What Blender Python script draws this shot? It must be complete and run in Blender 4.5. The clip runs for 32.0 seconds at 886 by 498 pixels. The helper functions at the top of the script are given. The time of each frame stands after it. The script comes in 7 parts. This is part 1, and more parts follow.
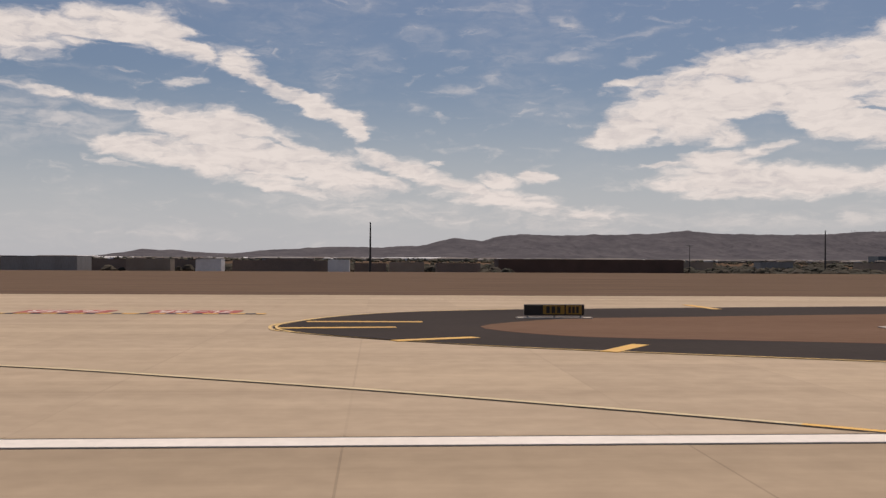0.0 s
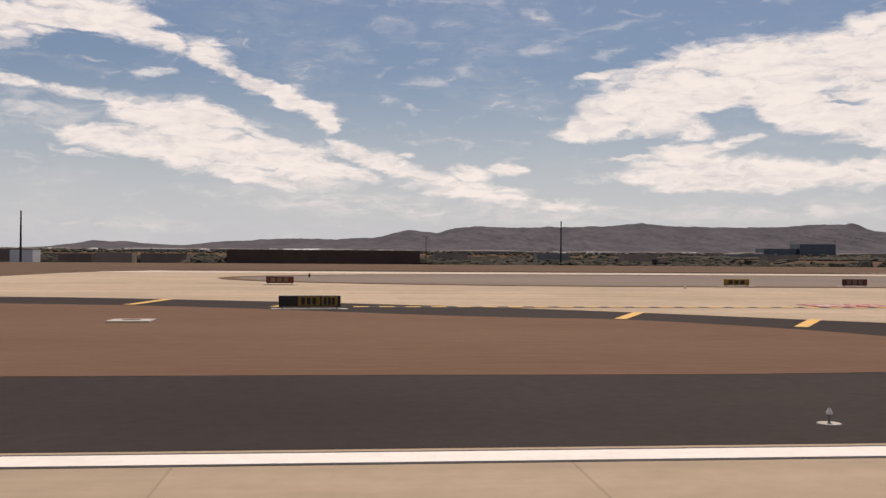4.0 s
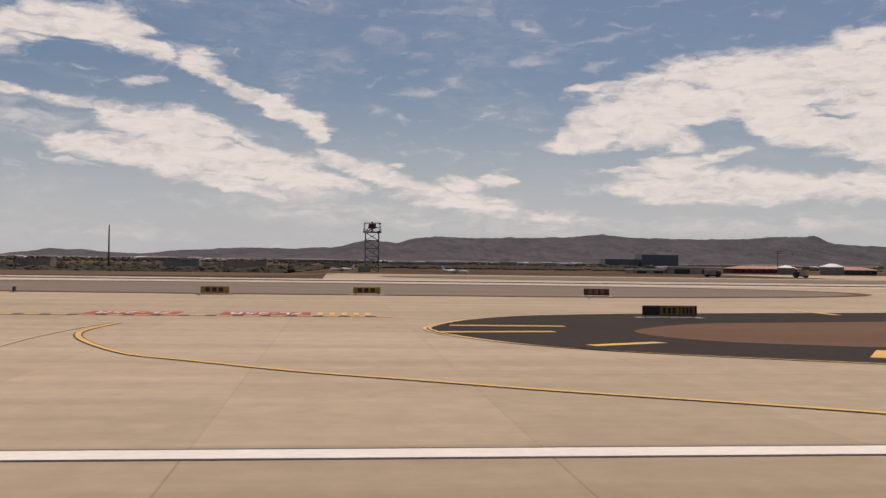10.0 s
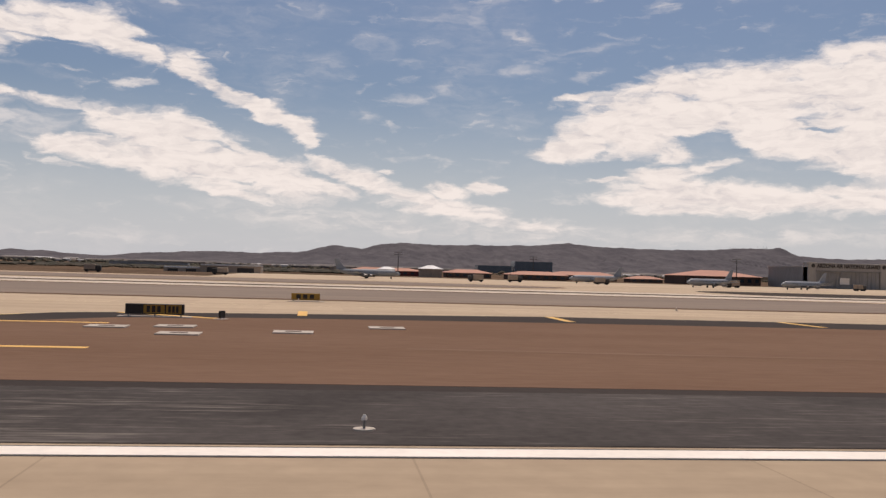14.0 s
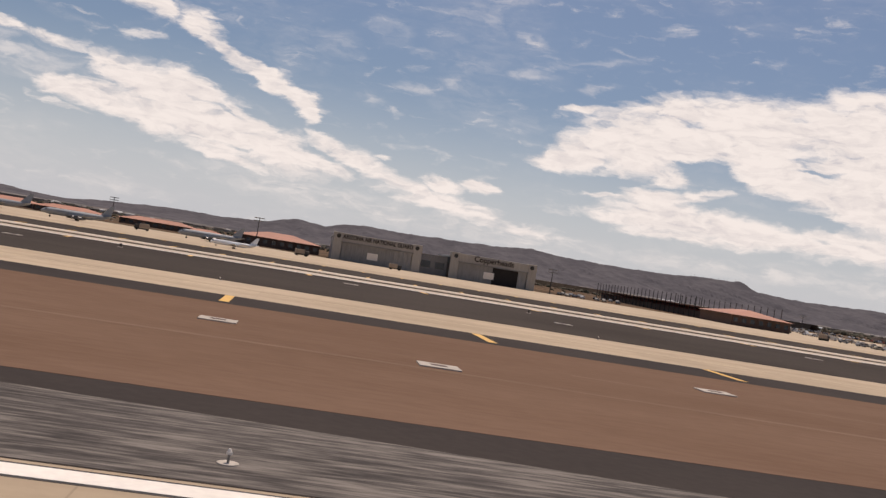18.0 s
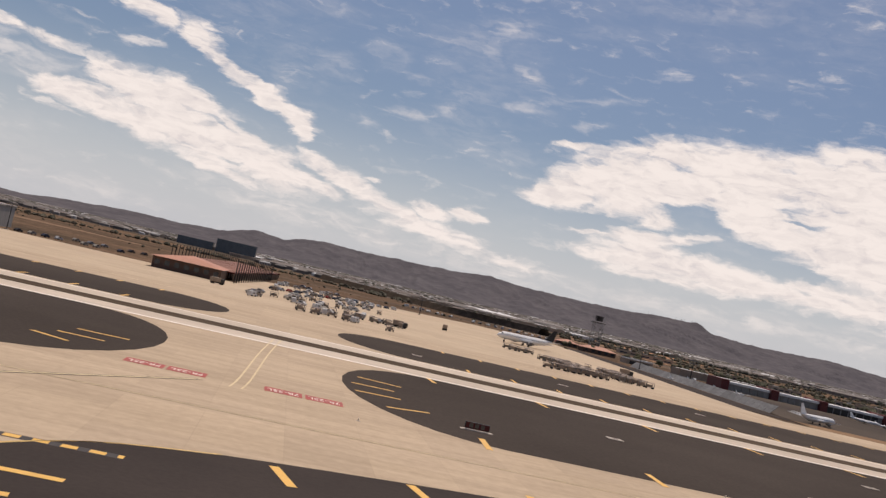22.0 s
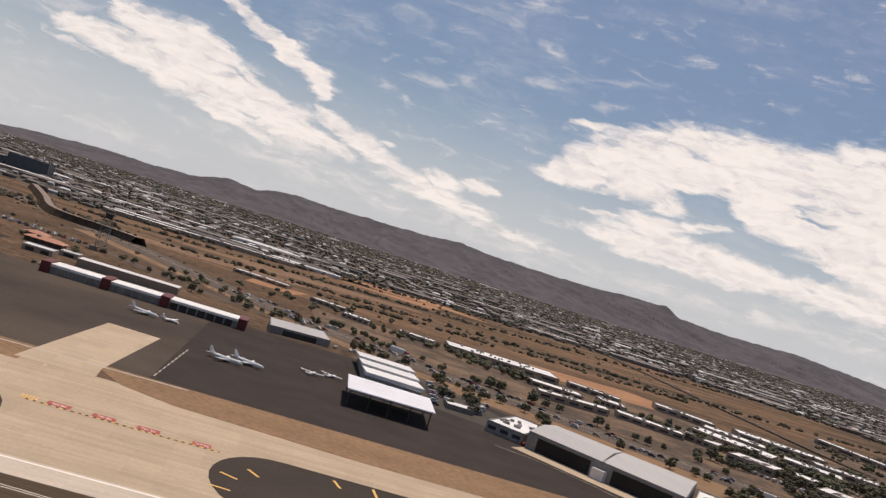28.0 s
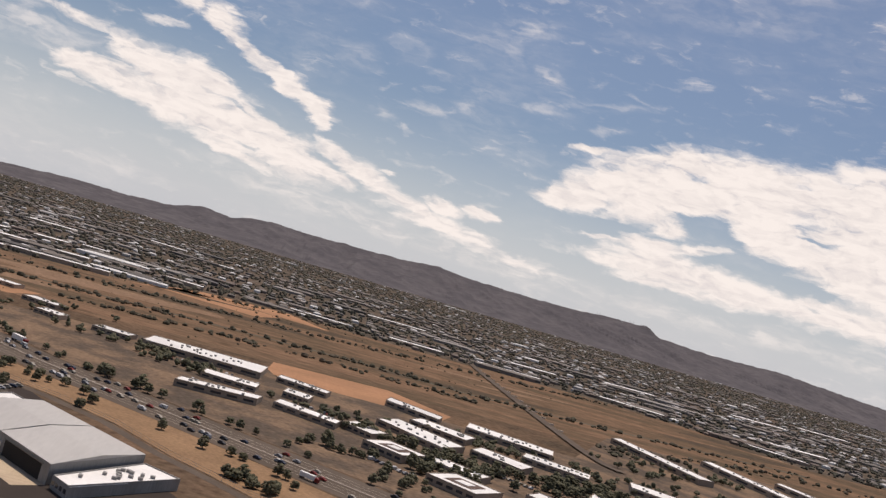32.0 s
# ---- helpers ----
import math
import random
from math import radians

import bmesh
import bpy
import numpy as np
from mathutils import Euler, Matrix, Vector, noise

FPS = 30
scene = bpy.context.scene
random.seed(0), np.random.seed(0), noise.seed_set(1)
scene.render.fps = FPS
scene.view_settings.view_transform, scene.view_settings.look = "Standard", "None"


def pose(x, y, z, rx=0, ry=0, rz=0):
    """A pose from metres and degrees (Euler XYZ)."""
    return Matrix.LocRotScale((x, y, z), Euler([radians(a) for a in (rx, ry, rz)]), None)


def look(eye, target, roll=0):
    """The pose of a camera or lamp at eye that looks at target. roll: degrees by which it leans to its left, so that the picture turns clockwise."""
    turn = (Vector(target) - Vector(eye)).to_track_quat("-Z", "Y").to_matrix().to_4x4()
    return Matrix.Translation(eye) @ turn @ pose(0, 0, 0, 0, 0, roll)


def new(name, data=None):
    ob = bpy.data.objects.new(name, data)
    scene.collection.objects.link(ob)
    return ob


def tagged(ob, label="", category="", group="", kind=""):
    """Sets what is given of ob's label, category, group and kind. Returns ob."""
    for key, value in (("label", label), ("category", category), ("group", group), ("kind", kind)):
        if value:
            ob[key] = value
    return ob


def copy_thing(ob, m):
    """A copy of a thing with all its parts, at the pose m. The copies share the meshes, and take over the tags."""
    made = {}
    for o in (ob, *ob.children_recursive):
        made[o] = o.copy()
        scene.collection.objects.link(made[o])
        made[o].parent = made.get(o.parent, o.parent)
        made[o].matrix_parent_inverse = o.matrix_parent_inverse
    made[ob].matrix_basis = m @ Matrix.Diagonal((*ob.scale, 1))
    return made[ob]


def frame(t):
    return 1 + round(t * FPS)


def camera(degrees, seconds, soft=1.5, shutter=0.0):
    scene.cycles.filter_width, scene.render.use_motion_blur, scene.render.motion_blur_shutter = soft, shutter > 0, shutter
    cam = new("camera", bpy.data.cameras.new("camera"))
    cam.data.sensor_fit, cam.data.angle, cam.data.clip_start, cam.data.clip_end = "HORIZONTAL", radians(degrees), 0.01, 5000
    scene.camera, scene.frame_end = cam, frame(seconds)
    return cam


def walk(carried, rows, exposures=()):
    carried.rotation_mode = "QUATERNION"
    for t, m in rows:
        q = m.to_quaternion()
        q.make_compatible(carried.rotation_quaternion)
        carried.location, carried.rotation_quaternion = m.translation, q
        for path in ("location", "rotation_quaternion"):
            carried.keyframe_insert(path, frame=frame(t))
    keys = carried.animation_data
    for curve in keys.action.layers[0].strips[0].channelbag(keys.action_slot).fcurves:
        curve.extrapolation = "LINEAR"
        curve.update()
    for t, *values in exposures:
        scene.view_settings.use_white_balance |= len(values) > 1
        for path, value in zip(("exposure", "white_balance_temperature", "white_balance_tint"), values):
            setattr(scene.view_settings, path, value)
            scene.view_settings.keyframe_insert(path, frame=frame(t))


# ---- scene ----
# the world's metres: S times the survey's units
S = 0.5
cam = camera(47.95, 32.0, soft=1.4, shutter=0.0)
PATH = (
    (0.0, -0.000, -0.389, 2.032, 90.581, -0.328, -3.837),
    (0.5, 9.044, -0.153, 2.032, 90.639, -0.322, -3.938),
    (1.0, 18.267, 0.079, 2.033, 90.587, -0.333, -4.161),
    (1.5, 27.668, 0.303, 2.034, 90.597, -0.470, -4.523),
    (2.0, 37.246, 0.500, 2.035, 90.539, -0.526, -4.864),
    (2.5, 46.998, 0.652, 2.035, 90.489, -0.503, -5.033),
    (3.0, 56.916, 0.766, 2.034, 90.437, -0.554, -5.180),
    (3.5, 67.001, 0.849, 2.033, 90.250, -0.447, -5.324),
    (4.0, 77.261, 0.908, 2.032, 90.140, -0.431, -5.496),
    (4.5, 87.700, 0.947, 2.032, 90.095, -0.462, -5.678),
    (5.0, 98.321, 0.967, 2.031, 90.106, -0.498, -5.853),
    (5.5, 109.125, 0.969, 2.030, 90.162, -0.494, -6.005),
    (6.0, 120.115, 0.950, 2.029, 90.253, -0.407, -6.116),
    (6.5, 131.291, 0.902, 2.027, 90.218, -0.481, -6.276),
    (7.0, 142.646, 0.832, 2.026, 90.320, -0.525, -6.530),
    (7.5, 154.164, 0.745, 2.024, 90.376, -0.688, -6.664),
    (8.0, 165.832, 0.647, 2.023, 90.453, -0.528, -6.558),
    (8.5, 177.644, 0.542, 2.023, 90.529, -0.602, -6.443),
    (9.0, 189.602, 0.436, 2.022, 90.583, -0.640, -6.348),
    (9.5, 201.708, 0.329, 2.021, 90.736, -0.709, -6.294),
    (10.0, 213.973, 0.227, 2.019, 90.748, -0.780, -6.118),
    (10.5, 226.405, 0.131, 2.018, 90.801, -0.859, -6.042),
    (11.0, 239.000, 0.046, 2.017, 90.890, -0.949, -6.044),
    (11.5, 251.746, -0.027, 2.016, 90.956, -1.098, -6.018),
    (12.0, 264.638, -0.093, 2.015, 91.084, -1.034, -5.981),
    (12.5, 277.686, -0.152, 2.014, 91.075, -0.908, -5.948),
    (13.0, 290.905, -0.204, 2.013, 91.016, -0.931, -5.961),
    (13.5, 304.295, -0.250, 2.012, 91.080, -1.174, -6.238),
    (14.0, 317.830, -0.291, 2.038, 91.177, -1.629, -6.855),
    (14.5, 331.481, -0.327, 2.092, 91.444, -2.101, -7.109),
    (15.0, 345.235, -0.360, 2.157, 91.392, -2.999, -7.099),
    (15.5, 359.103, -0.389, 2.230, 91.158, -4.149, -6.970),
    (16.0, 373.115, -0.411, 2.308, 90.878, -5.376, -6.866),
    (16.5, 387.301, -0.424, 2.387, 90.692, -6.507, -6.932),
    (17.0, 401.680, -0.423, 2.464, 90.736, -7.366, -7.310),
    (17.5, 416.247, -0.399, 2.642, 90.826, -8.235, -7.614),
    (18.0, 430.983, -0.348, 2.885, 90.881, -9.311, -7.796),
    (18.5, 445.868, -0.272, 3.181, 90.636, -10.292, -7.931),
    (19.0, 460.892, -0.169, 3.530, 90.357, -10.744, -8.082),
    (19.5, 476.049, -0.042, 3.939, 90.556, -11.084, -8.262),
    (20.0, 491.324, 0.110, 4.436, 91.266, -11.456, -8.426),
    (20.5, 506.686, 0.292, 5.069, 92.073, -11.717, -8.507),
    (21.0, 522.099, 0.510, 5.856, 92.362, -11.849, -8.485),
    (21.5, 537.539, 0.759, 6.775, 92.326, -12.502, -8.596),
    (22.0, 552.966, 1.040, 7.852, 92.615, -13.083, -8.810),
    (22.5, 568.334, 1.347, 9.095, 93.107, -13.837, -8.928),
    (23.0, 583.612, 1.672, 10.499, 93.401, -14.618, -8.983),
    (23.5, 598.784, 2.004, 12.065, 93.695, -15.106, -9.067),
    (24.0, 613.840, 2.336, 13.796, 94.233, -14.849, -9.264),
    (24.5, 628.773, 2.670, 15.728, 94.719, -15.559, -9.443),
    (25.0, 643.601, 3.006, 17.833, 94.593, -16.105, -9.410),
    (25.5, 658.355, 3.339, 20.068, 94.014, -16.532, -9.232),
    (26.0, 673.070, 3.666, 22.392, 93.147, -16.885, -8.977),
    (26.5, 687.780, 3.982, 24.762, 92.152, -17.206, -8.712),
    (27.0, 702.502, 4.285, 27.135, 91.191, -17.540, -8.507),
    (27.5, 717.232, 4.562, 29.535, 90.550, -17.859, -8.385),
    (28.0, 731.939, 4.804, 31.995, 90.745, -17.543, -8.432),
    (28.5, 746.574, 5.006, 34.495, 91.727, -17.075, -8.422),
    (29.0, 761.080, 5.161, 36.979, 92.450, -16.700, -8.328),
    (29.5, 775.421, 5.269, 39.392, 92.405, -16.480, -8.307),
    (30.0, 789.603, 5.334, 41.726, 91.957, -16.377, -8.343),
    (30.5, 803.661, 5.373, 44.018, 91.688, -16.366, -8.241),
    (31.0, 817.648, 5.401, 46.298, 91.641, -16.388, -8.107),
    (31.5, 831.600, 5.428, 48.588, 91.829, -16.422, -8.195),
    (32.0, 845.526, 5.457, 50.882, 92.275, -16.399, -8.334),
)

# seconds, stops, kelvin, tint
walk(cam, [(r[0], pose(*r[1:])) for r in PATH], exposures=((0, -0.2, 6900, 16), (1.5, -0.1, 6900, 16), (3, 0.04, 6900, 16), (4, 0.02, 6900, 16), (5, -0.15, 6900, 16), (6, -0.17, 6920, 16), (7, -0.06, 6900, 16), (8, 0.0, 6900, 16), (9, -0.05, 6900, 16), (10, -0.22, 6920, 16), (11, -0.16, 6900, 16), (12, -0.08, 6900, 16), (13, 0.0, 6900, 16), (16, 0.0, 6850, 16), (18, 0.02, 6850, 16), (20, 0.15, 6850, 16), (20.6, 0.05, 6850, 16), (21, -0.05, 6850, 16), (22, 0.02, 6850, 16), (24, 0.04, 6820, 16), (27, 0.05, 6820, 15), (32, 0.09, 6820, 15)))

# ---- world and sun ----
SUN_EL, SUN_AZ = radians(66), radians(18)      # azimuth from +y towards +x
sun = new("sun", bpy.data.lights.new("sun", "SUN"))
sun.data.energy, sun.data.angle, sun.data.color = 3.3, radians(0.53), (1.0, 0.93, 0.84)
sun.matrix_world = look((0, 0, 0), (-math.sin(SUN_AZ) * math.cos(SUN_EL), -math.cos(SUN_AZ) * math.cos(SUN_EL), -math.sin(SUN_EL)))

# each cloud: azimuth, elevation, half length, half width (radians), tilt (degrees), density
NORTH_BAND = (
    (-0.355, 0.204, 0.054, 0.017, 0, 1.00),
    (-0.298, 0.211, 0.050, 0.013, -3, 1.00),
    (-0.252, 0.217, 0.046, 0.015, -8, 1.10),
    (-0.207, 0.212, 0.044, 0.014, -18, 1.10),
    (-0.179, 0.201, 0.023, 0.010, -28, 1.00),
    (-0.135, 0.187, 0.028, 0.011, -30, 1.00),
    (-0.109, 0.171, 0.019, 0.008, -30, 0.90),
    (-0.091, 0.162, 0.029, 0.008, -26, 1.00),
    (-0.063, 0.150, 0.028, 0.008, -20, 1.05),
    (-0.036, 0.141, 0.024, 0.010, -25, 1.10),
    (-0.020, 0.128, 0.015, 0.008, -62, 1.00),
    (-0.185, 0.170, 0.021, 0.004, 0, 0.50),
    (-0.254, 0.176, 0.021, 0.002, 0, 0.35),
    (0.059, 0.097, 0.013, 0.003, -2, 0.75),
    (-0.130, 0.201, 0.010, 0.003, -5, 0.50),
)
MIDDLE_WEST = (
    (-0.280, 0.150, 0.061, 0.005, -6, 0.75),
    (-0.219, 0.138, 0.020, 0.011, 0, 0.95),
    (-0.240, 0.106, 0.031, 0.011, -4, 1.15),
    (-0.208, 0.103, 0.027, 0.014, -8, 1.00),
    (-0.252, 0.090, 0.033, 0.003, -13, 0.60),
    (-0.174, 0.123, 0.046, 0.019, -12, 1.10),
    (-0.184, 0.098, 0.054, 0.015, -12, 1.05),
    (-0.138, 0.125, 0.036, 0.016, -20, 1.10),
    (-0.123, 0.098, 0.063, 0.020, -12, 1.15),
    (-0.078, 0.096, 0.050, 0.018, -18, 1.10),
    (-0.093, 0.072, 0.046, 0.005, -9, 0.80),
)
MIDDLE_EAST = (
    (-0.045, 0.085, 0.048, 0.018, -14, 1.05),
    (-0.007, 0.079, 0.036, 0.011, -12, 0.95),
    (-0.003, 0.100, 0.017, 0.007, -15, 0.85),
    (0.022, 0.092, 0.027, 0.007, -16, 0.95),
    (0.054, 0.084, 0.034, 0.008, -18, 1.00),
    (0.087, 0.073, 0.034, 0.008, -14, 1.00),
    (0.120, 0.079, 0.025, 0.007, -10, 0.95),
    (0.159, 0.081, 0.014, 0.007, 8, 1.00),
    (0.127, 0.061, 0.054, 0.011, -6, 0.85),
    (0.177, 0.050, 0.073, 0.008, -5, 0.65),
)
WESTERN_HEAD = (
    (0.246, 0.124, 0.033, 0.012, 14, 1.10),
    (0.271, 0.142, 0.043, 0.016, 20, 1.15),
    (0.300, 0.161, 0.048, 0.018, 15, 1.15),
    (0.255, 0.174, 0.022, 0.003, 6, 0.85),
    (0.318, 0.181, 0.050, 0.012, 14, 1.05),
    (0.344, 0.190, 0.046, 0.007, 10, 0.90),
    (0.315, 0.139, 0.050, 0.020, 10, 1.15),
    (0.344, 0.123, 0.023, 0.009, 10, 0.95),
    (0.366, 0.155, 0.054, 0.018, 8, 1.10),
    (0.380, 0.176, 0.077, 0.024, 8, 1.15),
)
WESTERN_BODY = (
    (0.436, 0.176, 0.077, 0.025, 6, 1.20),
    (0.486, 0.180, 0.077, 0.025, 4, 1.20),
    (0.507, 0.209, 0.033, 0.008, 10, 0.90),
    (0.525, 0.181, 0.057, 0.034, 0, 1.20),
    (0.422, 0.151, 0.038, 0.017, 0, 1.10),
    (0.453, 0.134, 0.052, 0.018, -8, 1.15),
    (0.497, 0.124, 0.054, 0.019, -10, 1.15),
    (0.542, 0.136, 0.077, 0.046, 0, 1.20),
    (0.626, 0.138, 0.115, 0.073, 0, 1.10),
)
WESTERN_FOOT = (
    (0.288, 0.092, 0.024, 0.003, 0, 0.80),
    (0.330, 0.097, 0.034, 0.009, 6, 0.95),
    (0.375, 0.106, 0.029, 0.006, 10, 0.90),
    (0.345, 0.081, 0.054, 0.015, 0, 1.10),
    (0.305, 0.073, 0.029, 0.005, 0, 0.85),
    (0.402, 0.079, 0.061, 0.013, 0, 1.05),
    (0.454, 0.073, 0.061, 0.010, 2, 1.00),
    (0.507, 0.076, 0.050, 0.011, 2, 1.05),
    (0.367, 0.064, 0.057, 0.005, 0, 0.80),
    (0.552, 0.077, 0.061, 0.015, 0, 1.00),
)
GAPS = (
    (0.378, 0.132, 0.026, 0.009, 4, 0.95),
    (0.426, 0.104, 0.040, 0.008, -4, 0.90),
    (0.474, 0.096, 0.046, 0.006, -3, 0.85),
    (0.362, 0.174, 0.018, 0.004, 0, 0.50),
    (0.459, 0.190, 0.018, 0.003, 2, 0.45),
    (0.477, 0.140, 0.033, 0.002, 3, 0.50),
    (0.500, 0.079, 0.031, 0.003, 4, 0.50),
    (0.276, 0.162, 0.015, 0.003, 12, 0.45),
    (0.293, 0.109, 0.023, 0.004, 0, 0.60),
    (-0.108, 0.115, 0.031, 0.002, -15, 0.40),
    (-0.093, 0.082, 0.042, 0.002, -8, 0.35),
    (-0.262, 0.202, 0.046, 0.002, -4, 0.45),
    (-0.175, 0.211, 0.015, 0.002, -20, 0.30),
    (-0.071, 0.115, 0.023, 0.003, -12, 0.40),
)
WISPS = (
    (-0.296, 0.128, 0.073, 0.023, -4, 0.75),
    (-0.363, 0.127, 0.077, 0.027, 0, 0.75),
    (0.005, 0.048, 0.126, 0.014, -4, 0.95),
    (0.162, 0.037, 0.161, 0.010, -2, 0.80),
    (-0.231, 0.025, 0.115, 0.008, 0, 0.50),
    (0.420, 0.041, 0.161, 0.010, 0, 0.75),
    (0.567, 0.043, 0.115, 0.011, 0, 0.70),
    (-0.133, 0.057, 0.046, 0.004, -5, 0.60),
)
HIGH_WISPS = (
    (0.189, 0.230, 0.022, 0.009, -6, 0.85),
    (0.125, 0.201, 0.033, 0.011, 0, 0.55),
    (0.121, 0.180, 0.018, 0.007, 0, 0.60),
    (0.136, 0.247, 0.036, 0.018, 0, 0.40),
    (0.251, 0.218, 0.046, 0.005, 8, 0.55),
    (0.266, 0.196, 0.024, 0.003, 8, 0.80),
    (0.190, 0.197, 0.033, 0.005, 3, 0.55),
    (0.221, 0.163, 0.004, 0.002, 0, 0.60),
    (0.192, 0.131, 0.003, 0.002, 0, 0.90),
    (0.160, 0.155, 0.005, 0.002, 0, 0.55),
    (0.021, 0.240, 0.009, 0.003, 0, 0.65),
    (0.083, 0.204, 0.013, 0.004, 0, 0.55),
    (0.081, 0.168, 0.020, 0.005, -4, 0.65),
    (0.032, 0.152, 0.019, 0.008, 0, 0.55),
    (-0.073, 0.179, 0.010, 0.004, -10, 0.50),
    (-0.106, 0.205, 0.004, 0.002, 0, 0.50),
)
VEILS = (
    (-0.005, 0.197, 0.021, 0.016, 0, 0.38),
    (-0.039, 0.201, 0.027, 0.011, 10, 0.30),
    (-0.014, 0.250, 0.024, 0.010, 0, 0.35),
    (-0.151, 0.247, 0.011, 0.003, -5, 0.70),
    (0.046, 0.219, 0.025, 0.016, 0, 0.30),
    (-0.092, 0.224, 0.042, 0.015, -8, 0.22),
    (0.157, 0.270, 0.044, 0.011, 12, 0.65),
    (0.118, 0.249, 0.034, 0.015, 8, 0.45),
    (0.368, 0.329, 0.092, 0.018, 6, 0.30),
    (0.256, 0.285, 0.061, 0.008, 10, 0.22),
    (0.415, 0.363, 0.115, 0.015, 10, 0.40),
    (-0.273, 0.173, 0.031, 0.004, -12, 0.30),
    (0.028, 0.151, 0.014, 0.006, -18, 0.45),
)


def link(tree, node, socket, source):
    if isinstance(source, bpy.types.NodeSocket):
        tree.links.new(source, node.inputs[socket])
    elif source is not None:
        node.inputs[socket].default_value = source


def math_node(tree, op, a, b=None, c=None, clamp=False):
    n = tree.nodes.new("ShaderNodeMath")
    n.operation, n.use_clamp = op, clamp
    for i, v in enumerate((a, b, c)):
        link(tree, n, i, v)
    return n.outputs[0]


def noise_node(tree, vector, scale, detail=4.0, rough=0.55, distortion=0.0):
    n = tree.nodes.new("ShaderNodeTexNoise")
    link(tree, n, "Vector", vector)
    n.inputs["Scale"].default_value = scale
    n.inputs["Detail"].default_value = detail
    n.inputs["Roughness"].default_value = rough
    n.inputs["Distortion"].default_value = distortion
    return n.outputs["Fac"]


def mapped(tree, vector, loc=(0, 0, 0), rot=0.0, scale=(1, 1, 1), kind="POINT"):
    n = tree.nodes.new("ShaderNodeMapping")
    n.vector_type = kind
    link(tree, n, "Vector", vector)
    n.inputs["Location"].default_value = loc
    n.inputs["Rotation"].default_value = (0, 0, radians(rot))
    n.inputs["Scale"].default_value = scale
    return n.outputs[0]


def ramp_node(tree, fac, stops):
    n = tree.nodes.new("ShaderNodeValToRGB")
    link(tree, n, 0, fac)
    while len(n.color_ramp.elements) < len(stops):
        n.color_ramp.elements.new(0.5)
    for e, (p, c) in zip(n.color_ramp.elements, stops):
        e.position, e.color = p, (*c, 1)
    return n.outputs[0]


def mix_node(tree, fac, a, b, blend="MIX"):
    n = tree.nodes.new("ShaderNodeMix")
    n.data_type, n.blend_type = "RGBA", blend
    link(tree, n, 0, fac)
    link(tree, n, 6, a if isinstance(a, bpy.types.NodeSocket) else (*a, 1))
    link(tree, n, 7, b if isinstance(b, bpy.types.NodeSocket) else (*b, 1))
    return n.outputs[2]


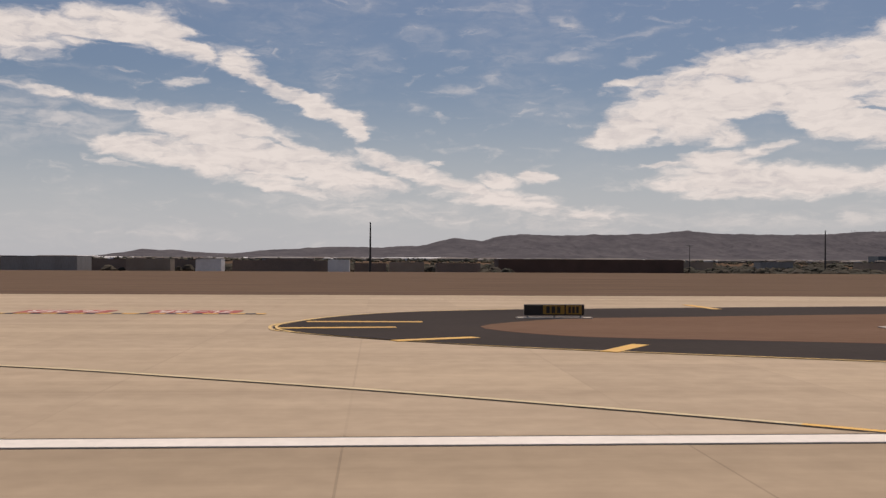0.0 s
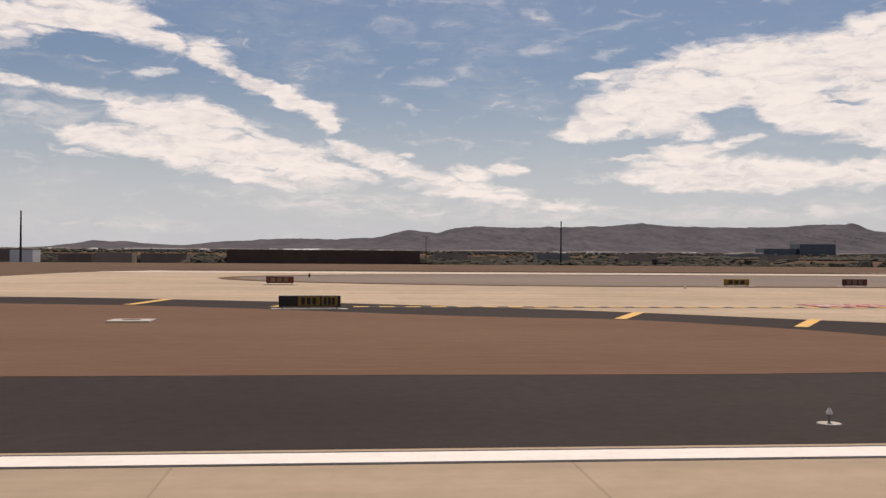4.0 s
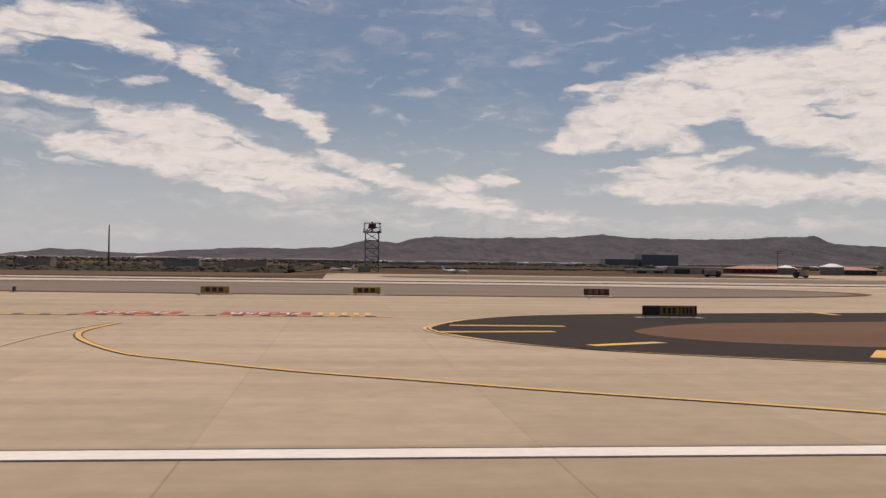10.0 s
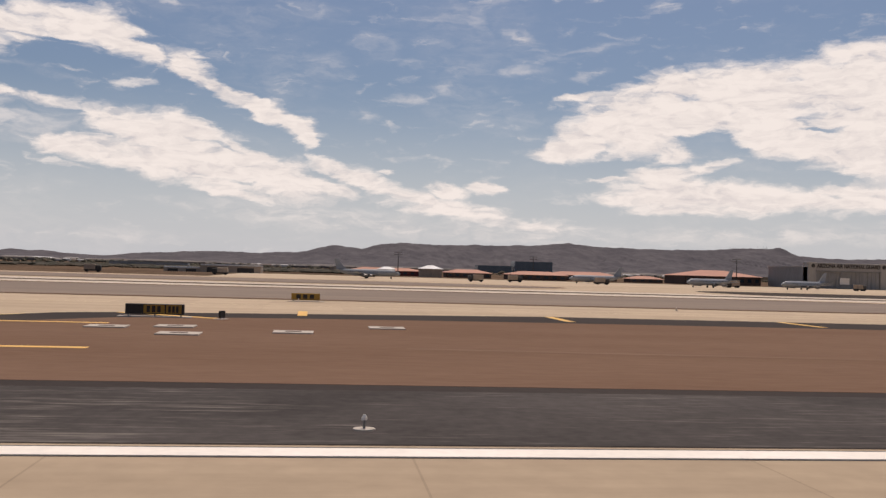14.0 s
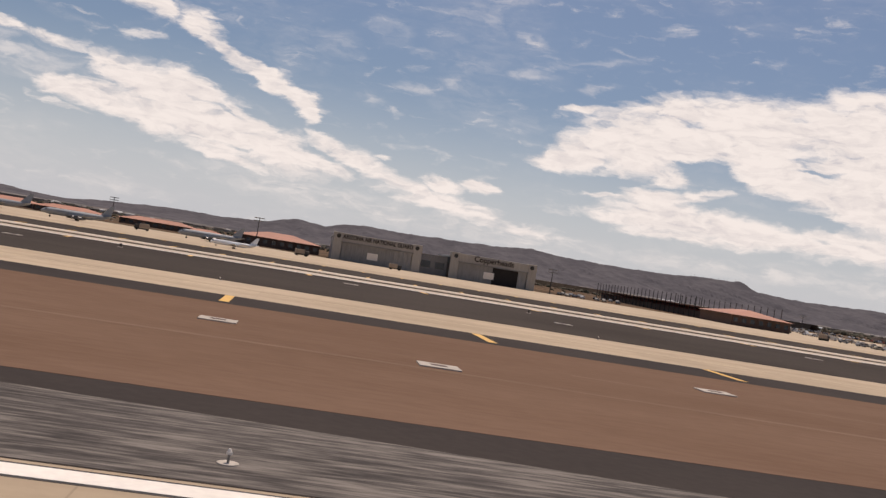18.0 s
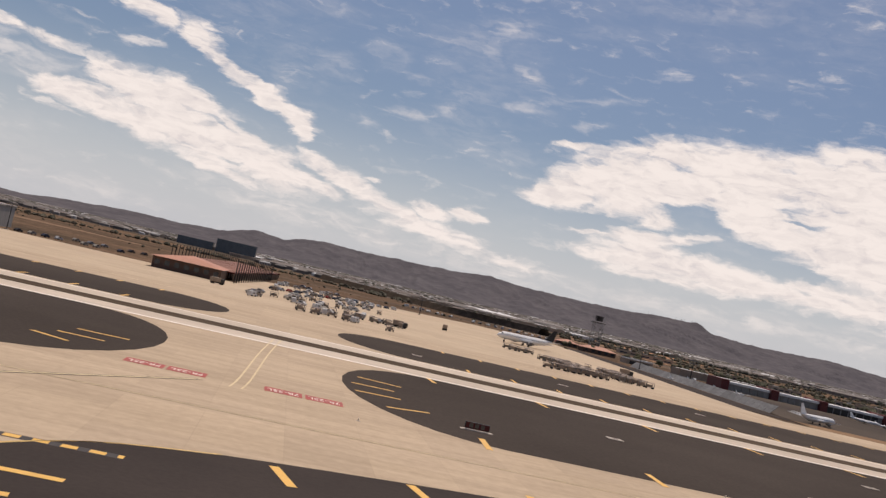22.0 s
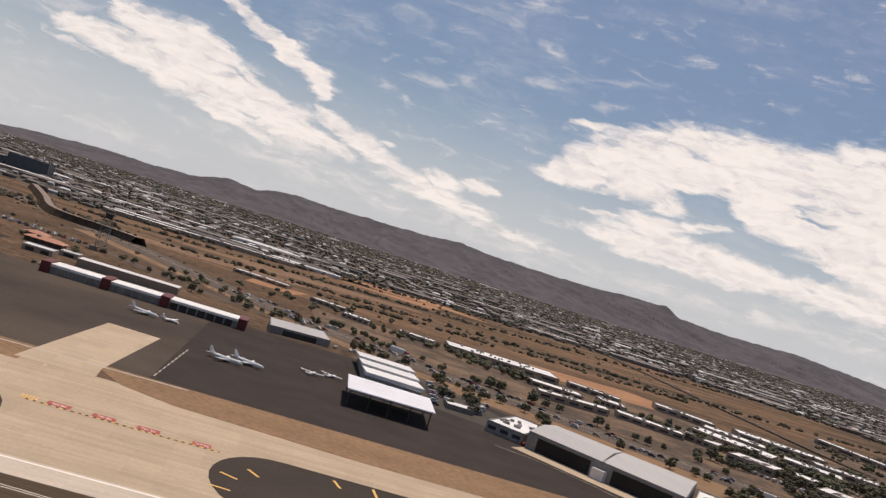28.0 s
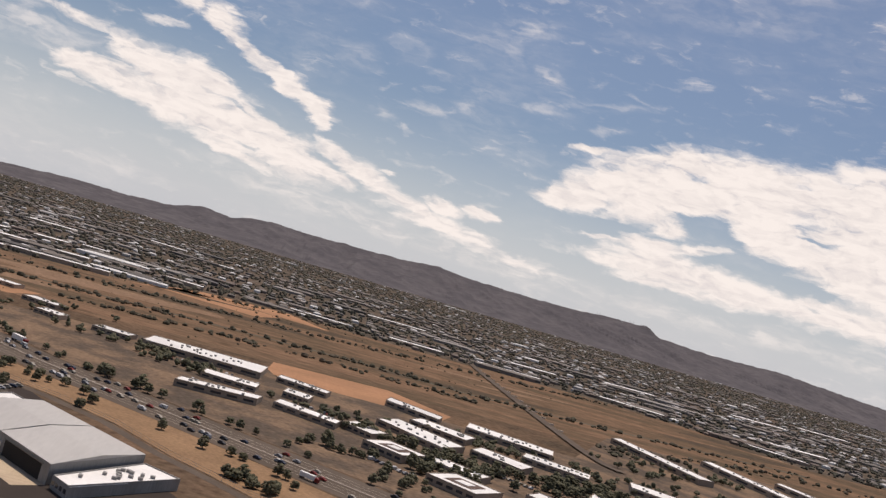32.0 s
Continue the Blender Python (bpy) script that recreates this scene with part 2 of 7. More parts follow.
def make_sky():
    w = bpy.data.worlds.new("sky")
    scene.world, w.use_nodes = w, True
    t = w.node_tree
    back = t.nodes["Background"]
    sky = t.nodes.new("ShaderNodeTexSky")
    sky.sky_type, sky.sun_disc = "NISHITA", False
    sky.sun_elevation, sky.sun_rotation = SUN_EL, SUN_AZ
    sky.altitude, sky.air_density, sky.dust_density, sky.ozone_density = 340, 1.0, 2.2, 1.6
    way = t.nodes.new("ShaderNodeTexCoord").outputs["Generated"]
    sep = t.nodes.new("ShaderNodeSeparateXYZ")
    link(t, sep, 0, way)
    az = math_node(t, "ARCTAN2", sep.outputs[0], sep.outputs[1])
    el = math_node(t, "ARCSINE", sep.outputs[2])
    comb = t.nodes.new("ShaderNodeCombineXYZ")
    link(t, comb, 0, az)
    link(t, comb, 1, el)
    flat = comb.outputs[0]
    # the outline of each bank is frayed into slanted fibres
    warp = t.nodes.new("ShaderNodeTexNoise")
    link(t, warp, "Vector", mapped(t, flat, rot=-8, scale=(1.0, 2.6, 1)))
    warp.inputs["Scale"].default_value, warp.inputs["Detail"].default_value, warp.inputs["Roughness"].default_value = 20.0, 5.0, 0.58
    sub = t.nodes.new("ShaderNodeVectorMath")
    sub.operation = "MULTIPLY_ADD"
    link(t, sub, 0, warp.outputs["Color"])
    sub.inputs[1].default_value, sub.inputs[2].default_value = (0.060, 0.022, 0), (-0.030, -0.011, 0)
    add = t.nodes.new("ShaderNodeVectorMath")
    link(t, add, 0, flat)
    link(t, add, 1, sub.outputs[0])
    bent = add.outputs[0]

    def patches(banks, inner, outer):
        total, way_in = None, bent
        for a, e, hl, hw, tilt, dens in banks:
            if total is not None:
                # one bank is worked out after the other
                nxt = t.nodes.new("ShaderNodeVectorMath")
                nxt.operation = "MULTIPLY_ADD"
                link(t, nxt, 0, total)
                nxt.inputs[1].default_value = (0, 0, 0.000001)
                link(t, nxt, 2, bent)
                way_in = nxt.outputs[0]
            v = mapped(t, way_in, (a, e, 0), tilt, (hl, hw, 1), "TEXTURE")
            ln = t.nodes.new("ShaderNodeVectorMath")
            ln.operation = "LENGTH"
            link(t, ln, 0, v)
            mr = t.nodes.new("ShaderNodeMapRange")
            mr.interpolation_type = "SMOOTHSTEP"
            link(t, mr, 0, ln.outputs["Value"])
            for i, val in zip((1, 2, 3, 4), (inner, outer, dens, 0.0)):
                mr.inputs[i].default_value = val
            total = mr.outputs[0] if total is None else math_node(t, "MAXIMUM", total, mr.outputs[0])
        return total

    total = math_node(t, "SUBTRACT", patches(NORTH_BAND + MIDDLE_WEST + MIDDLE_EAST + WESTERN_HEAD + WESTERN_BODY + WESTERN_FOOT, 0.35, 1.7), patches(GAPS, 0.3, 1.4))
    puff = noise_node(t, mapped(t, bent, rot=-10, scale=(1, 1.9, 1)), 24.0, 6.0, 0.55, 0.4)
    streak = noise_node(t, mapped(t, bent, (0.3, 0.1, 0), rot=-5, scale=(1, 6.5, 1)), 12.0, 7.0, 0.58, 0.2)
    flock = noise_node(t, mapped(t, bent, (1.3, 0.4, 0), rot=-12, scale=(1, 2.6, 1)), 62.0, 4.0, 0.55, 0.3)
    grain = math_node(t, "ADD", math_node(t, "MULTIPLY", puff, 0.40), math_node(t, "ADD", math_node(t, "MULTIPLY", streak, 0.36), math_node(t, "MULTIPLY", flock, 0.24)))
    dens = math_node(t, "ADD", total, math_node(t, "MULTIPLY_ADD", grain, 3.2, -1.60))
    mask = t.nodes.new("ShaderNodeMapRange")
    mask.interpolation_type = "SMOOTHSTEP"
    link(t, mask, 0, dens)
    for i, val in zip((1, 2, 3, 4), (0.04, 1.0, 0.0, 0.98)):
        mask.inputs[i].default_value = val
    # thin veils: fibres of high cloud that let the blue through
    fibre = t.nodes.new("ShaderNodeMapRange")
    fibre.interpolation_type = "SMOOTHSTEP"
    link(t, fibre, 0, grain)
    for i, val in zip((1, 2, 3, 4), (0.38, 0.66, 0.0, 1.0)):
        fibre.inputs[i].default_value = val
    haze = noise_node(t, mapped(t, flat, (0.7, 0.2, 0), rot=-10, scale=(1, 2.6, 1)), 5.0, 8.0, 0.6, 0.3)
    cirrus = t.nodes.new("ShaderNodeMapRange")
    link(t, cirrus, 0, haze)
    for i, val in zip((1, 2, 3, 4), (0.45, 0.8, 0.0, 0.3)):
        cirrus.inputs[i].default_value = val
    veil = math_node(t, "MULTIPLY", math_node(t, "MAXIMUM", math_node(t, "MULTIPLY", patches(WISPS + HIGH_WISPS + VEILS, 0.0, 1.5), 0.85), cirrus.outputs[0]), fibre.outputs[0])
    cover = math_node(t, "MAXIMUM", mask.outputs[0], veil)
    body = ramp_node(t, math_node(t, "ADD", math_node(t, "MULTIPLY", flock, 0.45), math_node(t, "MULTIPLY", streak, 0.55)), ((0.34, (0.66, 0.635, 0.64)), (0.46, (0.79, 0.755, 0.73)), (0.56, (0.865, 0.825, 0.79))))
    # dry haze low over the horizon
    low = t.nodes.new("ShaderNodeMapRange")
    low.interpolation_type = "SMOOTHSTEP"
    link(t, low, 0, el)
    for i, val in zip((1, 2, 3, 4), (0.0, 0.19, 0.72, 0.0)):
        low.inputs[i].default_value = val
    blue = mix_node(t, 1.0, sky.outputs[0], (SKY_GAIN * 0.88, SKY_GAIN * 0.97, SKY_GAIN * 1.06), "MULTIPLY")
    blue = mix_node(t, low.outputs[0], blue, (0.645, 0.685, 0.735))
    out = mix_node(t, cover, blue, body)
    link(t, back, "Color", out)
    back.inputs["Strength"].default_value = 1.0


SKY_GAIN = 0.064
make_sky()

# ---- materials ----
def mat(name, base, other=None, rough=0.8, metal=0.0, coarse=0.05, fine=1.5, bump=0.0, stretch=(1, 1, 1), spread=(0.35, 0.65), speck=0.12, tint=0.0, spec=0.3):
    m = bpy.data.materials.new(name)
    m.use_nodes = True
    t = m.node_tree
    p = t.nodes["Principled BSDF"]
    p.inputs["Roughness"].default_value, p.inputs["Metallic"].default_value = rough, metal
    p.inputs["Specular IOR Level"].default_value = spec
    g = t.nodes.new("ShaderNodeNewGeometry")
    v = mapped(t, g.outputs["Position"], scale=tuple(k / S for k in stretch))
    big = noise_node(t, v, coarse, 5.0, 0.6)
    small = noise_node(t, v, fine, 3.0, 0.6)
    other = other or tuple(c * 0.75 for c in base)
    col = ramp_node(t, big, ((spread[0], base), (spread[1], other)))
    shade = ramp_node(t, small, ((0.3, (1 - speck,) * 3), (0.7, (1 + speck,) * 3)))
    col = mix_node(t, 1.0, col, shade, "MULTIPLY")
    if tint:
        info = t.nodes.new("ShaderNodeObjectInfo")
        vary = ramp_node(t, info.outputs["Random"], ((0.0, (1 - tint,) * 3), (1.0, (1 + tint,) * 3)))
        col = mix_node(t, 1.0, col, vary, "MULTIPLY")
    link(t, p, "Base Color", col)
    if bump:
        b = t.nodes.new("ShaderNodeBump")
        b.inputs["Strength"].default_value, b.inputs["Distance"].default_value = bump, 0.05
        link(t, b, "Height", small)
        link(t, p, "Normal", b.outputs[0])
    return m


def slab_mat(name, base, other, joint, pitch, width, wear=0.5):
    """Concrete cast in square bays: sawn joints, stains at two scales, pale and dark bays."""
    m = mat(name, base, other, 0.9, spec=0.05, coarse=0.03, fine=0.9, speck=0.07, bump=0.15)
    t = m.node_tree
    p = t.nodes["Principled BSDF"]
    col = p.inputs["Base Color"].links[0].from_socket
    g = t.nodes.new("ShaderNodeNewGeometry")
    br = t.nodes.new("ShaderNodeTexBrick")
    link(t, br, "Vector", mapped(t, g.outputs["Position"], (0.7, 0.35, 0), scale=(1 / S, 1 / S, 1 / S)))
    br.offset, br.squash = 0.0, 1.0
    for k, val in (("Color1", (0.95, 0.95, 0.95, 1)), ("Color2", (1.04, 1.04, 1.03, 1)), ("Mortar", (joint, joint, joint, 1)), ("Scale", 1.0), ("Mortar Size", width),
                   ("Mortar Smooth", 0.2), ("Bias", 0.0), ("Brick Width", pitch), ("Row Height", pitch)):
        br.inputs[k].default_value = val
    col = mix_node(t, 1.0, col, br.outputs["Color"], "MULTIPLY")
    # tyre and soot streaks run along the paving
    run = noise_node(t, mapped(t, g.outputs["Position"], scale=(0.012 / S, 0.28 / S, 1)), 1.0, 5.0, 0.65)
    col = mix_node(t, wear, col, ramp_node(t, run, ((0.3, (0.72, 0.70, 0.68)), (0.6, (1.06, 1.05, 1.04)))), "MULTIPLY")
    link(t, p, "Base Color", col)
    return m


M_RUNWAY = slab_mat("runway_concrete", (0.385, 0.295, 0.205), (0.43, 0.33, 0.232), 0.80, 7.6, 0.03, 0.6)
M_TAXI = slab_mat("taxiway_concrete", (0.44, 0.34, 0.24), (0.50, 0.388, 0.278), 0.92, 7.6, 0.04, 0.5)
M_FAR_RUNWAY = slab_mat("far_runway_concrete", (0.52, 0.435, 0.35), (0.58, 0.49, 0.40), 0.94, 7.6, 0.04, 0.35)
M_APRON = slab_mat("apron_concrete", (0.47, 0.365, 0.26), (0.52, 0.41, 0.295), 0.94, 7.6, 0.04, 0.4)
M_ASPHALT = mat("asphalt", (0.046, 0.037, 0.033), (0.059, 0.047, 0.041), 0.95, coarse=0.05, fine=2.0, speck=0.08, bump=0.1, spec=0.05)
M_SEALED = mat("weathered_sealed_asphalt", (0.054, 0.043, 0.036), (0.070, 0.056, 0.047), 0.95, coarse=0.02, fine=1.5, speck=0.12, spec=0.03)
M_RAMP = mat("ramp_asphalt", (0.062, 0.049, 0.041), (0.098, 0.077, 0.060), 0.95, spec=0.05, coarse=0.012, fine=1.0, speck=0.14)
def grooved_mat(name, dark, pale, dense):
    """Worn grooved concrete: short pale scrapes that thicken towards the west, over dark weathered bays."""
    m = mat(name, dark, tuple(c * 1.5 for c in dark), 0.95, spec=0.05, coarse=0.12, fine=2.0, speck=0.15)
    t = m.node_tree
    p = t.nodes["Principled BSDF"]
    col = p.inputs["Base Color"].links[0].from_socket
    g = t.nodes.new("ShaderNodeNewGeometry")
    line = noise_node(t, mapped(t, g.outputs["Position"], scale=(0.38 / S, 3.0 / S, 1)), 1.0, 4.0, 0.62)
    patch = noise_node(t, mapped(t, g.outputs["Position"], (3, 1, 0), scale=(0.06 / S, 0.22 / S, 1)), 1.0, 4.0, 0.6)
    sep = t.nodes.new("ShaderNodeSeparateXYZ")
    link(t, sep, 0, g.outputs["Position"])
    west = t.nodes.new("ShaderNodeMapRange")
    link(t, west, 0, sep.outputs[0])
    for i, val in zip((1, 2, 3, 4), (640 * S, 800 * S, dense - 0.1, dense)):
        west.inputs[i].default_value = val
    k = math_node(t, "ADD", math_node(t, "MULTIPLY", line, 0.6), math_node(t, "ADD", math_node(t, "MULTIPLY", patch, 0.4), west.outputs[0]))
    fac = t.nodes.new("ShaderNodeMapRange")
    fac.interpolation_type = "SMOOTHSTEP"
    link(t, fac, 0, k)
    for i, val in zip((1, 2, 3, 4), (0.46, 0.70, 0.0, 1.0)):
        fac.inputs[i].default_value = val
    link(t, p, "Base Color", mix_node(t, fac.outputs[0], col, pale))
    return m


M_GROOVED = grooved_mat("grooved_concrete_worn", (0.056, 0.048, 0.044), (0.25, 0.215, 0.185), 0.052)
M_GROOVED_PALE = mat("grooved_concrete_pale", (0.20, 0.158, 0.122), (0.40, 0.322, 0.25), 0.85, coarse=1.0, fine=3.0, stretch=(0.035, 1.9, 1), speck=0.25, spread=(0.33, 0.6), spec=0.05)
M_DIRT = mat("raked_gravel", (0.162, 0.096, 0.063), (0.186, 0.113, 0.076), 0.95, coarse=0.10, fine=1.6, stretch=(0.35, 1, 1), speck=0.07, bump=0.5, spec=0.03)
M_MARGIN = mat("airfield_margin_dirt", (0.125, 0.082, 0.056), (0.165, 0.108, 0.072), 0.95, coarse=0.2, fine=1.2, stretch=(0.06, 1, 1), speck=0.2, spec=0.03)
M_TRACK = mat("pale_track_dust", (0.225, 0.146, 0.102), (0.185, 0.115, 0.078), 0.95, coarse=0.3, fine=1.5, stretch=(0.15, 1, 1), spec=0.03)
M_DIRT_PALE = mat("pale_gravel", (0.235, 0.176, 0.132), (0.19, 0.142, 0.107), 0.95, coarse=0.1, fine=1.5, stretch=(0.2, 1, 1), speck=0.1)
M_DESERT = mat("desert_ground", (0.158, 0.103, 0.069), (0.084, 0.062, 0.045), 0.95, coarse=0.012, fine=0.16, speck=0.4, spread=(0.35, 0.65), spec=0.0)
M_RIVER = mat("river_bed", (0.190, 0.119, 0.078), (0.104, 0.077, 0.053), 0.95, coarse=0.012, fine=0.15, speck=0.42, stretch=(0.35, 1.6, 1), spread=(0.4, 0.62), spec=0.0)
M_CLEARED = mat("graded_earth", (0.40, 0.215, 0.122), (0.31, 0.172, 0.10), 0.95, spec=0.03, coarse=0.02, fine=0.3)
M_DARKSOIL = mat("dark_damp_soil", (0.104, 0.077, 0.057), (0.080, 0.063, 0.047), 0.95, coarse=0.03, fine=0.2, speck=0.3, spec=0.0)
M_PALESOIL = mat("pale_dry_soil", (0.25, 0.163, 0.11), (0.20, 0.132, 0.09), 0.95, coarse=0.03, fine=0.2, speck=0.3, spec=0.0)
M_SUBURB = mat("suburb_ground", (0.135, 0.101, 0.078), (0.084, 0.072, 0.058), 0.95, coarse=0.008, fine=0.05, speck=0.5, spec=0.0)
M_ROAD = mat("road_asphalt", (0.100, 0.078, 0.062), (0.128, 0.100, 0.080), 0.95, spec=0.05, coarse=0.03, fine=0.8, speck=0.12)
M_PARK = mat("business_park_ground", (0.096, 0.074, 0.058), (0.205, 0.138, 0.092), 0.95, coarse=0.025, fine=0.3, speck=0.3, spread=(0.42, 0.62), spec=0.03)
M_LOT = mat("car_park_asphalt", (0.070, 0.059, 0.051), (0.098, 0.083, 0.069), 0.95, spec=0.05, coarse=0.05, fine=0.8, speck=0.15)
M_VERGE = mat("dry_verge", (0.285, 0.178, 0.104), (0.22, 0.138, 0.082), 0.95, spec=0.03, coarse=0.04, fine=0.5, speck=0.2)
M_RUBBER = mat("rubber_marks", (0.066, 0.047, 0.032), (0.102, 0.074, 0.051), 0.95, spec=0.03, coarse=1.0, fine=2.0, stretch=(0.008, 0.35, 1), spread=(0.35, 0.7))
M_LINE = mat("worn_yellow_paint", (0.66, 0.52, 0.30), (0.58, 0.45, 0.26), 0.6, coarse=0.3, fine=3.0, speck=0.1)
M_WHITE = mat("white_paint", (0.88, 0.79, 0.69), (0.80, 0.715, 0.62), 0.6, coarse=0.3, fine=3.0, speck=0.06)
M_YELLOW = mat("yellow_paint", (0.80, 0.455, 0.095), (0.72, 0.42, 0.11), 0.6, coarse=0.3, fine=3.0, speck=0.08)
M_EDGE = mat("edge_stripe_paint", (0.76, 0.50, 0.175), (0.68, 0.455, 0.18), 0.6, coarse=0.3, fine=3.0, speck=0.08)
M_RED = mat("red_paint", (0.42, 0.065, 0.045), (0.33, 0.075, 0.055), 0.6, coarse=0.4, fine=3.0, speck=0.1)
M_BLACK = mat("black_paint", (0.035, 0.028, 0.024), (0.055, 0.045, 0.04), 0.7, coarse=0.4, fine=3.0)
M_PAD = mat("pale_concrete", (0.50, 0.43, 0.36), (0.42, 0.36, 0.30), 0.85, coarse=0.5, fine=3.0)
M_SIGN_RED = mat("sign_red", (0.17, 0.030, 0.022), (0.13, 0.028, 0.02), 0.4, coarse=0.5, fine=4.0, speck=0.05)
M_SIGN_PALE = mat("sign_numerals", (0.22, 0.16, 0.11), None, 0.4, coarse=0.5, fine=4.0, speck=0.05)
M_SIGN_BACK = mat("weathered_sign_back", (0.25, 0.165, 0.085), (0.20, 0.13, 0.07), 0.6, coarse=0.5, fine=4.0)
M_SIGN_YELLOW = mat("sign_yellow", (0.36, 0.20, 0.025), (0.30, 0.17, 0.03), 0.4, coarse=0.5, fine=4.0, speck=0.05)
M_SIGN_DARK = mat("sign_black", (0.022, 0.018, 0.016), (0.03, 0.025, 0.022), 0.4, coarse=0.5, fine=4.0, speck=0.05)
M_STEEL = mat("galvanised_steel", (0.26, 0.25, 0.24), (0.20, 0.19, 0.18), 0.5, 0.6, coarse=0.3, fine=3.0)
M_DARK = mat("dark_steel", (0.045, 0.042, 0.040), (0.06, 0.055, 0.05), 0.6, 0.3, coarse=0.3, fine=3.0)
M_TAN = mat("tan_stucco", (0.36, 0.285, 0.22), (0.31, 0.24, 0.18), 0.9, coarse=0.1, fine=1.5, tint=0.12)
M_GREYWALL = mat("grey_metal_siding", (0.30, 0.285, 0.27), (0.25, 0.235, 0.22), 0.6, 0.1, coarse=0.1, fine=1.5, stretch=(1, 1, 0.2), tint=0.06)
M_BLAST = mat("weathered_blast_fence", (0.20, 0.195, 0.19), (0.14, 0.135, 0.13), 0.7, 0.2, coarse=0.2, fine=1.5, stretch=(1, 1, 4), speck=0.2, tint=0.15)
M_HANGAR = mat("pale_hangar_siding", (0.38, 0.345, 0.305), (0.33, 0.30, 0.265), 0.7, coarse=0.1, fine=1.5, stretch=(1, 1, 0.2), speck=0.08)
M_UMBER = mat("dusty_brown_wall", (0.24, 0.18, 0.145), (0.19, 0.145, 0.115), 0.9, coarse=0.08, fine=1.2, tint=0.1)
M_BROWN = mat("brown_wall", (0.115, 0.072, 0.056), (0.09, 0.058, 0.045), 0.85, coarse=0.1, fine=1.5)
M_RUST = mat("rust_brown_metal_roof", (0.25, 0.094, 0.048), (0.20, 0.078, 0.042), 0.6, coarse=0.1, fine=1.5, speck=0.08, tint=0.1)
M_TERRA = mat("terracotta_metal_roof", (0.48, 0.215, 0.13), (0.40, 0.18, 0.11), 0.55, coarse=0.1, fine=1.5, speck=0.08, tint=0.05)
M_BRICKRED = mat("dark_red_panel", (0.145, 0.030, 0.027), (0.11, 0.028, 0.025), 0.6, coarse=0.2, fine=1.5)
M_WROOF = mat("white_roof", (0.80, 0.775, 0.74), (0.69, 0.66, 0.625), 0.5, coarse=0.03, fine=0.6, speck=0.06, tint=0.1)
M_GROOF = mat("pale_grey_metal_roof", (0.47, 0.445, 0.415), (0.42, 0.395, 0.37), 0.5, 0.05, coarse=0.03, fine=0.6, stretch=(1, 0.15, 1), speck=0.05)
M_FABRIC = mat("white_canopy_sheet", (0.84, 0.82, 0.83), (0.74, 0.72, 0.74), 0.45, coarse=0.06, fine=0.6, speck=0.05)
M_GLASS = mat("dark_glazing", (0.022, 0.030, 0.040), (0.035, 0.045, 0.058), 0.15, coarse=0.06, fine=0.5, spec=0.6)
M_BLUEGLASS = mat("blue_grey_glazing", (0.040, 0.060, 0.085), (0.055, 0.075, 0.10), 0.2, coarse=0.05, fine=0.4, spec=0.5)
# near-black sheet colour that stands in for the unlit inside of hangars
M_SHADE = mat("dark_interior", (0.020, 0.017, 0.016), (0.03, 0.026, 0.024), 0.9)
# air haze is painted into the rock as a lifted, bluish grey
M_MOUNT = mat("mountain_rock", (0.094, 0.087, 0.094), (0.128, 0.117, 0.122), 1.0, coarse=0.004, fine=0.016, speck=0.09, spec=0.0)
# leaf tone raised to carry the lift that air haze gives
M_LEAF = mat("desert_foliage", (0.090, 0.088, 0.050), (0.126, 0.113, 0.068), 0.9, coarse=0.3, fine=1.5, speck=0.3, tint=0.2)
M_BARK = mat("bark", (0.10, 0.075, 0.055), None, 0.95, coarse=1.0, fine=4.0)
M_AIRFRAME = mat("white_airframe", (0.84, 0.83, 0.81), (0.77, 0.76, 0.74), 0.35, coarse=0.2, fine=1.5, speck=0.04)
M_TANKER = mat("grey_airframe", (0.30, 0.31, 0.32), (0.25, 0.26, 0.27), 0.45, coarse=0.2, fine=1.5, speck=0.05)
M_TYRE = mat("tyre", (0.02, 0.02, 0.02), None, 0.9)
M_CART = mat("cart_frames", (0.24, 0.185, 0.15), (0.34, 0.28, 0.235), 0.7, coarse=0.5, fine=1.5, tint=0.3)
CAR_PAINTS = [mat("car_paint", c, None, 0.5, coarse=0.5, fine=4.0, speck=0.02, spec=0.2) for c in
              ((0.62, 0.61, 0.60), (0.05, 0.05, 0.055), (0.30, 0.30, 0.31), (0.22, 0.03, 0.025), (0.045, 0.055, 0.085), (0.40, 0.36, 0.30))]


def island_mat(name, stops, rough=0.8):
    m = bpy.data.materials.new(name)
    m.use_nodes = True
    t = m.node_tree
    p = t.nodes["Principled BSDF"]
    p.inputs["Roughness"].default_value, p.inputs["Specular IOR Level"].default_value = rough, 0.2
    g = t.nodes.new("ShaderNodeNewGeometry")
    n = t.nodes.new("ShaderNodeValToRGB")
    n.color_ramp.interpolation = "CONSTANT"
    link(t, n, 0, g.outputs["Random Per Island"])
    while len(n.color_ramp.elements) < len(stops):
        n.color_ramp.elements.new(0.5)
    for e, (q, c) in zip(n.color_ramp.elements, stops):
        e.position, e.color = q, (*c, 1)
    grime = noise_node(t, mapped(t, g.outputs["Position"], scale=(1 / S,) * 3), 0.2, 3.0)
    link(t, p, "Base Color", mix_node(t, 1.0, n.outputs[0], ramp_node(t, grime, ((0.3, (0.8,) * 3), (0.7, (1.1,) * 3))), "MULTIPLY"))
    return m


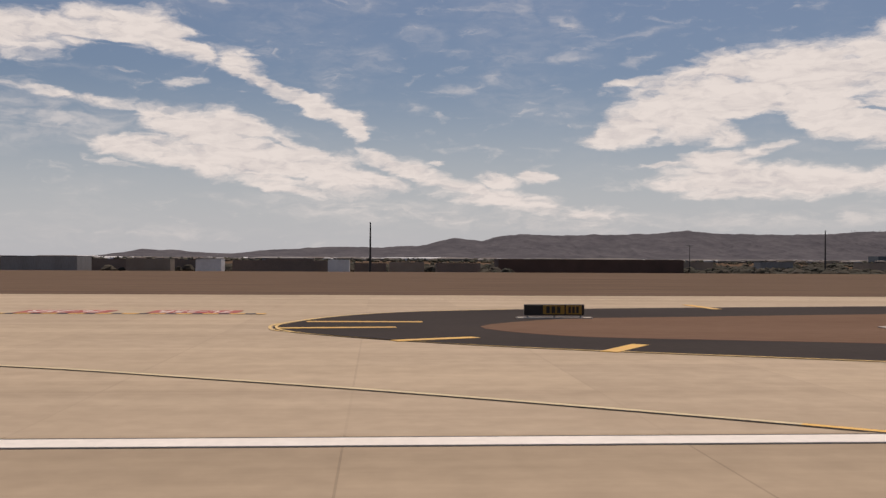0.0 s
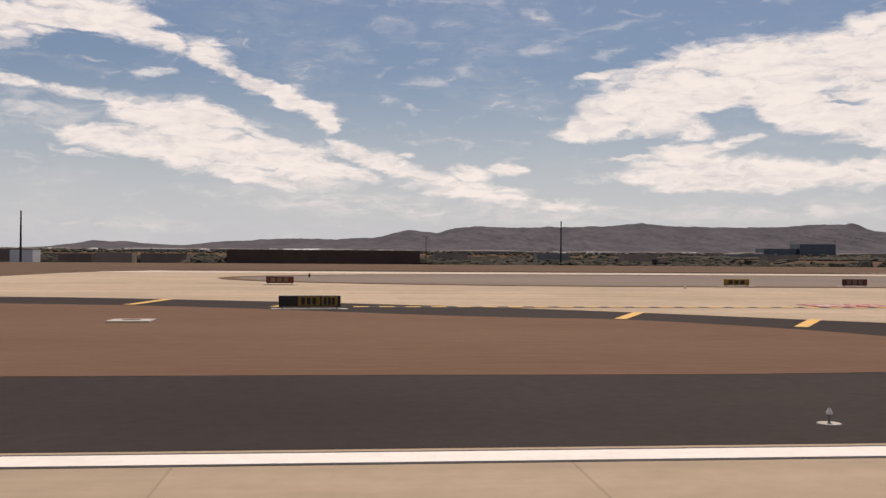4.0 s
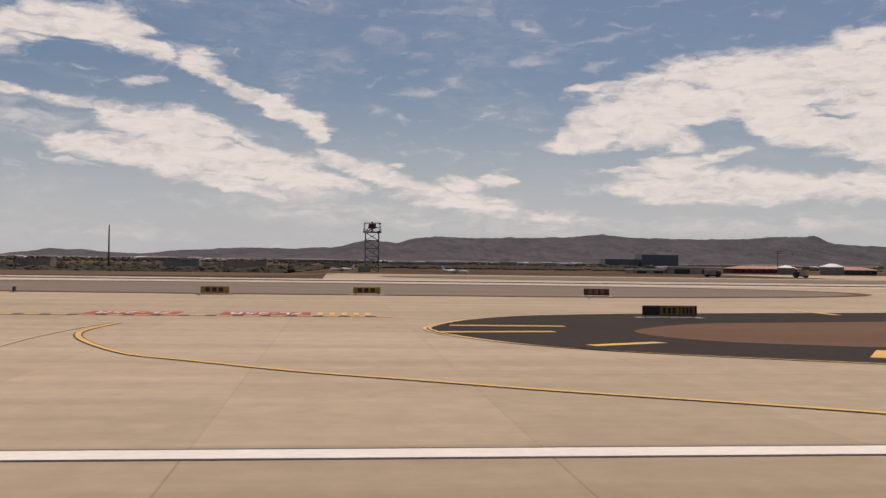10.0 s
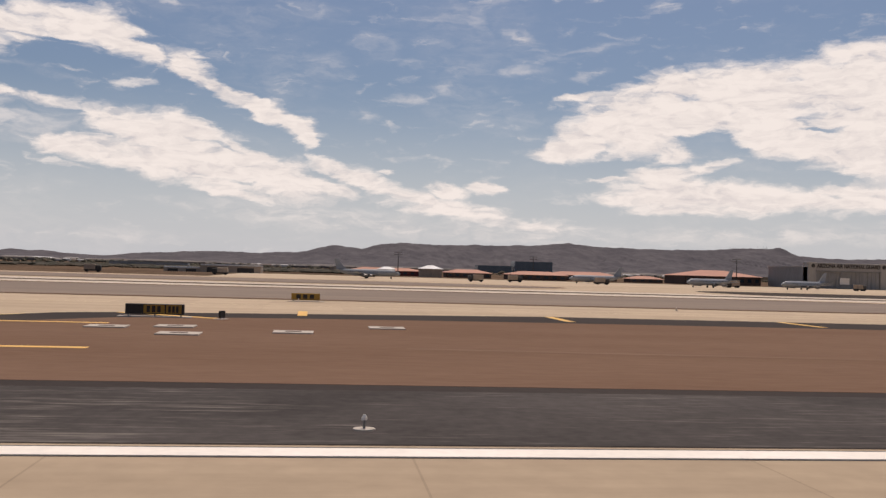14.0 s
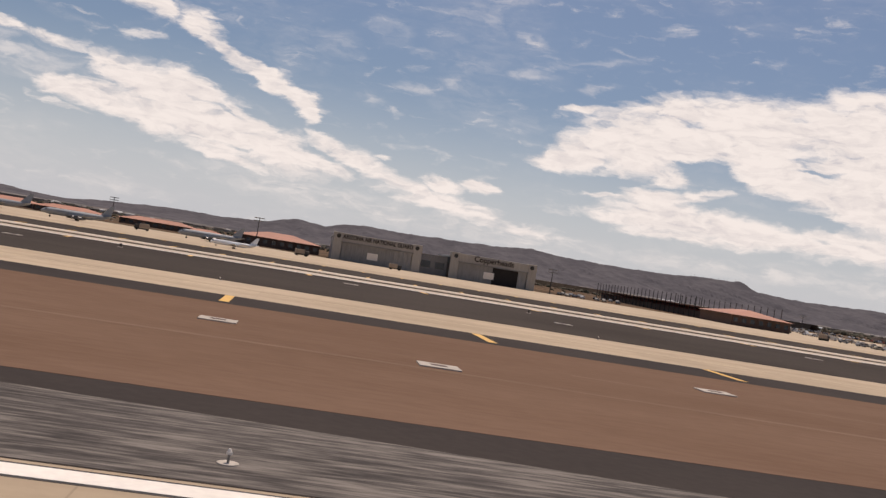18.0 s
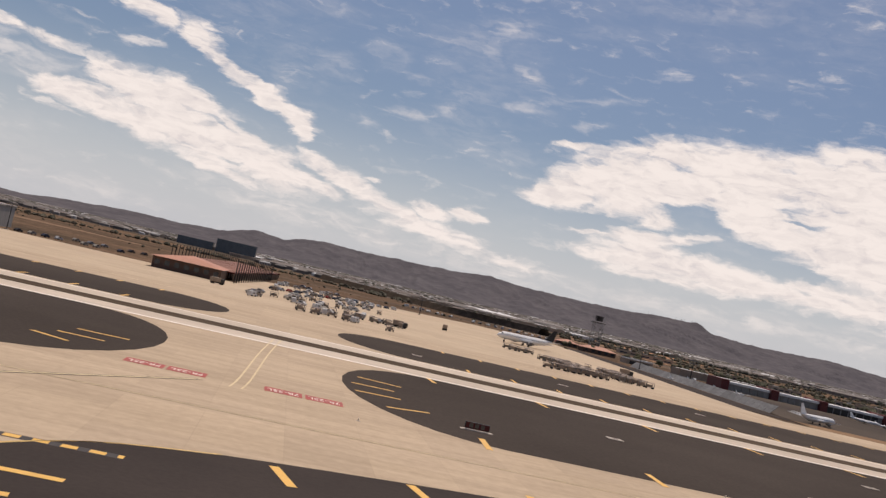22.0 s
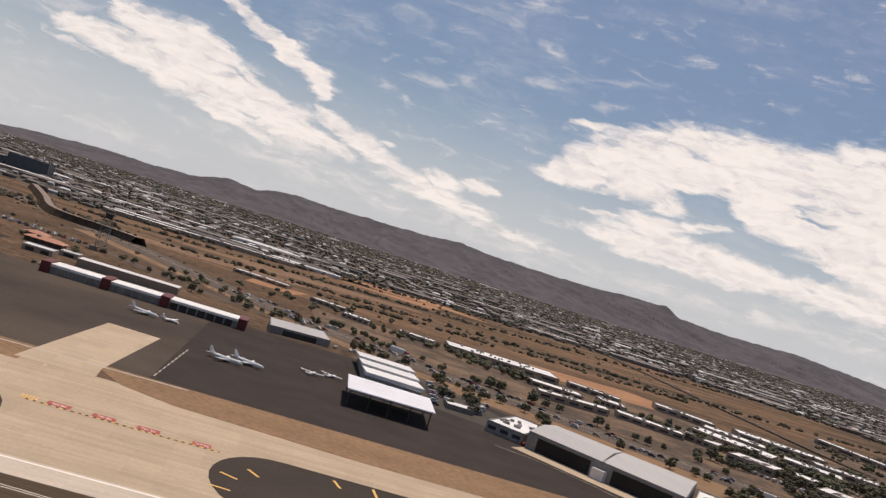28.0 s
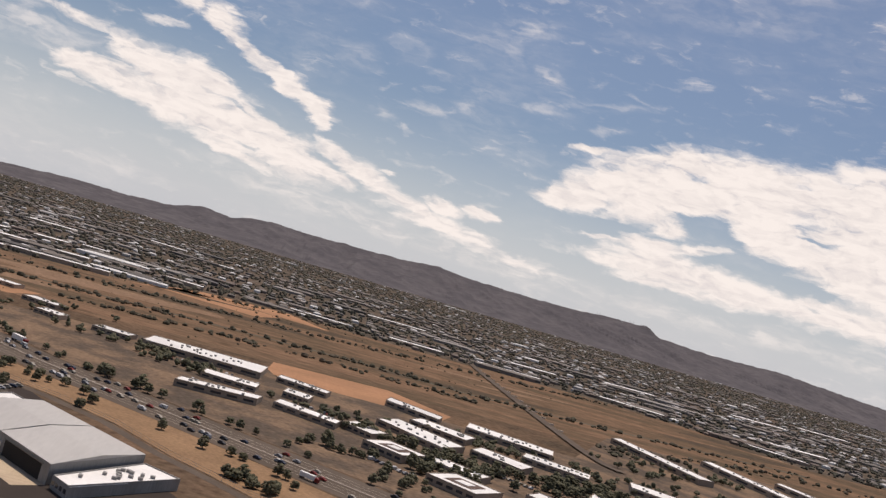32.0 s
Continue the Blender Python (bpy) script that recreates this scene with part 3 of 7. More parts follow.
# haze over the far suburb is put into these greyed, lifted colours
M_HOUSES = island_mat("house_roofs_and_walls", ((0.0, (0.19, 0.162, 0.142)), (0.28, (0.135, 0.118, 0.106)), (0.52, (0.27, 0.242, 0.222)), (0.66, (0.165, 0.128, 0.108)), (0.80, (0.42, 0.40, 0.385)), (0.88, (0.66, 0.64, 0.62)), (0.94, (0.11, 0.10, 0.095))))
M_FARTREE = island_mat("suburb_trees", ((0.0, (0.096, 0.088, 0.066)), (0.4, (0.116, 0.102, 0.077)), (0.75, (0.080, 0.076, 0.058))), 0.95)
M_BELT = island_mat("river_bank_brush", ((0.0, (0.060, 0.052, 0.036)), (0.4, (0.078, 0.064, 0.046)), (0.75, (0.048, 0.045, 0.031))), 0.95)
# scrub tones raised in the same way, as a stand-in for haze
M_SCRUB = island_mat("scrub_and_far_trees", ((0.0, (0.098, 0.086, 0.058)), (0.4, (0.122, 0.098, 0.068)), (0.75, (0.076, 0.070, 0.047))), 0.95)


# ---- building blocks ----
def part(name, bm, material, parent=None, label="", at=None, turn=0.0):
    me = bpy.data.meshes.new(name)
    bm.transform(Matrix.Scale(S, 4))
    bmesh.ops.recalc_face_normals(bm, faces=bm.faces)
    bm.to_mesh(me)
    bm.free()
    me.materials.append(material)
    ob = new(name, me)
    if parent:
        ob.parent = parent
    if at:
        ob.matrix_basis = pose(at[0] * S, at[1] * S, at[2] * S, 0, 0, turn)
    if label:
        tagged(ob, label)
    return ob


def again(ob, parent, at, turn=0.0):
    """One more part on the same mesh."""
    o = new(ob.name.split(".")[0], ob.data)
    o.parent = parent
    o.matrix_basis = pose(at[0] * S, at[1] * S, at[2] * S, 0, 0, turn)
    return o


def thing(name, at, label, category, group="", kind="", turn=0.0):
    e = new(name)
    e.empty_display_size = 0.2
    e.matrix_basis = pose(at[0] * S, at[1] * S, at[2] * S, 0, 0, turn)
    return tagged(e, label, category, group, kind)


def place(ob, x, y, z=0.0, turn=0.0):
    return copy_thing(ob, pose(x * S, y * S, z * S, 0, 0, turn))


def box(bm, x0, x1, y0, y1, z0, z1):
    v = [bm.verts.new(c) for c in ((x0, y0, z0), (x1, y0, z0), (x1, y1, z0), (x0, y1, z0), (x0, y0, z1), (x1, y0, z1), (x1, y1, z1), (x0, y1, z1))]
    for f in ((0, 3, 2, 1), (4, 5, 6, 7), (0, 1, 5, 4), (1, 2, 6, 5), (2, 3, 7, 6), (3, 0, 4, 7)):
        bm.faces.new([v[i] for i in f])
    return bm


def boxes(*dims):
    bm = bmesh.new()
    for d in dims:
        box(bm, *d)
    return bm


def soft_box(x0, x1, y0, y1, z0, z1, r=0.05, seg=1):
    bm = box(bmesh.new(), x0, x1, y0, y1, z0, z1)
    bmesh.ops.bevel(bm, geom=bm.edges[:], offset=r, segments=seg, affect="EDGES")
    return bm


def prism(poly, z0, z1, bm=None):
    bm = bm or bmesh.new()
    lo = [bm.verts.new((x, y, z0)) for x, y in poly]
    hi = [bm.verts.new((x, y, z1)) for x, y in poly]
    n = len(poly)
    bm.faces.new(hi)
    for i in range(n):
        bm.faces.new((lo[i], lo[(i + 1) % n], hi[(i + 1) % n], hi[i]))
    return bm


def tube(bm, a, b, r0, r1=None, seg=8):
    r1 = r0 if r1 is None else r1
    a, b = Vector(a), Vector(b)
    q = (b - a).to_track_quat("Z", "Y")
    ends = []
    for c, r in ((a, r0), (b, r1)):
        ends.append([bm.verts.new(c + q @ Vector((r * math.cos(k * math.tau / seg), r * math.sin(k * math.tau / seg), 0))) for k in range(seg)])
    for k in range(seg):
        bm.faces.new((ends[0][k], ends[0][(k + 1) % seg], ends[1][(k + 1) % seg], ends[1][k]))
    bm.faces.new(ends[0][::-1])
    bm.faces.new(ends[1])
    return bm


def ribbon(points, width, z, bm=None):
    """A flat painted band along a line of points."""
    bm = bm or bmesh.new()
    rows = []
    for i, p in enumerate(points):
        a, b = Vector(points[max(i - 1, 0)]), Vector(points[min(i + 1, len(points) - 1)])
        d = (b - a).normalized()
        n = Vector((-d.y, d.x)) * width / 2
        rows.append((bm.verts.new((p[0] + n.x, p[1] + n.y, z)), bm.verts.new((p[0] - n.x, p[1] - n.y, z))))
    for (a, b), (c, d) in zip(rows, rows[1:]):
        bm.faces.new((a, b, d, c))
    return bm


def curve_points(pts, steps=8):
    """Catmull-Rom through the given points."""
    out = []
    for i in range(len(pts) - 1):
        p0, p1, p2, p3 = (Vector(pts[max(0, min(len(pts) - 1, i + k))]) for k in (-1, 0, 1, 2))
        for s in range(steps):
            u = s / steps
            out.append(tuple(0.5 * (2 * p1 + (p2 - p0) * u + (2 * p0 - 5 * p1 + 4 * p2 - p3) * u * u + (3 * p1 - p0 - 3 * p2 + p3) * u ** 3)))
    return out + [tuple(pts[-1])]


def structure(name, bm, material, label, category):
    return tagged(part(name, bm, material), label, category, kind="structure")


# ---- ground and paving ----
def ground_z(x, y):
    """Beyond the airfield's edge the land drops towards the river."""
    return -6.0 * max(0.0, min(1.0, (y - 306) / 16)) * max(0.0, min(1.0, (1050 - y) / 150)) * max(0.0, min(1.0, (430 - x) / 50))


def ground_sheet():
    bm = bmesh.new()
    xs, ys = [-9000, -3000, -1200, -500, -100, 150, 300, 380, 405, 430, 600, 1200, 2400, 5000, 9000, 14000], [-6000, -1500, -100, 306, 314, 322, 500, 700, 900, 975, 1050, 2000, 4000, 7000, 9900]
    g = [[bm.verts.new((x, y, ground_z(x, y) - 0.05)) for x in xs] for y in ys]
    for j in range(len(ys) - 1):
        for i in range(len(xs) - 1):
            bm.faces.new((g[j][i], g[j][i + 1], g[j + 1][i + 1], g[j + 1][i]))
    return structure("ground", bm, M_DESERT, "dry brown desert ground that reaches the horizon", "ground")


ground_sheet()
X0, X1 = -700, 2400
structure("runway", prism([(X0, -24), (X1, -24), (X1, 22.3), (X0, 22.3)], -0.4, 0.0), M_RUNWAY, "wide tan concrete runway with sawn joints and tyre stains", "runway")
structure("taxiway_infield", prism([(X0, 22.3), (X1, 22.3), (X1, 111), (X0, 111)], -0.4, -0.012), M_TAXI, "pale tan concrete taxiways beside the runway", "taxiway")
structure("cross_paving", prism([(X0, 111), (X1, 111), (X1, 185), (X0, 185)], -0.4, -0.012), M_TAXI, "pale tan concrete cross taxiways between two runways", "taxiway")
far_runway = structure("far_runway", prism([(X0, 185), (X1, 185), (X1, 221), (X0, 221)], -0.4, 0.0), M_FAR_RUNWAY, "second concrete runway with a dark rubber-stained middle", "runway")
part("rubber_stain", prism([(X0, 197.5), (1240, 197.5), (1330, 192), (1400, 187.3), (X1, 187.3), (X1, 209), (1400, 209), (1240, 207.5), (X0, 207.5)], 0.0, 0.006), M_RUBBER, far_runway, "dark rubber stain along the middle")
structure("south_taxiway", prism([(425, 221), (X1, 221), (X1, 318), (425, 318)], -0.4, -0.012), M_TAXI, "pale tan concrete taxiway south of the far runway", "taxiway")
structure("guard_apron", prism([(600, 318), (1278, 318), (1274, 340), (1282, 500), (1288, 658), (1240, 690), (1104, 584), (1084, 560), (1084, 452), (980, 466), (600, 452)], -0.4, 0.0), M_APRON, "broad pale concrete apron in front of the hangars", "apron")
structure("general_aviation_ramp", prism([(1293, 338), (1660, 338), (1690, 365), (1560, 545), (1310, 545)], -0.4, 0.01), M_RAMP, "dark grey asphalt parking ramp for small aircraft", "apron")
structure("dark_ramp", prism([(1433, 338.5), (1660, 338.5), (1690, 365.5), (1560, 544), (1436, 544)], -0.3, 0.016), M_ASPHALT, "darker resealed half of the asphalt ramp", "apron")
structure("ramp_verge", prism([(1290, 318), (1398, 312), (1398, 338), (1290, 338)], -0.4, 0.02), M_VERGE, "strip of reddish dirt between taxiway and ramp", "verge")
structure("ramp_verge_west", prism([(1419, 330), (1428, 316), (1445, 308), (1500, 303), (2000, 303), (2000, 338), (1419, 338)], -0.4, 0.02), M_VERGE, "strip of reddish dirt between taxiway and ramp", "verge")
structure("ramp_connector", prism([(1396, 316), (1420, 316), (1419, 332), (1424.5, 423), (1403, 425), (1397, 332)], -0.4, 0.03), M_APRON, "pale concrete strip leading onto the asphalt ramp", "taxiway")

# tips of the infield islands: distance from the tip and y, near side then far side
TIP = ((81, 22.3), (57, 27.2), (40, 31.8), (27, 38.2), (14.6, 43.9), (7, 48.9), (1.4, 54.5), (0, 58.2), (0.4, 62.2), (3.4, 69.7), (9, 75.9), (17, 79.7), (37, 84.2), (57, 87.6), (80, 89))
HEART = ((94, 34.7), (62, 37.7), (46, 41.5), (31, 47), (24, 49), (16, 51.8), (12.3, 59.2), (18.9, 66.8), (27.5, 69.3), (48, 74), (84, 77.8), (94, 78.5))
BLUFF = ((75, 22.3), (51, 27.2), (34.3, 31.8), (21.5, 38.2), (10, 43.9), (4, 48.9), (1, 54.5), (0, 58.2), (0.2, 62.2), (3.4, 69.7), (9, 75.9), (17, 79.7), (37, 84.2), (57, 87.6), (70, 89))
BLUFF_HEART = ((70, 33.5), (57, 36.6), (42, 41.5), (27, 47), (20, 49), (14, 52.4), (12.3, 59.2), (18.9, 66.8), (27.5, 69.3), (48, 74), (70, 76.6))
BLUNT = ((17.8, 22.3), (12, 25.1), (7, 28.8), (3.6, 31.5), (0.8, 37.5), (0, 43), (0.2, 47.4), (3, 54), (11.7, 60.7), (24.8, 70.8), (38, 78), (60, 86.5), (75, 89))
BLUNT_HEART = ((40, 34.4), (24, 34.4), (15.5, 36.6), (11.9, 41.2), (14.8, 51), (23.2, 60.5), (33.5, 64), (52, 74), (70, 78.5))
SQUARE = ((3, 22.3), (0.5, 60), (0, 68), (3, 75), (8, 80), (26, 84.5), (45, 89))
SQUARE_HEART = ((60, 33.7), (24, 34.6), (13, 38), (10.6, 45), (10.4, 62), (13, 70), (18, 74.5), (34, 77.5), (60, 78.5))
WIDE_HEART = ((60, 33.7), (24, 34.0), (10, 34.4), (5.5, 38), (4, 45), (4, 62), (8, 70), (14, 74.5), (34, 77.5), (60, 78.5))


def ends(profile, x, side):
    return curve_points([(x + side * d, y) for d, y in profile], 4)


def island(name, left, right, label_bits):
    """An asphalt infield island with a gravel heart; left and right give the tip's x and its two profiles."""
    lx, lp, lh = left
    rx, rp, rh = right
    mid = (lx + rx) / 2
    outline = [q for q in ends(lp, lx, 1) if q[0] < mid] + [q for q in ends(rp, rx, -1)[::-1] if q[0] > mid]
    ob = structure(name, prism(outline, -0.2, 0.008), M_ASPHALT, "dark asphalt infield island with a brown gravel middle", "pavement")
    mid = (lx + rx) / 2
    heart = [q for q in ends(lh, lx, 1) if q[0] < mid] + [q for q in ends(rh, rx, -1)[::-1] if q[0] > mid]
    part("gravel_bed", prism(heart, 0.0, 0.017), M_DIRT, ob, "reddish brown raked gravel")
    for side, tip, prof in ((1, lx, lp), (-1, rx, rp)):
        line = [(tip + side * d, y) for d, y in prof if y < 80]
        line = curve_points(line, 5)
        for off in (-0.25, 0.25):
            part("edge_stripe", ribbon([(x + side * off * 0.7, y - off * (0.6 if y < 55 else -0.6)) for x, y in line], 0.19, 0.022), M_EDGE, ob, "yellow double edge stripe")
    return ob


ISLANDS = [island("infield_island_1", (-6, TIP, HEART), (195, BLUNT, BLUNT_HEART), ""),
           island("infield_island_2", (232.6, TIP, HEART), (393, BLUNT, BLUNT_HEART), ""),
           island("infield_island_3", (433.6, BLUFF, BLUFF_HEART), (579, SQUARE, SQUARE_HEART), ""),
           island("infield_island_4", (611, SQUARE, WIDE_HEART), (1022.3, TIP, HEART), ""),
           island("infield_island_5", (1087, TIP, HEART), (1560, TIP, HEART), "")]
structure("asphalt_crossing", prism([(576, 32.3), (614, 32.3), (611, 67), (579, 67)], -0.2, 0.004), M_ASPHALT, "dark asphalt taxiway crossing", "taxiway")
structure("grooved_crossing", prism([(575.5, 22.4), (616, 22.4), (616, 32.3), (576, 32.3)], -0.2, 0.005), M_GROOVED_PALE, "pale streaked grooved concrete beside the runway", "pavement")
structure("grooved_shoulder", prism([(616, 22.4), (905, 22.4), (880, 28.5), (845, 32.4), (616, 32.4)], -0.2, 0.014), M_GROOVED, "dark grey streaked grooved concrete shoulder", "pavement")

# islands between the taxiway and the far runway, and south of it
for k, (a, b, y0, y1, m, lab) in enumerate(((137, 311, 119, 178, M_DIRT_PALE, "pale gravel infield with a darker rim"),
                                            (351, 508, 119, 178, M_DIRT_PALE, "pale gravel infield with a darker rim"), (528, 760, 119, 178, M_DIRT_PALE, "pale gravel infield with a darker rim"),
                                            (735, 1091, 114, 184, M_SEALED, "dark asphalt infield with a rounded end"), (1117, 1452, 114, 184, M_SEALED, "dark asphalt infield with a rounded end"),
                                            (1490, 2100, 114, 184, M_SEALED, "dark asphalt infield with a rounded end"),
                                            (440, 700, 236, 292, M_DIRT_PALE, "pale gravel infield south of the far runway"),
                                            (735, 1094, 223, 276, M_SEALED, "dark asphalt infield south of the far runway"), (1121, 1410.5, 223, 277, M_SEALED, "dark asphalt infield south of the far runway"),
                                            (1461, 1980, 223, 277, M_SEALED, "dark asphalt infield south of the far runway"))):
    h, mid = (y1 - y0) / 2, (y0 + y1) / 2
    r = 18.0 if m is M_SEALED else 60.0
    def tip_shape(x, side):
        return [(x + side * (r - r * math.cos(u)) * 0.98, mid - h * math.sin(u) * (1.0)) for u in [math.pi / 2 * (1 - q / 7) for q in range(8)]] + \
               [(x + side * (r - r * math.cos(u)) * 0.98, mid + h * math.sin(u)) for u in [math.pi / 2 * q / 7 for q in range(1, 8)]]
    poly = tip_shape(a, 1) + tip_shape(b, -1)[::-1]
    isl = structure("far_island_%d" % (k + 1), prism(poly, -0.2, 0.006 + 0.002 * k), m, lab, "pavement")
    if m is M_DIRT_PALE:
        rim = poly + poly[:1]
        part("worn_rim", ribbon(rim, 2.4, 0.04 + 0.002 * k), M_DIRT, isl, "darker worn rim")
structure("western_margin", prism([(X0, 111.2), (84, 111.2), (93, 118), (101, 128), (104, 150), (107, 175), (112, 190), (124, 206.5), (X0, 206.5)], -0.3, 0.025), M_MARGIN, "brown dirt between the taxiway and the airfield edge", "ground")
structure("airfield_margin", prism([(X0, 206), (250, 206), (330, 222), (400, 239), (420, 262), (428, 306), (X0, 306)], -0.3, 0.03), M_MARGIN, "dark brown dirt at the airfield's edge", "ground")

# ---- painted markings ----
def marking(name, bm, material, label):
    return tagged(part(name, bm, material), label, "marking", kind="structure")


marking("runway_edge_line", prism([(X0, 20.95), (X1, 20.95), (X1, 21.9), (X0, 21.9)], 0.0, 0.016), M_WHITE, "broad white runway edge stripe")
marking("edge_line_border", prism([(X0, 20.8), (X1, 20.8), (X1, 22.05), (X0, 22.05)], 0.0, 0.008), M_BLACK, "thin dark border of the white edge stripe")
for y, w in ((184.6, 1.5), (219.0, 0.9)):
    marking("far_edge_line", prism([(X0, y), (X1, y), (X1, y + w), (X0, y + w)], 0.0, 0.012), M_WHITE, "white edge stripe of the far runway")
for a, b, y in ((1341, 1359, 210.5), (1341, 1359, 213.0), (1340, 1358, 189.5), (1340, 1358, 192), (331, 361, 188), (331, 361, 215), (200, 230, 188), (1254, 1285, 214)):
    marking("threshold_bar", prism([(a, y), (b, y), (b, y + 1.2), (a, y + 1.2)], 0.0, 0.014), M_WHITE, "white painted bar on the far runway")


def taxi_line(points, width=0.5, steps=6, border=True, yellow_to=22.4):
    """Saturated yellow at the runway end, a paler yellow for the rest."""
    pts = curve_points(points, steps) if len(points) > 2 else points
    if border:
        marking("taxi_line_border", ribbon(pts, width * (1.8 if width > 0.3 else 1.5), 0.010), M_BLACK, "dark border of a yellow taxi line")
    cut = next((i for i, q in enumerate(pts) if q[1] >= yellow_to), len(pts))
    if cut > 1:
        marking("taxi_line", ribbon(pts[:cut + 1], width, 0.020), M_YELLOW, "saturated yellow taxiway line leading off the runway")
    if cut < len(pts) - 1:
        marking("taxi_line", ribbon(pts[cut:], width, 0.020), M_LINE, "pale yellow taxiway centre line")


for dx in (0.0, 224.0):
    taxi_line(((52 + dx, 5), (35 + dx, 11.2), (18.8 + dx, 16.7), (12.1 + dx, 22.3), (2.0 + dx, 28.9), (-6 + dx, 33.4), (-13.9 + dx, 37.3), (-28 + dx, 42), (-60 + dx, 47)) if not dx else
              ((262, 16.8), (250.1, 22.3), (246.2, 24.2), (241.8, 26.5), (236.6, 29.3), (230.4, 32.4), (226.8, 36), (222.6, 42), (218.4, 48.2), (216.2, 54), (214.6, 60)), 0.3)
taxi_line(((209.6, 6), (210.8, 15), (211.7, 22.3), (212.2, 26.6), (212.6, 31.5), (213.0, 42.6), (214.4, 60.1), (215.7, 70), (217, 98)), 0.46, yellow_to=27.0)
taxi_line(((205, 22), (209.4, 29.5), (210.7, 32.8), (212.3, 36.4), (212.9, 41)), 0.26)
taxi_line(((213.0, 42.0), (212.2, 44.4), (210.3, 49.1), (207.3, 54.9), (202, 61), (194, 66)), 0.26)
taxi_line(((393, 6), (400, 13.5), (403.5, 17.7), (404.9, 19.4), (406.5, 21.3), (407.7, 22.9), (409.2, 25.7), (410.6, 29.3), (411.8, 33.4), (413.0, 39.8), (413.1, 43.5)), 0.38, yellow_to=70)
taxi_line(((413.1, 43.5), (413.0, 53), (414.0, 64.8)), 0.18, 6, False)
taxi_line(((414.6, 64), (414.2, 57.2), (415.1, 52.4), (417.1, 47.5), (419.5, 43.2), (422.1, 40.9), (426.5, 37.1), (431.1, 34.1), (435.2, 31.4), (443.2, 26.7), (456.7, 17.3), (470, 8)), 0.3, yellow_to=70)
taxi_line(((413.9, 12), (413.7, 18), (413.6, 23.6), (413.3, 31.9), (413.1, 39.8)), 0.31, yellow_to=41.0)
taxi_line(((594.6, 22.2), (594.1, 35), (595.2, 60), (595.5, 74.6), (598, 98)), 0.26, yellow_to=29.0)
taxi_line(((1039.6, 36), (1039.6, 46.7), (1040.1, 58.4), (1040.6, 70.1), (1036, 84), (1024, 97)), 0.42)
taxi_line(((1020, 36), (1034.2, 45), (1037.5, 49), (1040.1, 58.4)), 0.3)
taxi_line(((1020, 40), (1045, 51), (1061.8, 71.1), (1078, 90), (1099, 119)), 0.4)
for off in (-0.7, 0.7):
    taxi_line(((1103 + off, 118), (1103.7 + off, 128.4), (1105 + off, 165), (1106.7 + off, 197)), 0.26, 6, False)
taxi_line(((-300, 100), (700, 100), (1700, 100)), 0.22, 4, False)
taxi_line(((700, 300), (1300, 300), (1420, 292), (1700, 291)), 0.3, 4, False)
for off in (0.0, 1.6):
    marking("centre_stripe", ribbon([(1335, 206.6 + off), (1363, 204.6 + off), (1407, 202.2 + off), (1480, 199), (1700, 198 + off)], 0.3, 0.03), M_WHITE, "thin white stripe on the stained runway")
marking("service_road_strip", ribbon([(1377, 333.0), (1410.2, 334.3), (1446, 335.8)], 1.3, 0.05), M_PAD, "thin pale service road across the verge")
taxi_line(((1405.6, 312), (1407, 350), (1410, 390), (1412.3, 421)), 0.3, 6, False)
for k in range(9):
    marking("ramp_dash", prism([(1433.4 + k * 0.36, 344 + k * 8.2), (1433.9 + k * 0.36, 344 + k * 8.2), (1434.1 + k * 0.36, 349.6 + k * 8.2), (1433.6 + k * 0.36, 349.6 + k * 8.2)], 0.0, 0.025), M_PAD, "short white boundary dash on the ramp")
for pts in (((1564.7, 400.8), (1577.4, 394.6), (1589.8, 384.8), (1610.3, 356.7)), ((1593.3, 343.4), (1602.4, 333.7), (1617.4, 342.8))):
    marking("ramp_line", ribbon(curve_points(pts, 6), 0.32, 0.03), M_PAD, "thin faded taxi line on the dark ramp")

# hold lines: solid and broken yellow bars on a dark ground
for a, b, y in ((-60, -8, 72.5), (155, 232, 74.5), (372, 432, 73.0), (580, 611, 74.6), (1014, 1098, 72.4), (1411, 1462, 269.5)):
    marking("hold_line_ground", prism([(a, y - 0.6), (b, y - 0.6), (b, y + 0.6), (a, y + 0.6)], 0.0, 0.010), M_BLACK, "dark ground of a hold line")
    bm = bmesh.new()
    k = a
    while k < b:
        prism([(k, y - 0.45), (min(k + 1.1, b), y - 0.45), (min(k + 1.1, b), y + 0.45), (k, y + 0.45)], 0.0, 0.02, bm)
        k += 1.9
    marking("hold_line_dashes", bm, M_YELLOW, "broken yellow hold line dashes")


def letters(text, size, material, name="lettering", depth=0.01, bold=0.0):
    cu = bpy.data.curves.new(name, "FONT")
    cu.body, cu.size, cu.align_x, cu.align_y, cu.extrude = text, size * S, "CENTER", "CENTER", depth * S
    cu.offset = bold * S
    tmp = bpy.data.objects.new(name, cu)
    scene.collection.objects.link(tmp)
    dg = bpy.context.evaluated_depsgraph_get()
    me = bpy.data.meshes.new_from_object(tmp.evaluated_get(dg))
    bpy.data.objects.remove(tmp)
    me.materials.clear()
    me.materials.append(material)
    return me


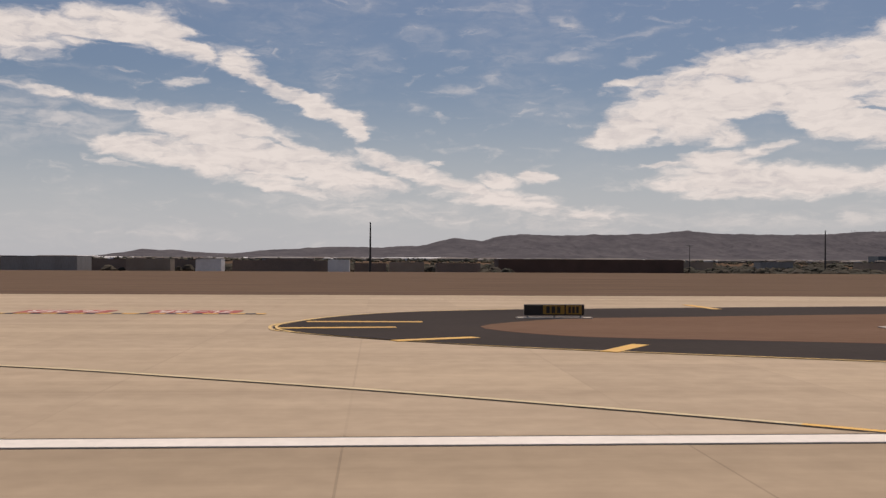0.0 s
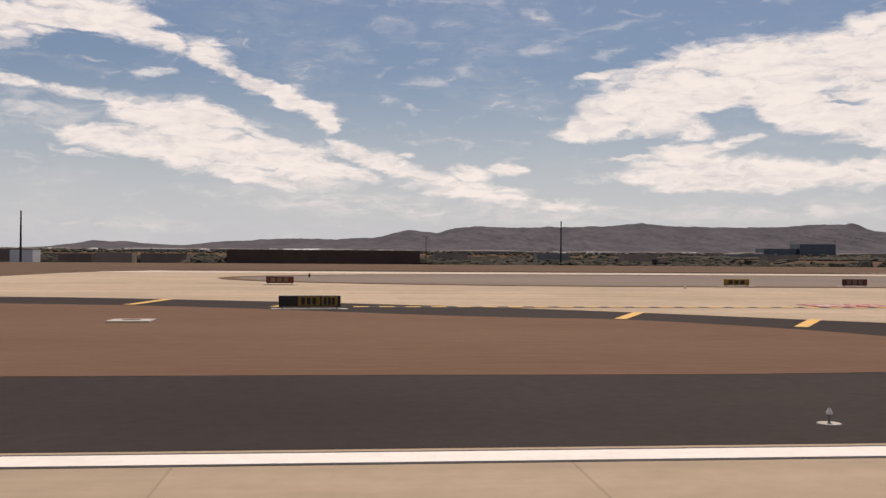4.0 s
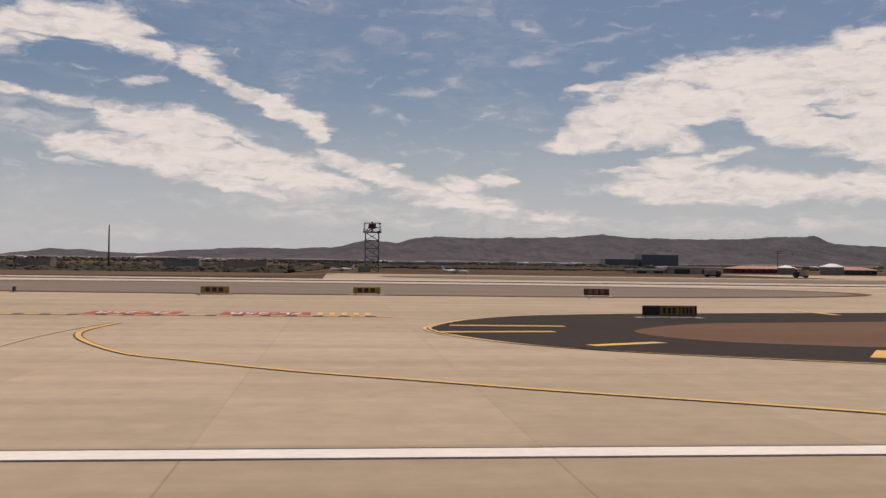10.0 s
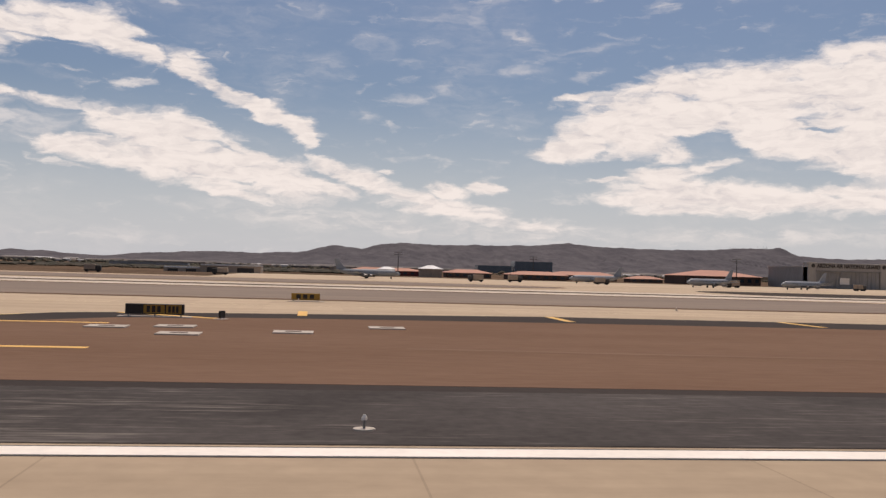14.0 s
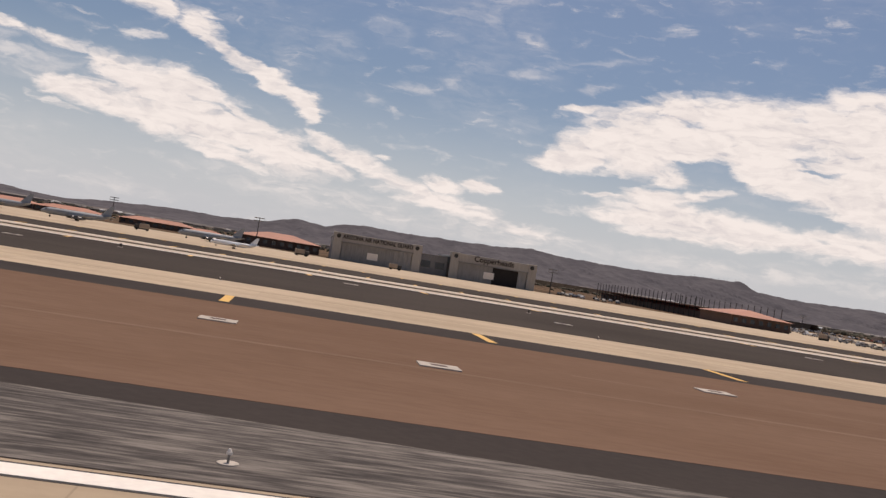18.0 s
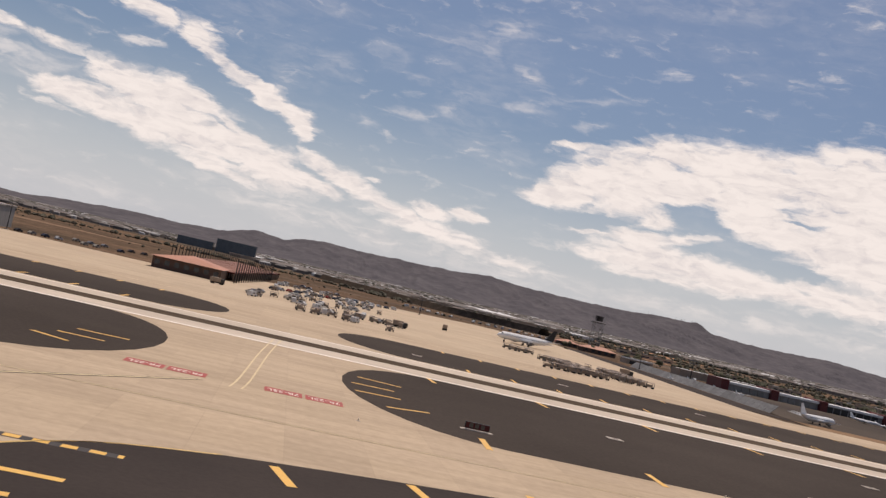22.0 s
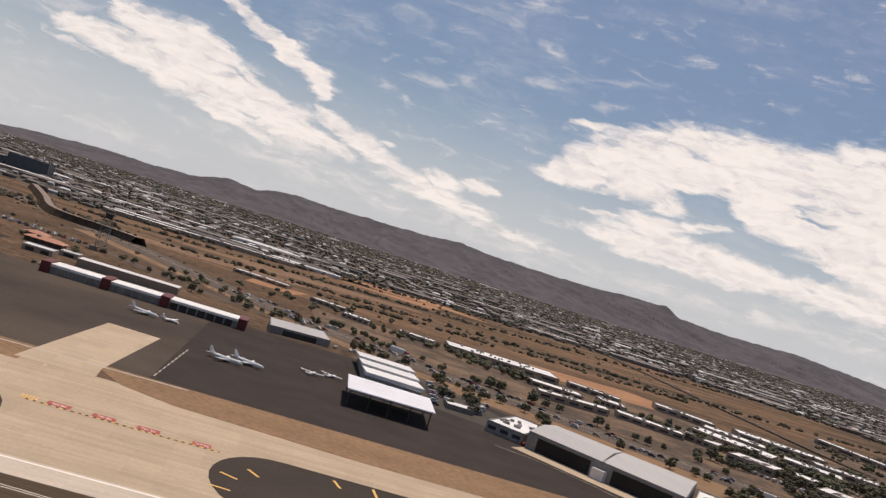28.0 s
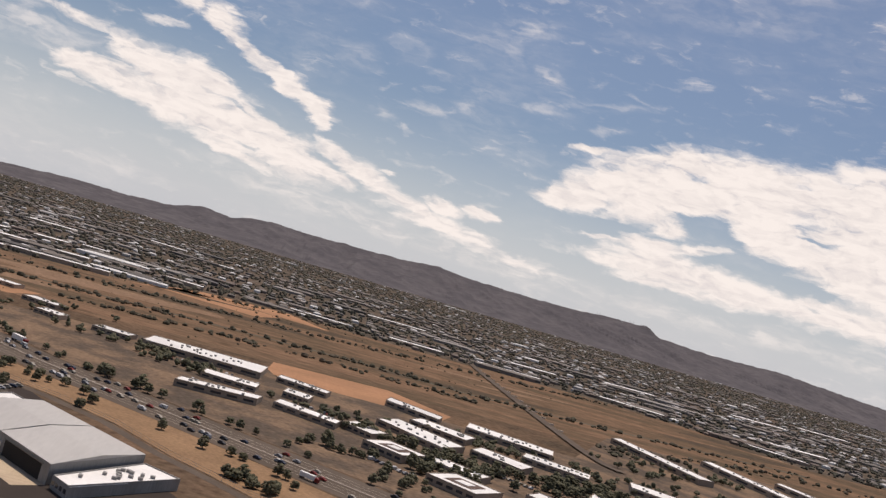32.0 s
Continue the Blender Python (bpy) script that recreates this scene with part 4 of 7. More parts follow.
HOLD_TEXT = letters("7L-25R", 4.6, M_WHITE)
HOLD_TEXT2 = letters("7R-25L", 3.2, M_WHITE)
for k, (x, y, w) in enumerate(((-23, 75.2, 6.6), (-13.5, 75.2, 6.6), (194, 77.4, 6.6), (212, 77.4, 6.6), (224.5, 77.4, 6.6), (379.7, 76.0, 6.6), (395.5, 76.6, 6.6), (413.2, 76.0, 6.6), (422.8, 76.2, 6.6),
                               (585, 77.4, 6.6), (602.5, 77.4, 6.6), (1034.4, 76.0, 6.6), (1044.4, 76.0, 6.6), (1059.6, 76.0, 6.6), (1074, 76.0, 6.6),
                               (1420, 272.2, 6), (1431.5, 272.2, 6), (1443, 272.2, 6), (1457, 272.2, 5), (1092, 123, 4.6), (1097, 123, 4.6), (1108.5, 123, 4.6), (1113.5, 123, 4.6))):
    sq = marking("painted_hold_sign", prism([(-w / 2, -1.9), (w / 2, -1.9), (w / 2, 1.9), (-w / 2, 1.9)], -0.01, 0.012), M_RED, "red painted hold sign with white runway numbers on the taxiway")
    sq.matrix_basis = pose(x * S, y * S, 0)
    t = new("lettering", HOLD_TEXT if y < 100 else HOLD_TEXT2)
    t.parent = sq
    t.matrix_basis = pose(0, 0, 0.016 * S, 0, 0, 180) @ Matrix.Diagonal((0.42, 0.8, 1, 1))
for x, y in ((1026.8, 76.0), (374, 76.0), (428.6, 76.2), (576, 77.6), (1412.5, 272.2)):
    bm = bmesh.new()
    for k in range(5):
        prism([(-2 + k * 0.9, -1.8), (-1.6 + k * 0.9, -1.8), (-1.6 + k * 0.9, 1.8), (-2 + k * 0.9, 1.8)], 0, 0.02, bm)
    marking("painted_location_bars", bm, M_YELLOW, "yellow and black painted location bars").matrix_basis = pose(x * S, y * S, 0)

# shoulder bars in yellow
def bar(a, b, width, top=0.026):
    d = (Vector(b) - Vector(a)).normalized()
    n = Vector((-d.y, d.x)) * width / 2
    poly = [(a[0] + n.x, a[1] + n.y), (a[0] - n.x, a[1] - n.y), (b[0] - n.x, b[1] - n.y), (b[0] + n.x, b[1] + n.y)]
    marking("shoulder_bar", prism(poly, 0.0, top), M_YELLOW, "yellow painted shoulder bar on dark asphalt")


for tip in (-6, 232.6, 433.6, 1087):
    for a, b in (((0.4, 57.5), (7.2, 58.4)), ((1.6, 63.6), (9, 63.4)), ((6.9, 48.6), (11.2, 50.8)), ((18.6, 42.7), (21, 46.4)), ((33, 32.9), (37, 38.1)), ((47.3, 29.3), (49.4, 35.1)), ((62.3, 25.4), (63, 31.5)), ((81, 22.5), (81.4, 29.2))):
        near = -2.3 if tip < 0 and a[0] == 18.6 else 2.4 if tip == 433.6 and a[0] == 33 else {47.3: 1.8, 62.3: -2.3, 81: -9.1}.get(a[0], 0.0) if tip == 433.6 else 0.0
        bar((tip + a[0] + near, a[1]), (tip + b[0] + near, b[1]), 0.85)
for a, b in (((138.7, 76.3), (140.1, 84.6)), ((149.4, 74), (152, 83))):
    bar(a, b, 0.8)
for a, b in (((1108.2, 79.4), (1109.6, 73.6)), ((1119.4, 82.8), (1120.6, 76.8))):
    bar(a, b, 0.8)
for tip in (195, 393):
    for a, b in (((-20.7, 68), (-23.8, 61.5)), ((-11.5, 61.2), (-15.3, 55.1)), ((-3, 54.3), (-9.2, 49.4)), ((-0.3, 43.1), (-6.8, 42.3)), ((-5.6, 30.5), (-10.9, 33.9)), ((-18.2, 22.4), (-19.6, 28.6))):
        bar((tip + a[0], a[1]), (tip + b[0], b[1]), 0.75)
for a, b in (((1017.7, 49.9), (1012.9, 52.3)), ((1022, 61.1), (1016.6, 60.2)), ((1007.2, 42.5), (1005, 47.3)), ((1011, 80.4), (1008.8, 73.1)), ((990, 89), (988.2, 80.3)), ((967, 91), (965.3, 83.7)), ((986.9, 34.6), (984.6, 40)), ((976, 31.4), (974.4, 36)), ((577.9, 47.4), (572, 47.1)), ((578.4, 59.3), (573.1, 58.6)), ((569.9, 80.1), (568.2, 73)), ((612, 47), (625, 47)), ((612, 66), (622, 66)), ((620, 80), (628, 74))):
    bar(a, b, 0.8)
for a, b in (((1463.6, 251.4), (1468, 248.9)), ((1462.4, 238.8), (1467.1, 238.1)), ((1470, 260.6), (1472.9, 256)), ((1492.7, 273.1), (1494.2, 266.7)), ((1503.7, 275), (1504.2, 267.3))):
    bar(a, b, 0.8, 0.05)
for lo, hi, off in ((28.3, 120, 0), (263, 350, 0), (470, 560, 0), (634, 960, 0), (1131, 1500, 0)):
    x = lo
    while x < hi:
        bar((x, 88.6), (x + 0.1, 80.6), 0.8)
        x += 22.2
for lo, hi in ((775, 1070), (1132, 1440)):
    x = lo
    while x < hi:
        if lo > 1000:
            bar((x, 111.5), (x + 0.5, 119), 0.8)
        bar((x + 3, 184.5), (x + 3.4, 178), 0.8)
        x += 21.2
for lo, hi in ((800, 1080), (1150, 1400)):
    x = lo
    while x < hi:
        bar((x, 222.5), (x + 0.5, 229), 0.7)
        bar((x + 2, 278), (x + 1.6, 272), 0.7)
        x += 10.9
for a, b in (((1085, 135.6), (1079, 136)), ((1087, 143), (1080, 143)), ((1082, 128), (1077, 131)), ((1118.5, 150), (1125, 150)), ((1118.5, 141), (1125, 141.5)), ((1122, 130), (1128, 133)), ((1120, 160), (1127, 158))):
    bar(a, b, 0.7)


# pale wheel tracks and scrapes in the gravel
def wheel_track(points, width, label="pale wheel track across the gravel"):
    marking("wheel_track", ribbon(curve_points(points, 8), width, 0.026), M_TRACK, label)


wheel_track(((640, 49.6), (700, 47), (780, 50), (860, 53.2), (905, 51.5), (960, 55), (1000, 60)), 0.7)
wheel_track(((880, 62), (905, 60.5), (950, 61.5), (990, 64)), 0.5)
wheel_track(((700, 66), (780, 68), (840, 66.5)), 0.45)
for pts in (((1195, 128.5), (1210, 129), (1225, 130), (1260, 133), (1320, 134)), ((1195, 126.2), (1230, 127.4), (1300, 131))):
    wheel_track(pts, 0.5, "faint pale scrape across the asphalt")
for x in (579.7, 585.3):
    marking("dark_joint", ribbon([(x, 22.5), (x + 0.03, 25), (x - 0.01, 28), (x + 0.04, 32)], 0.06, 0.012), M_ASPHALT, "dark sealed joint across the grooved concrete")

# ---- lights, pads and signs of the airfield ----
def edge_light():
    e = thing("taxiway_edge_light", (0, -400, 0), "small pale edge light on a round concrete base", "airfield light", "taxiway edge lights")
    bm = bmesh.new()
    tube(bm, (0, 0, -0.05), (0, 0, 0.03), 0.30, 0.28, 14)
    part("base_plate", bm, M_PAD, e)
    bm = bmesh.new()
    tube(bm, (0, 0, 0.03), (0, 0, 0.24), 0.035, 0.03, 8)
    part("stem", bm, M_STEEL, e)
    bm = bmesh.new()
    tube(bm, (0, 0, 0.24), (0, 0, 0.30), 0.075, 0.075, 10)
    tube(bm, (0, 0, 0.30), (0, 0, 0.38), 0.065, 0.03, 10)
    part("lens", bm, M_WHITE, e, "pale white lens")
    return e


light = edge_light()
for x, y in ((76.8, 24.9), (121.2, 24.8), (377.1, 24.9), (378.4, 26.6), (386.0, 32.7), (390.0, 41.6), (166, 24.6), (316, 24.9), (514.5, 25.0), (572.6, 33.4), (902, 24.6), (808.5, 25.2), (1000, 44), (1010, 52), (507.1, 23.8)):
    place(light, x, y, 0.01)
for x in range(190, 1400, 44):
    place(light, x + 3, 112.5, 0.0)
for x, y in ((297.8, 27.4), (335.5, 24.6), (636.8, 24.5), (860.9, 24.5), (680, 24.6), (724, 24.6), (768, 24.6), (948, 25)):
    place(light, x, y, 0.015)
light.matrix_basis = pose(28.4 * S, 35.5 * S, 0.01 * S)


def pad(w, d):
    e = thing("service_pad", (0, -400, 0), "pale concrete service pad with a dark hatch in the gravel", "service pad", "service pads in the gravel")
    part("slab", soft_box(-w / 2, w / 2, -d / 2, d / 2, -0.1, 0.07, 0.02), M_PAD, e)
    part("hatch", soft_box(-w / 5, w / 5, -d / 6, d / 6, 0.0, 0.085, 0.01), M_BROWN, e, "dark metal hatch")
    return e


pad_a = pad(2.4, 2.0)
for x, y in ((78.4, 58.5), (106.6, 61.8), (142.5, 59.1), (343, 57.2), (281.1, 57.4), (309.1, 65.4), (525.5, 55.6), (552.9, 58.7), (622.7, 62.1), (626.6, 63.4), (627.7, 57), (483, 64.4), (483, 56.8), (497.8, 61.2), (804.8, 56.2), (815.3, 45.3), (814.1, 50.2), (813.9, 58.5), (857.2, 63.2), (870.3, 55), (891.3, 65.3),
             (1001.3, 59.6), (1009.6, 65.5), (1010.6, 62.2), (973.5, 72.8), (941.4, 68.1), (940, 63.2), (634, 60), (640, 66), (535, 52), (275, 62), (330, 66), (720, 58), (905, 60)):
    place(pad_a, x, y, 0.03)
for x, y in ((1160, 150), (1182, 128), (1210, 160), (1085 - 30, 150), (1030, 160), (900, 140), (820, 150), (1250, 140), (1300, 160), (1340, 250), (1380, 252), (1350, 262), (1140, 240), (1180, 250), (1220, 255), (950, 160), (870, 165), (1280, 236), (1232, 134)):
    place(pad_a, x, y, 0.02)
pad_a.matrix_basis = pose(57.7 * S, 57.6 * S, 0.03 * S)
place(pad_a, 31.9, 57.4, 0.03)


def guidance_sign(width, height, faces, label, material=M_SIGN_DARK):
    """A row of flat lit panels on short legs over a concrete strip. faces: where each yellow or red panel starts and ends, and its paint."""
    e = thing("guidance_sign", (0, -400, 0), label, "airfield sign", "airfield guidance signs")
    part("concrete_strip", soft_box(-width / 2 - 0.5, width / 2 + 0.5, -0.5, 0.5, -0.1, 0.06, 0.02), M_PAD, e, "pale concrete footing")
    part("cabinet", soft_box(-width / 2, width / 2, -0.13, 0.13, 0.2, 0.2 + height, 0.04), material, e)
    n = max(2, int(width / 1.1))
    leg = None
    for k in range(n):
        x = -width / 2 + 0.25 + k * (width - 0.5) / (n - 1)
        if leg is None:
            leg = part("leg", boxes((-0.05, 0.05, -0.05, 0.05, 0.05, 0.22)), M_STEEL, e, at=(x, 0, 0))
        else:
            again(leg, e, (x, 0, 0))
    for a, b, m in faces:
        dark_face = m is M_SIGN_DARK
        face = part("sign_face", soft_box(a, b, -0.15, -0.12, 0.27, 0.13 + height, 0.01), m, e, "coloured sign face")
        c = M_SIGN_DARK if m is M_SIGN_YELLOW else M_SIGN_YELLOW
        step = (b - a) / 4
        for k in range(0 if dark_face else 3):
            part("character_bar", boxes((a + step * (k + 0.6), a + step * (k + 1.25), -0.16, -0.15, 0.34, 0.06 + height)), c if m is not M_SIGN_RED else M_SIGN_PALE, face)
    return e


long_sign = guidance_sign(4.2, 0.75, ((-1.9, -0.9, M_SIGN_DARK), (-0.8, 0.7, M_SIGN_YELLOW), (0.8, 1.9, M_SIGN_YELLOW)), "long black and yellow taxiway guidance sign on a concrete footing")
for x, y, r in ((253.2, 76.2, 0), (152, 70.5, 4), (352.2, 70.6, 0), (453, 73.4, 0), (564, 71.6, 0), (1005, 73.6, 3), (623.6, 74, 0)):
    place(long_sign, x, y, 0.03, r)
long_sign.matrix_basis = pose(12.3 * S, 67.5 * S, 0.03 * S)
red_sign = guidance_sign(3.2, 0.8, ((-1.5, 1.5, M_SIGN_RED),), "red mandatory guidance sign beside the far taxiway", M_SIGN_DARK)
for x, y in ((1072.5, 124), (1133, 125), (89, 118.3), (146.7, 120), (264.8, 127.4), (364, 121.2), (460, 121), (557.8, 122)):
    place(red_sign, x, y)
red_sign.matrix_basis = pose(217.4 * S, 120.3 * S, 0)
yel_sign = guidance_sign(3.2, 0.75, ((-1.5, 1.5, M_SIGN_YELLOW),), "weathered yellow guidance sign seen from its side", M_SIGN_YELLOW)
for x, y in ((326.1, 75.6), (414.3, 115.8), (431.6, 119.1), (633.8, 113.1)):
    place(yel_sign, x, y)
place(yel_sign, 319.8, 37.3, 0.03, 18)
yel_sign.matrix_basis = pose(202 * S, 119.8 * S, 0)


def distance_sign(digits, label, shell=M_SIGN_DARK, half=0.48):
    """A flat box sign on two legs, a numeral on either face."""
    e = thing("distance_sign", (0, -400, 0), label, "airfield sign", "runway distance signs")
    part("concrete_strip", soft_box(-0.9, 0.9, -0.5, 0.5, -0.1, 0.06, 0.02), M_PAD, e, "pale concrete footing")
    r = 0.07 if digits else 0.2
    bm = bmesh.new()
    prof = [(-half, 0.16), (half, 0.16)] + [(half - r + r * math.cos(a), 1.16 - r + r * math.sin(a)) for a in (0, 0.4, 0.8, 1.2, 1.57)] + [(r - half - r * math.sin(a), 1.16 - r + r * math.cos(a)) for a in (0, 0.4, 0.8, 1.2, 1.57)]
    front, back = ([bm.verts.new((x, y, z)) for x, z in prof] for y in (-0.13, 0.13))
    bm.faces.new(front)
    bm.faces.new(back[::-1])
    for i in range(len(prof)):
        bm.faces.new((front[i], front[(i + 1) % len(prof)], back[(i + 1) % len(prof)], back[i]))
    part("cabinet", bm, shell, e)
    leg = part("leg", boxes((-0.04, 0.04, -0.04, 0.04, 0.05, 0.18)), M_STEEL, e, at=(-0.3, 0, 0))
    again(leg, e, (0.3, 0, 0))
    for s, digit in zip((-1, 1), digits):
        part("face_panel", soft_box(0.06 - half, half - 0.06, s * 0.135 - 0.01, s * 0.135 + 0.01, 0.22, 1.10, 0.006), M_SIGN_DARK, e, "black sign face")
        o = new("numeral", letters(digit, 1.05, M_SIGN_PALE, bold=0.015))
        o.parent = e
        o.matrix_basis = pose(0, s * 0.15 * S, 0.66 * S, 90, 0, 0 if s < 0 else 180) @ Matrix.Diagonal((0.85, 1, 1, 1))
    return e


ds = distance_sign("64", "black runway distance sign with a pale numeral on either face", half=0.7)
ds.matrix_basis = pose(493.2 * S, 38.2 * S, 0.03 * S, 0, 0, -90)
ds = distance_sign("", "weathered tan-backed distance sign seen from behind", M_SIGN_BACK)
for x, y, r in ((927.1, 41.7, 85), (932.3, 39.3, 62)):
    place(ds, x, y, 0.03, r)
ds.matrix_basis = pose(522.3 * S, 35.2 * S, 0.03 * S, 0, 0, 78)
ds = distance_sign("", "black airfield sign seen end on, on a footing")
for x, y, r in ((43.5, 67.7, 80), (628.5, 72.9, 60), (357.5, 77.6, 80), (368.5, 36.2, 60), (281, 40.2, 86), (281.1, 69.3, 88), (559, 71.1, 75), (103.4, 72.5, 70), (122.3, 68.2, 85), (323, 70.7, 75), (482.7, 68.6, 85), (809.8, 69.9, 85), (558, 74.8, 30), (90.5, 121.4, 88), (149, 151, 80), (243, 121, 85), (392, 117, 85), (832, 168, 80), (900, 163, 80)):
    o = place(ds, x, y, 0.03, r)
    k = 0.62 if y > 60 else 0.85
    o.scale = (k, k, k * 0.85)
ds.matrix_basis = pose(84.5 * S, 36.5 * S, 0.03 * S, 0, 0, 42)

# ---- distance: mountains, plain, river bed, suburb ----
CREST = ((-6000, 0), (-3300, 5), (-2650, 12), (-2300, 40), (-2130, 84), (-1990, 72), (-1880, 80), (-1650, 55), (-1350, 45), (-950, 84), (-450, 112), (0, 110), (400, 128), (620, 180), (745, 205), (980, 176), (1180, 226),
         (1390, 246), (1700, 234), (2100, 246), (2600, 256), (2935, 290), (3230, 262), (3900, 256), (4350, 268), (4700, 294), (4980, 298), (5060, 312), (5200, 236), (5700, 215), (6250, 232), (6500, 245), (6900, 222), (7600, 190), (9000, 120), (11000, 30))


def ridge_height(x):
    for (x0, h0), (x1, h1) in zip(CREST, CREST[1:]):
        if x0 <= x <= x1:
            u = (x - x0) / (x1 - x0)
            u = u * 0.5 + u * u * (3 - 2 * u) * 0.5
            return h0 + (h1 - h0) * u
    return 0.0


def mountain_range():
    bm = bmesh.new()
    nx, ny = 860, 46
    rows = []
    for j in range(ny + 1):
        v = j / ny
        row = []
        for i in range(nx + 1):
            x = -6000 + 17000 * i / nx
            y = 7300 + 2550 * v
            rise = min(1.0, v / 0.78)
            xw = x + 240 * noise.noise(Vector((x / 900, y / 700, 2.0)))
            # spurs run down from the crest, with deep gullies between them
            spur = 1.0 - 2.2 * abs(noise.noise(Vector((xw / 300, y / 2400, 7.0))))
            rib = 1.0 - 2.2 * abs(noise.noise(Vector((xw / 105, y / 900, 3.0))))
            top = ridge_height(x)
            if v <= 0.78:
                h = top * rise ** 1.2 * (1.0 - (1 - rise) * (0.42 - 0.42 * spur))
                h += top * 0.11 * (rib - 0.5) * rise * (1 - rise) * 2.4
            else:
                h = top * (1 - (v - 0.78) * 2.2)
            h += (noise.fractal(Vector((x / 80, y / 240, 1.0)), 1.0, 2.0, 4) * 8.0) * rise * min(1.0, top / 120)
            row.append(bm.verts.new((x, y, max(h, -3 if j else -6))))
        rows.append(row)
    for j in range(ny):
        for i in range(nx):
            bm.faces.new((rows[j][i], rows[j][i + 1], rows[j + 1][i + 1], rows[j + 1][i]))
    ob = structure("mountain_range", bm, M_MOUNT, "long bare desert mountain range with haze painted into its grey colour", "mountains")
    bm = bmesh.new()
    for x in (4560, 4590, 4840, 4900, 4930, 5010):
        tube(bm, (x, 9290, ridge_height(x) - 5), (x, 9290, ridge_height(x) + random.uniform(12, 26)), 1.2, 0.6, 5)
    part("summit_mast", bm, M_DARK, ob, "thin radio masts on the summit")
    return ob


mountain_range()
structure("river_bed", prism([(-2500, 1150), (600, 1080), (1200, 1030), (1500, 845), (1900, 900), (2500, 1080), (4200, 1400), (4600, 3000), (2600, 2050), (1900, 1600), (1500, 1400), (600, 1500), (-2500, 1600)], -0.3, 0.0), M_RIVER, "wide dry brown river bed with scrub", "ground")
# where the city begins beyond the river
CITY_EDGE = ((-6000, 1700), (700, 1640), (1000, 1480), (1180, 1235), (1350, 1240), (1470, 1290), (1510, 1330), (1573, 1480), (1668, 1540), (1824, 1498), (2000, 1535), (2194, 1552), (2340, 1500), (2470, 1340), (3000, 1500), (4500, 2300), (9000, 3400))


def city_edge(x):
    for (x0, y0), (x1, y1) in zip(CITY_EDGE, CITY_EDGE[1:]):
        if x0 <= x <= x1:
            return y0 + (y1 - y0) * (x - x0) / (x1 - x0)
    return 9999.0


structure("suburb_ground", prism([*CITY_EDGE, (9000, 7900), (-6000, 7900)], -0.3, 0.03), M_SUBURB, "built-up plain of the city below the mountains", "ground")
for k, pl in enumerate(([(1434, 850), (1476, 853), (1490, 905), (1440, 900)], [(1690, 800), (1830, 785), (1850, 840), (1800, 905), (1695, 880)], [(1505, 1330), (1660, 1300), (1690, 1400), (1520, 1420)], [(1500, 1290), (1610, 1420), (1760, 1400), (1700, 1520), (1575, 1470)])):
    structure("graded_plot_%d" % (k + 1), prism(pl, -0.2, 0.012), M_CLEARED, "bare orange graded earth plot", "ground")
bm = ribbon(curve_points([(1240, 1000), (1360, 1012), (1520, 1034), (1760, 1082), (1960, 1085), (2400, 1230)], 6), 9, 0.03)
structure("green_channel", bm, M_SCRUB, "dark green strip of brush along the river channel", "vegetation")


def soil_patches():
    rg = random.Random(31)
    for k in range(30):
        cx = rg.uniform(900, 2700)
        cy = 900 + rg.random() * 520 + max(0.0, cx - 1500) * 0.42 if cx > 1250 else rg.uniform(720, 1600)
        rx, ry, tilt = rg.uniform(40, 170), rg.uniform(10, 38), radians(rg.uniform(8, 26) if cx > 1400 else rg.uniform(-8, 8))
        pts = []
        for i in range(18):
            a, q = i * math.tau / 18, rg.uniform(0.65, 1.15)
            x, y = rx * q * math.cos(a), ry * q * math.sin(a)
            pts.append((cx + x * math.cos(tilt) - y * math.sin(tilt), cy + x * math.sin(tilt) + y * math.cos(tilt)))
        dark = k % 2
        structure("soil_patch_%d" % (k + 1), prism(pts, -0.2, 0.006 + 0.0008 * k), M_DARKSOIL if dark else M_PALESOIL, "dark soil in the river bed" if dark else "pale dry soil in the river bed", "ground")


soil_patches()


def between(a, b, u):
    return (a[0] + (b[0] - a[0]) * u, a[1] + (b[1] - a[1]) * u)


def scatter_houses():
    rng = random.Random(5)
    bm = bmesh.new()
    for _ in range(15500):
        y = 1230 + 6050 * rng.random() ** 1.55
        x = rng.uniform(-1.0, 1.0) * (1500 + y * 0.62) + 900 + 0.18 * y
        if y < city_edge(x) + 12:
            continue
        x, y = round(x / 26) * 26 + rng.uniform(-5, 5), round(y / 40) * 40 + rng.uniform(-6, 6)
        if 860 < x < 1060 and y < 1810:
            continue
        if y > 3600 and rng.random() < 0.45:
            continue
        w, d, h = rng.uniform(4.0, 8.5), rng.uniform(3.5, 6), rng.uniform(2.6, 4.2)
        if rng.random() < 0.05:
            w, d, h = w * rng.uniform(3, 8), d * 2.2, h * 1.3
        v = [bm.verts.new(c) for c in ((x - w, y - d, 0), (x + w, y - d, 0), (x + w, y + d, 0), (x - w, y + d, 0), (x - w, y - d, h), (x + w, y - d, h), (x + w, y + d, h), (x - w, y + d, h), (x - w * 0.6, y, h * 1.45), (x + w * 0.6, y, h * 1.45))]
        for f in ((0, 1, 5, 4), (1, 2, 6, 5), (2, 3, 7, 6), (3, 0, 4, 7), (4, 5, 9, 8), (6, 7, 8, 9), (5, 6, 9), (7, 4, 8)):
            bm.faces.new([v[i] for i in f])
    tagged(part("suburb_houses", bm, M_HOUSES), "countless low houses and sheds of a far suburb in haze-lifted colours", "houses", kind="stuff")


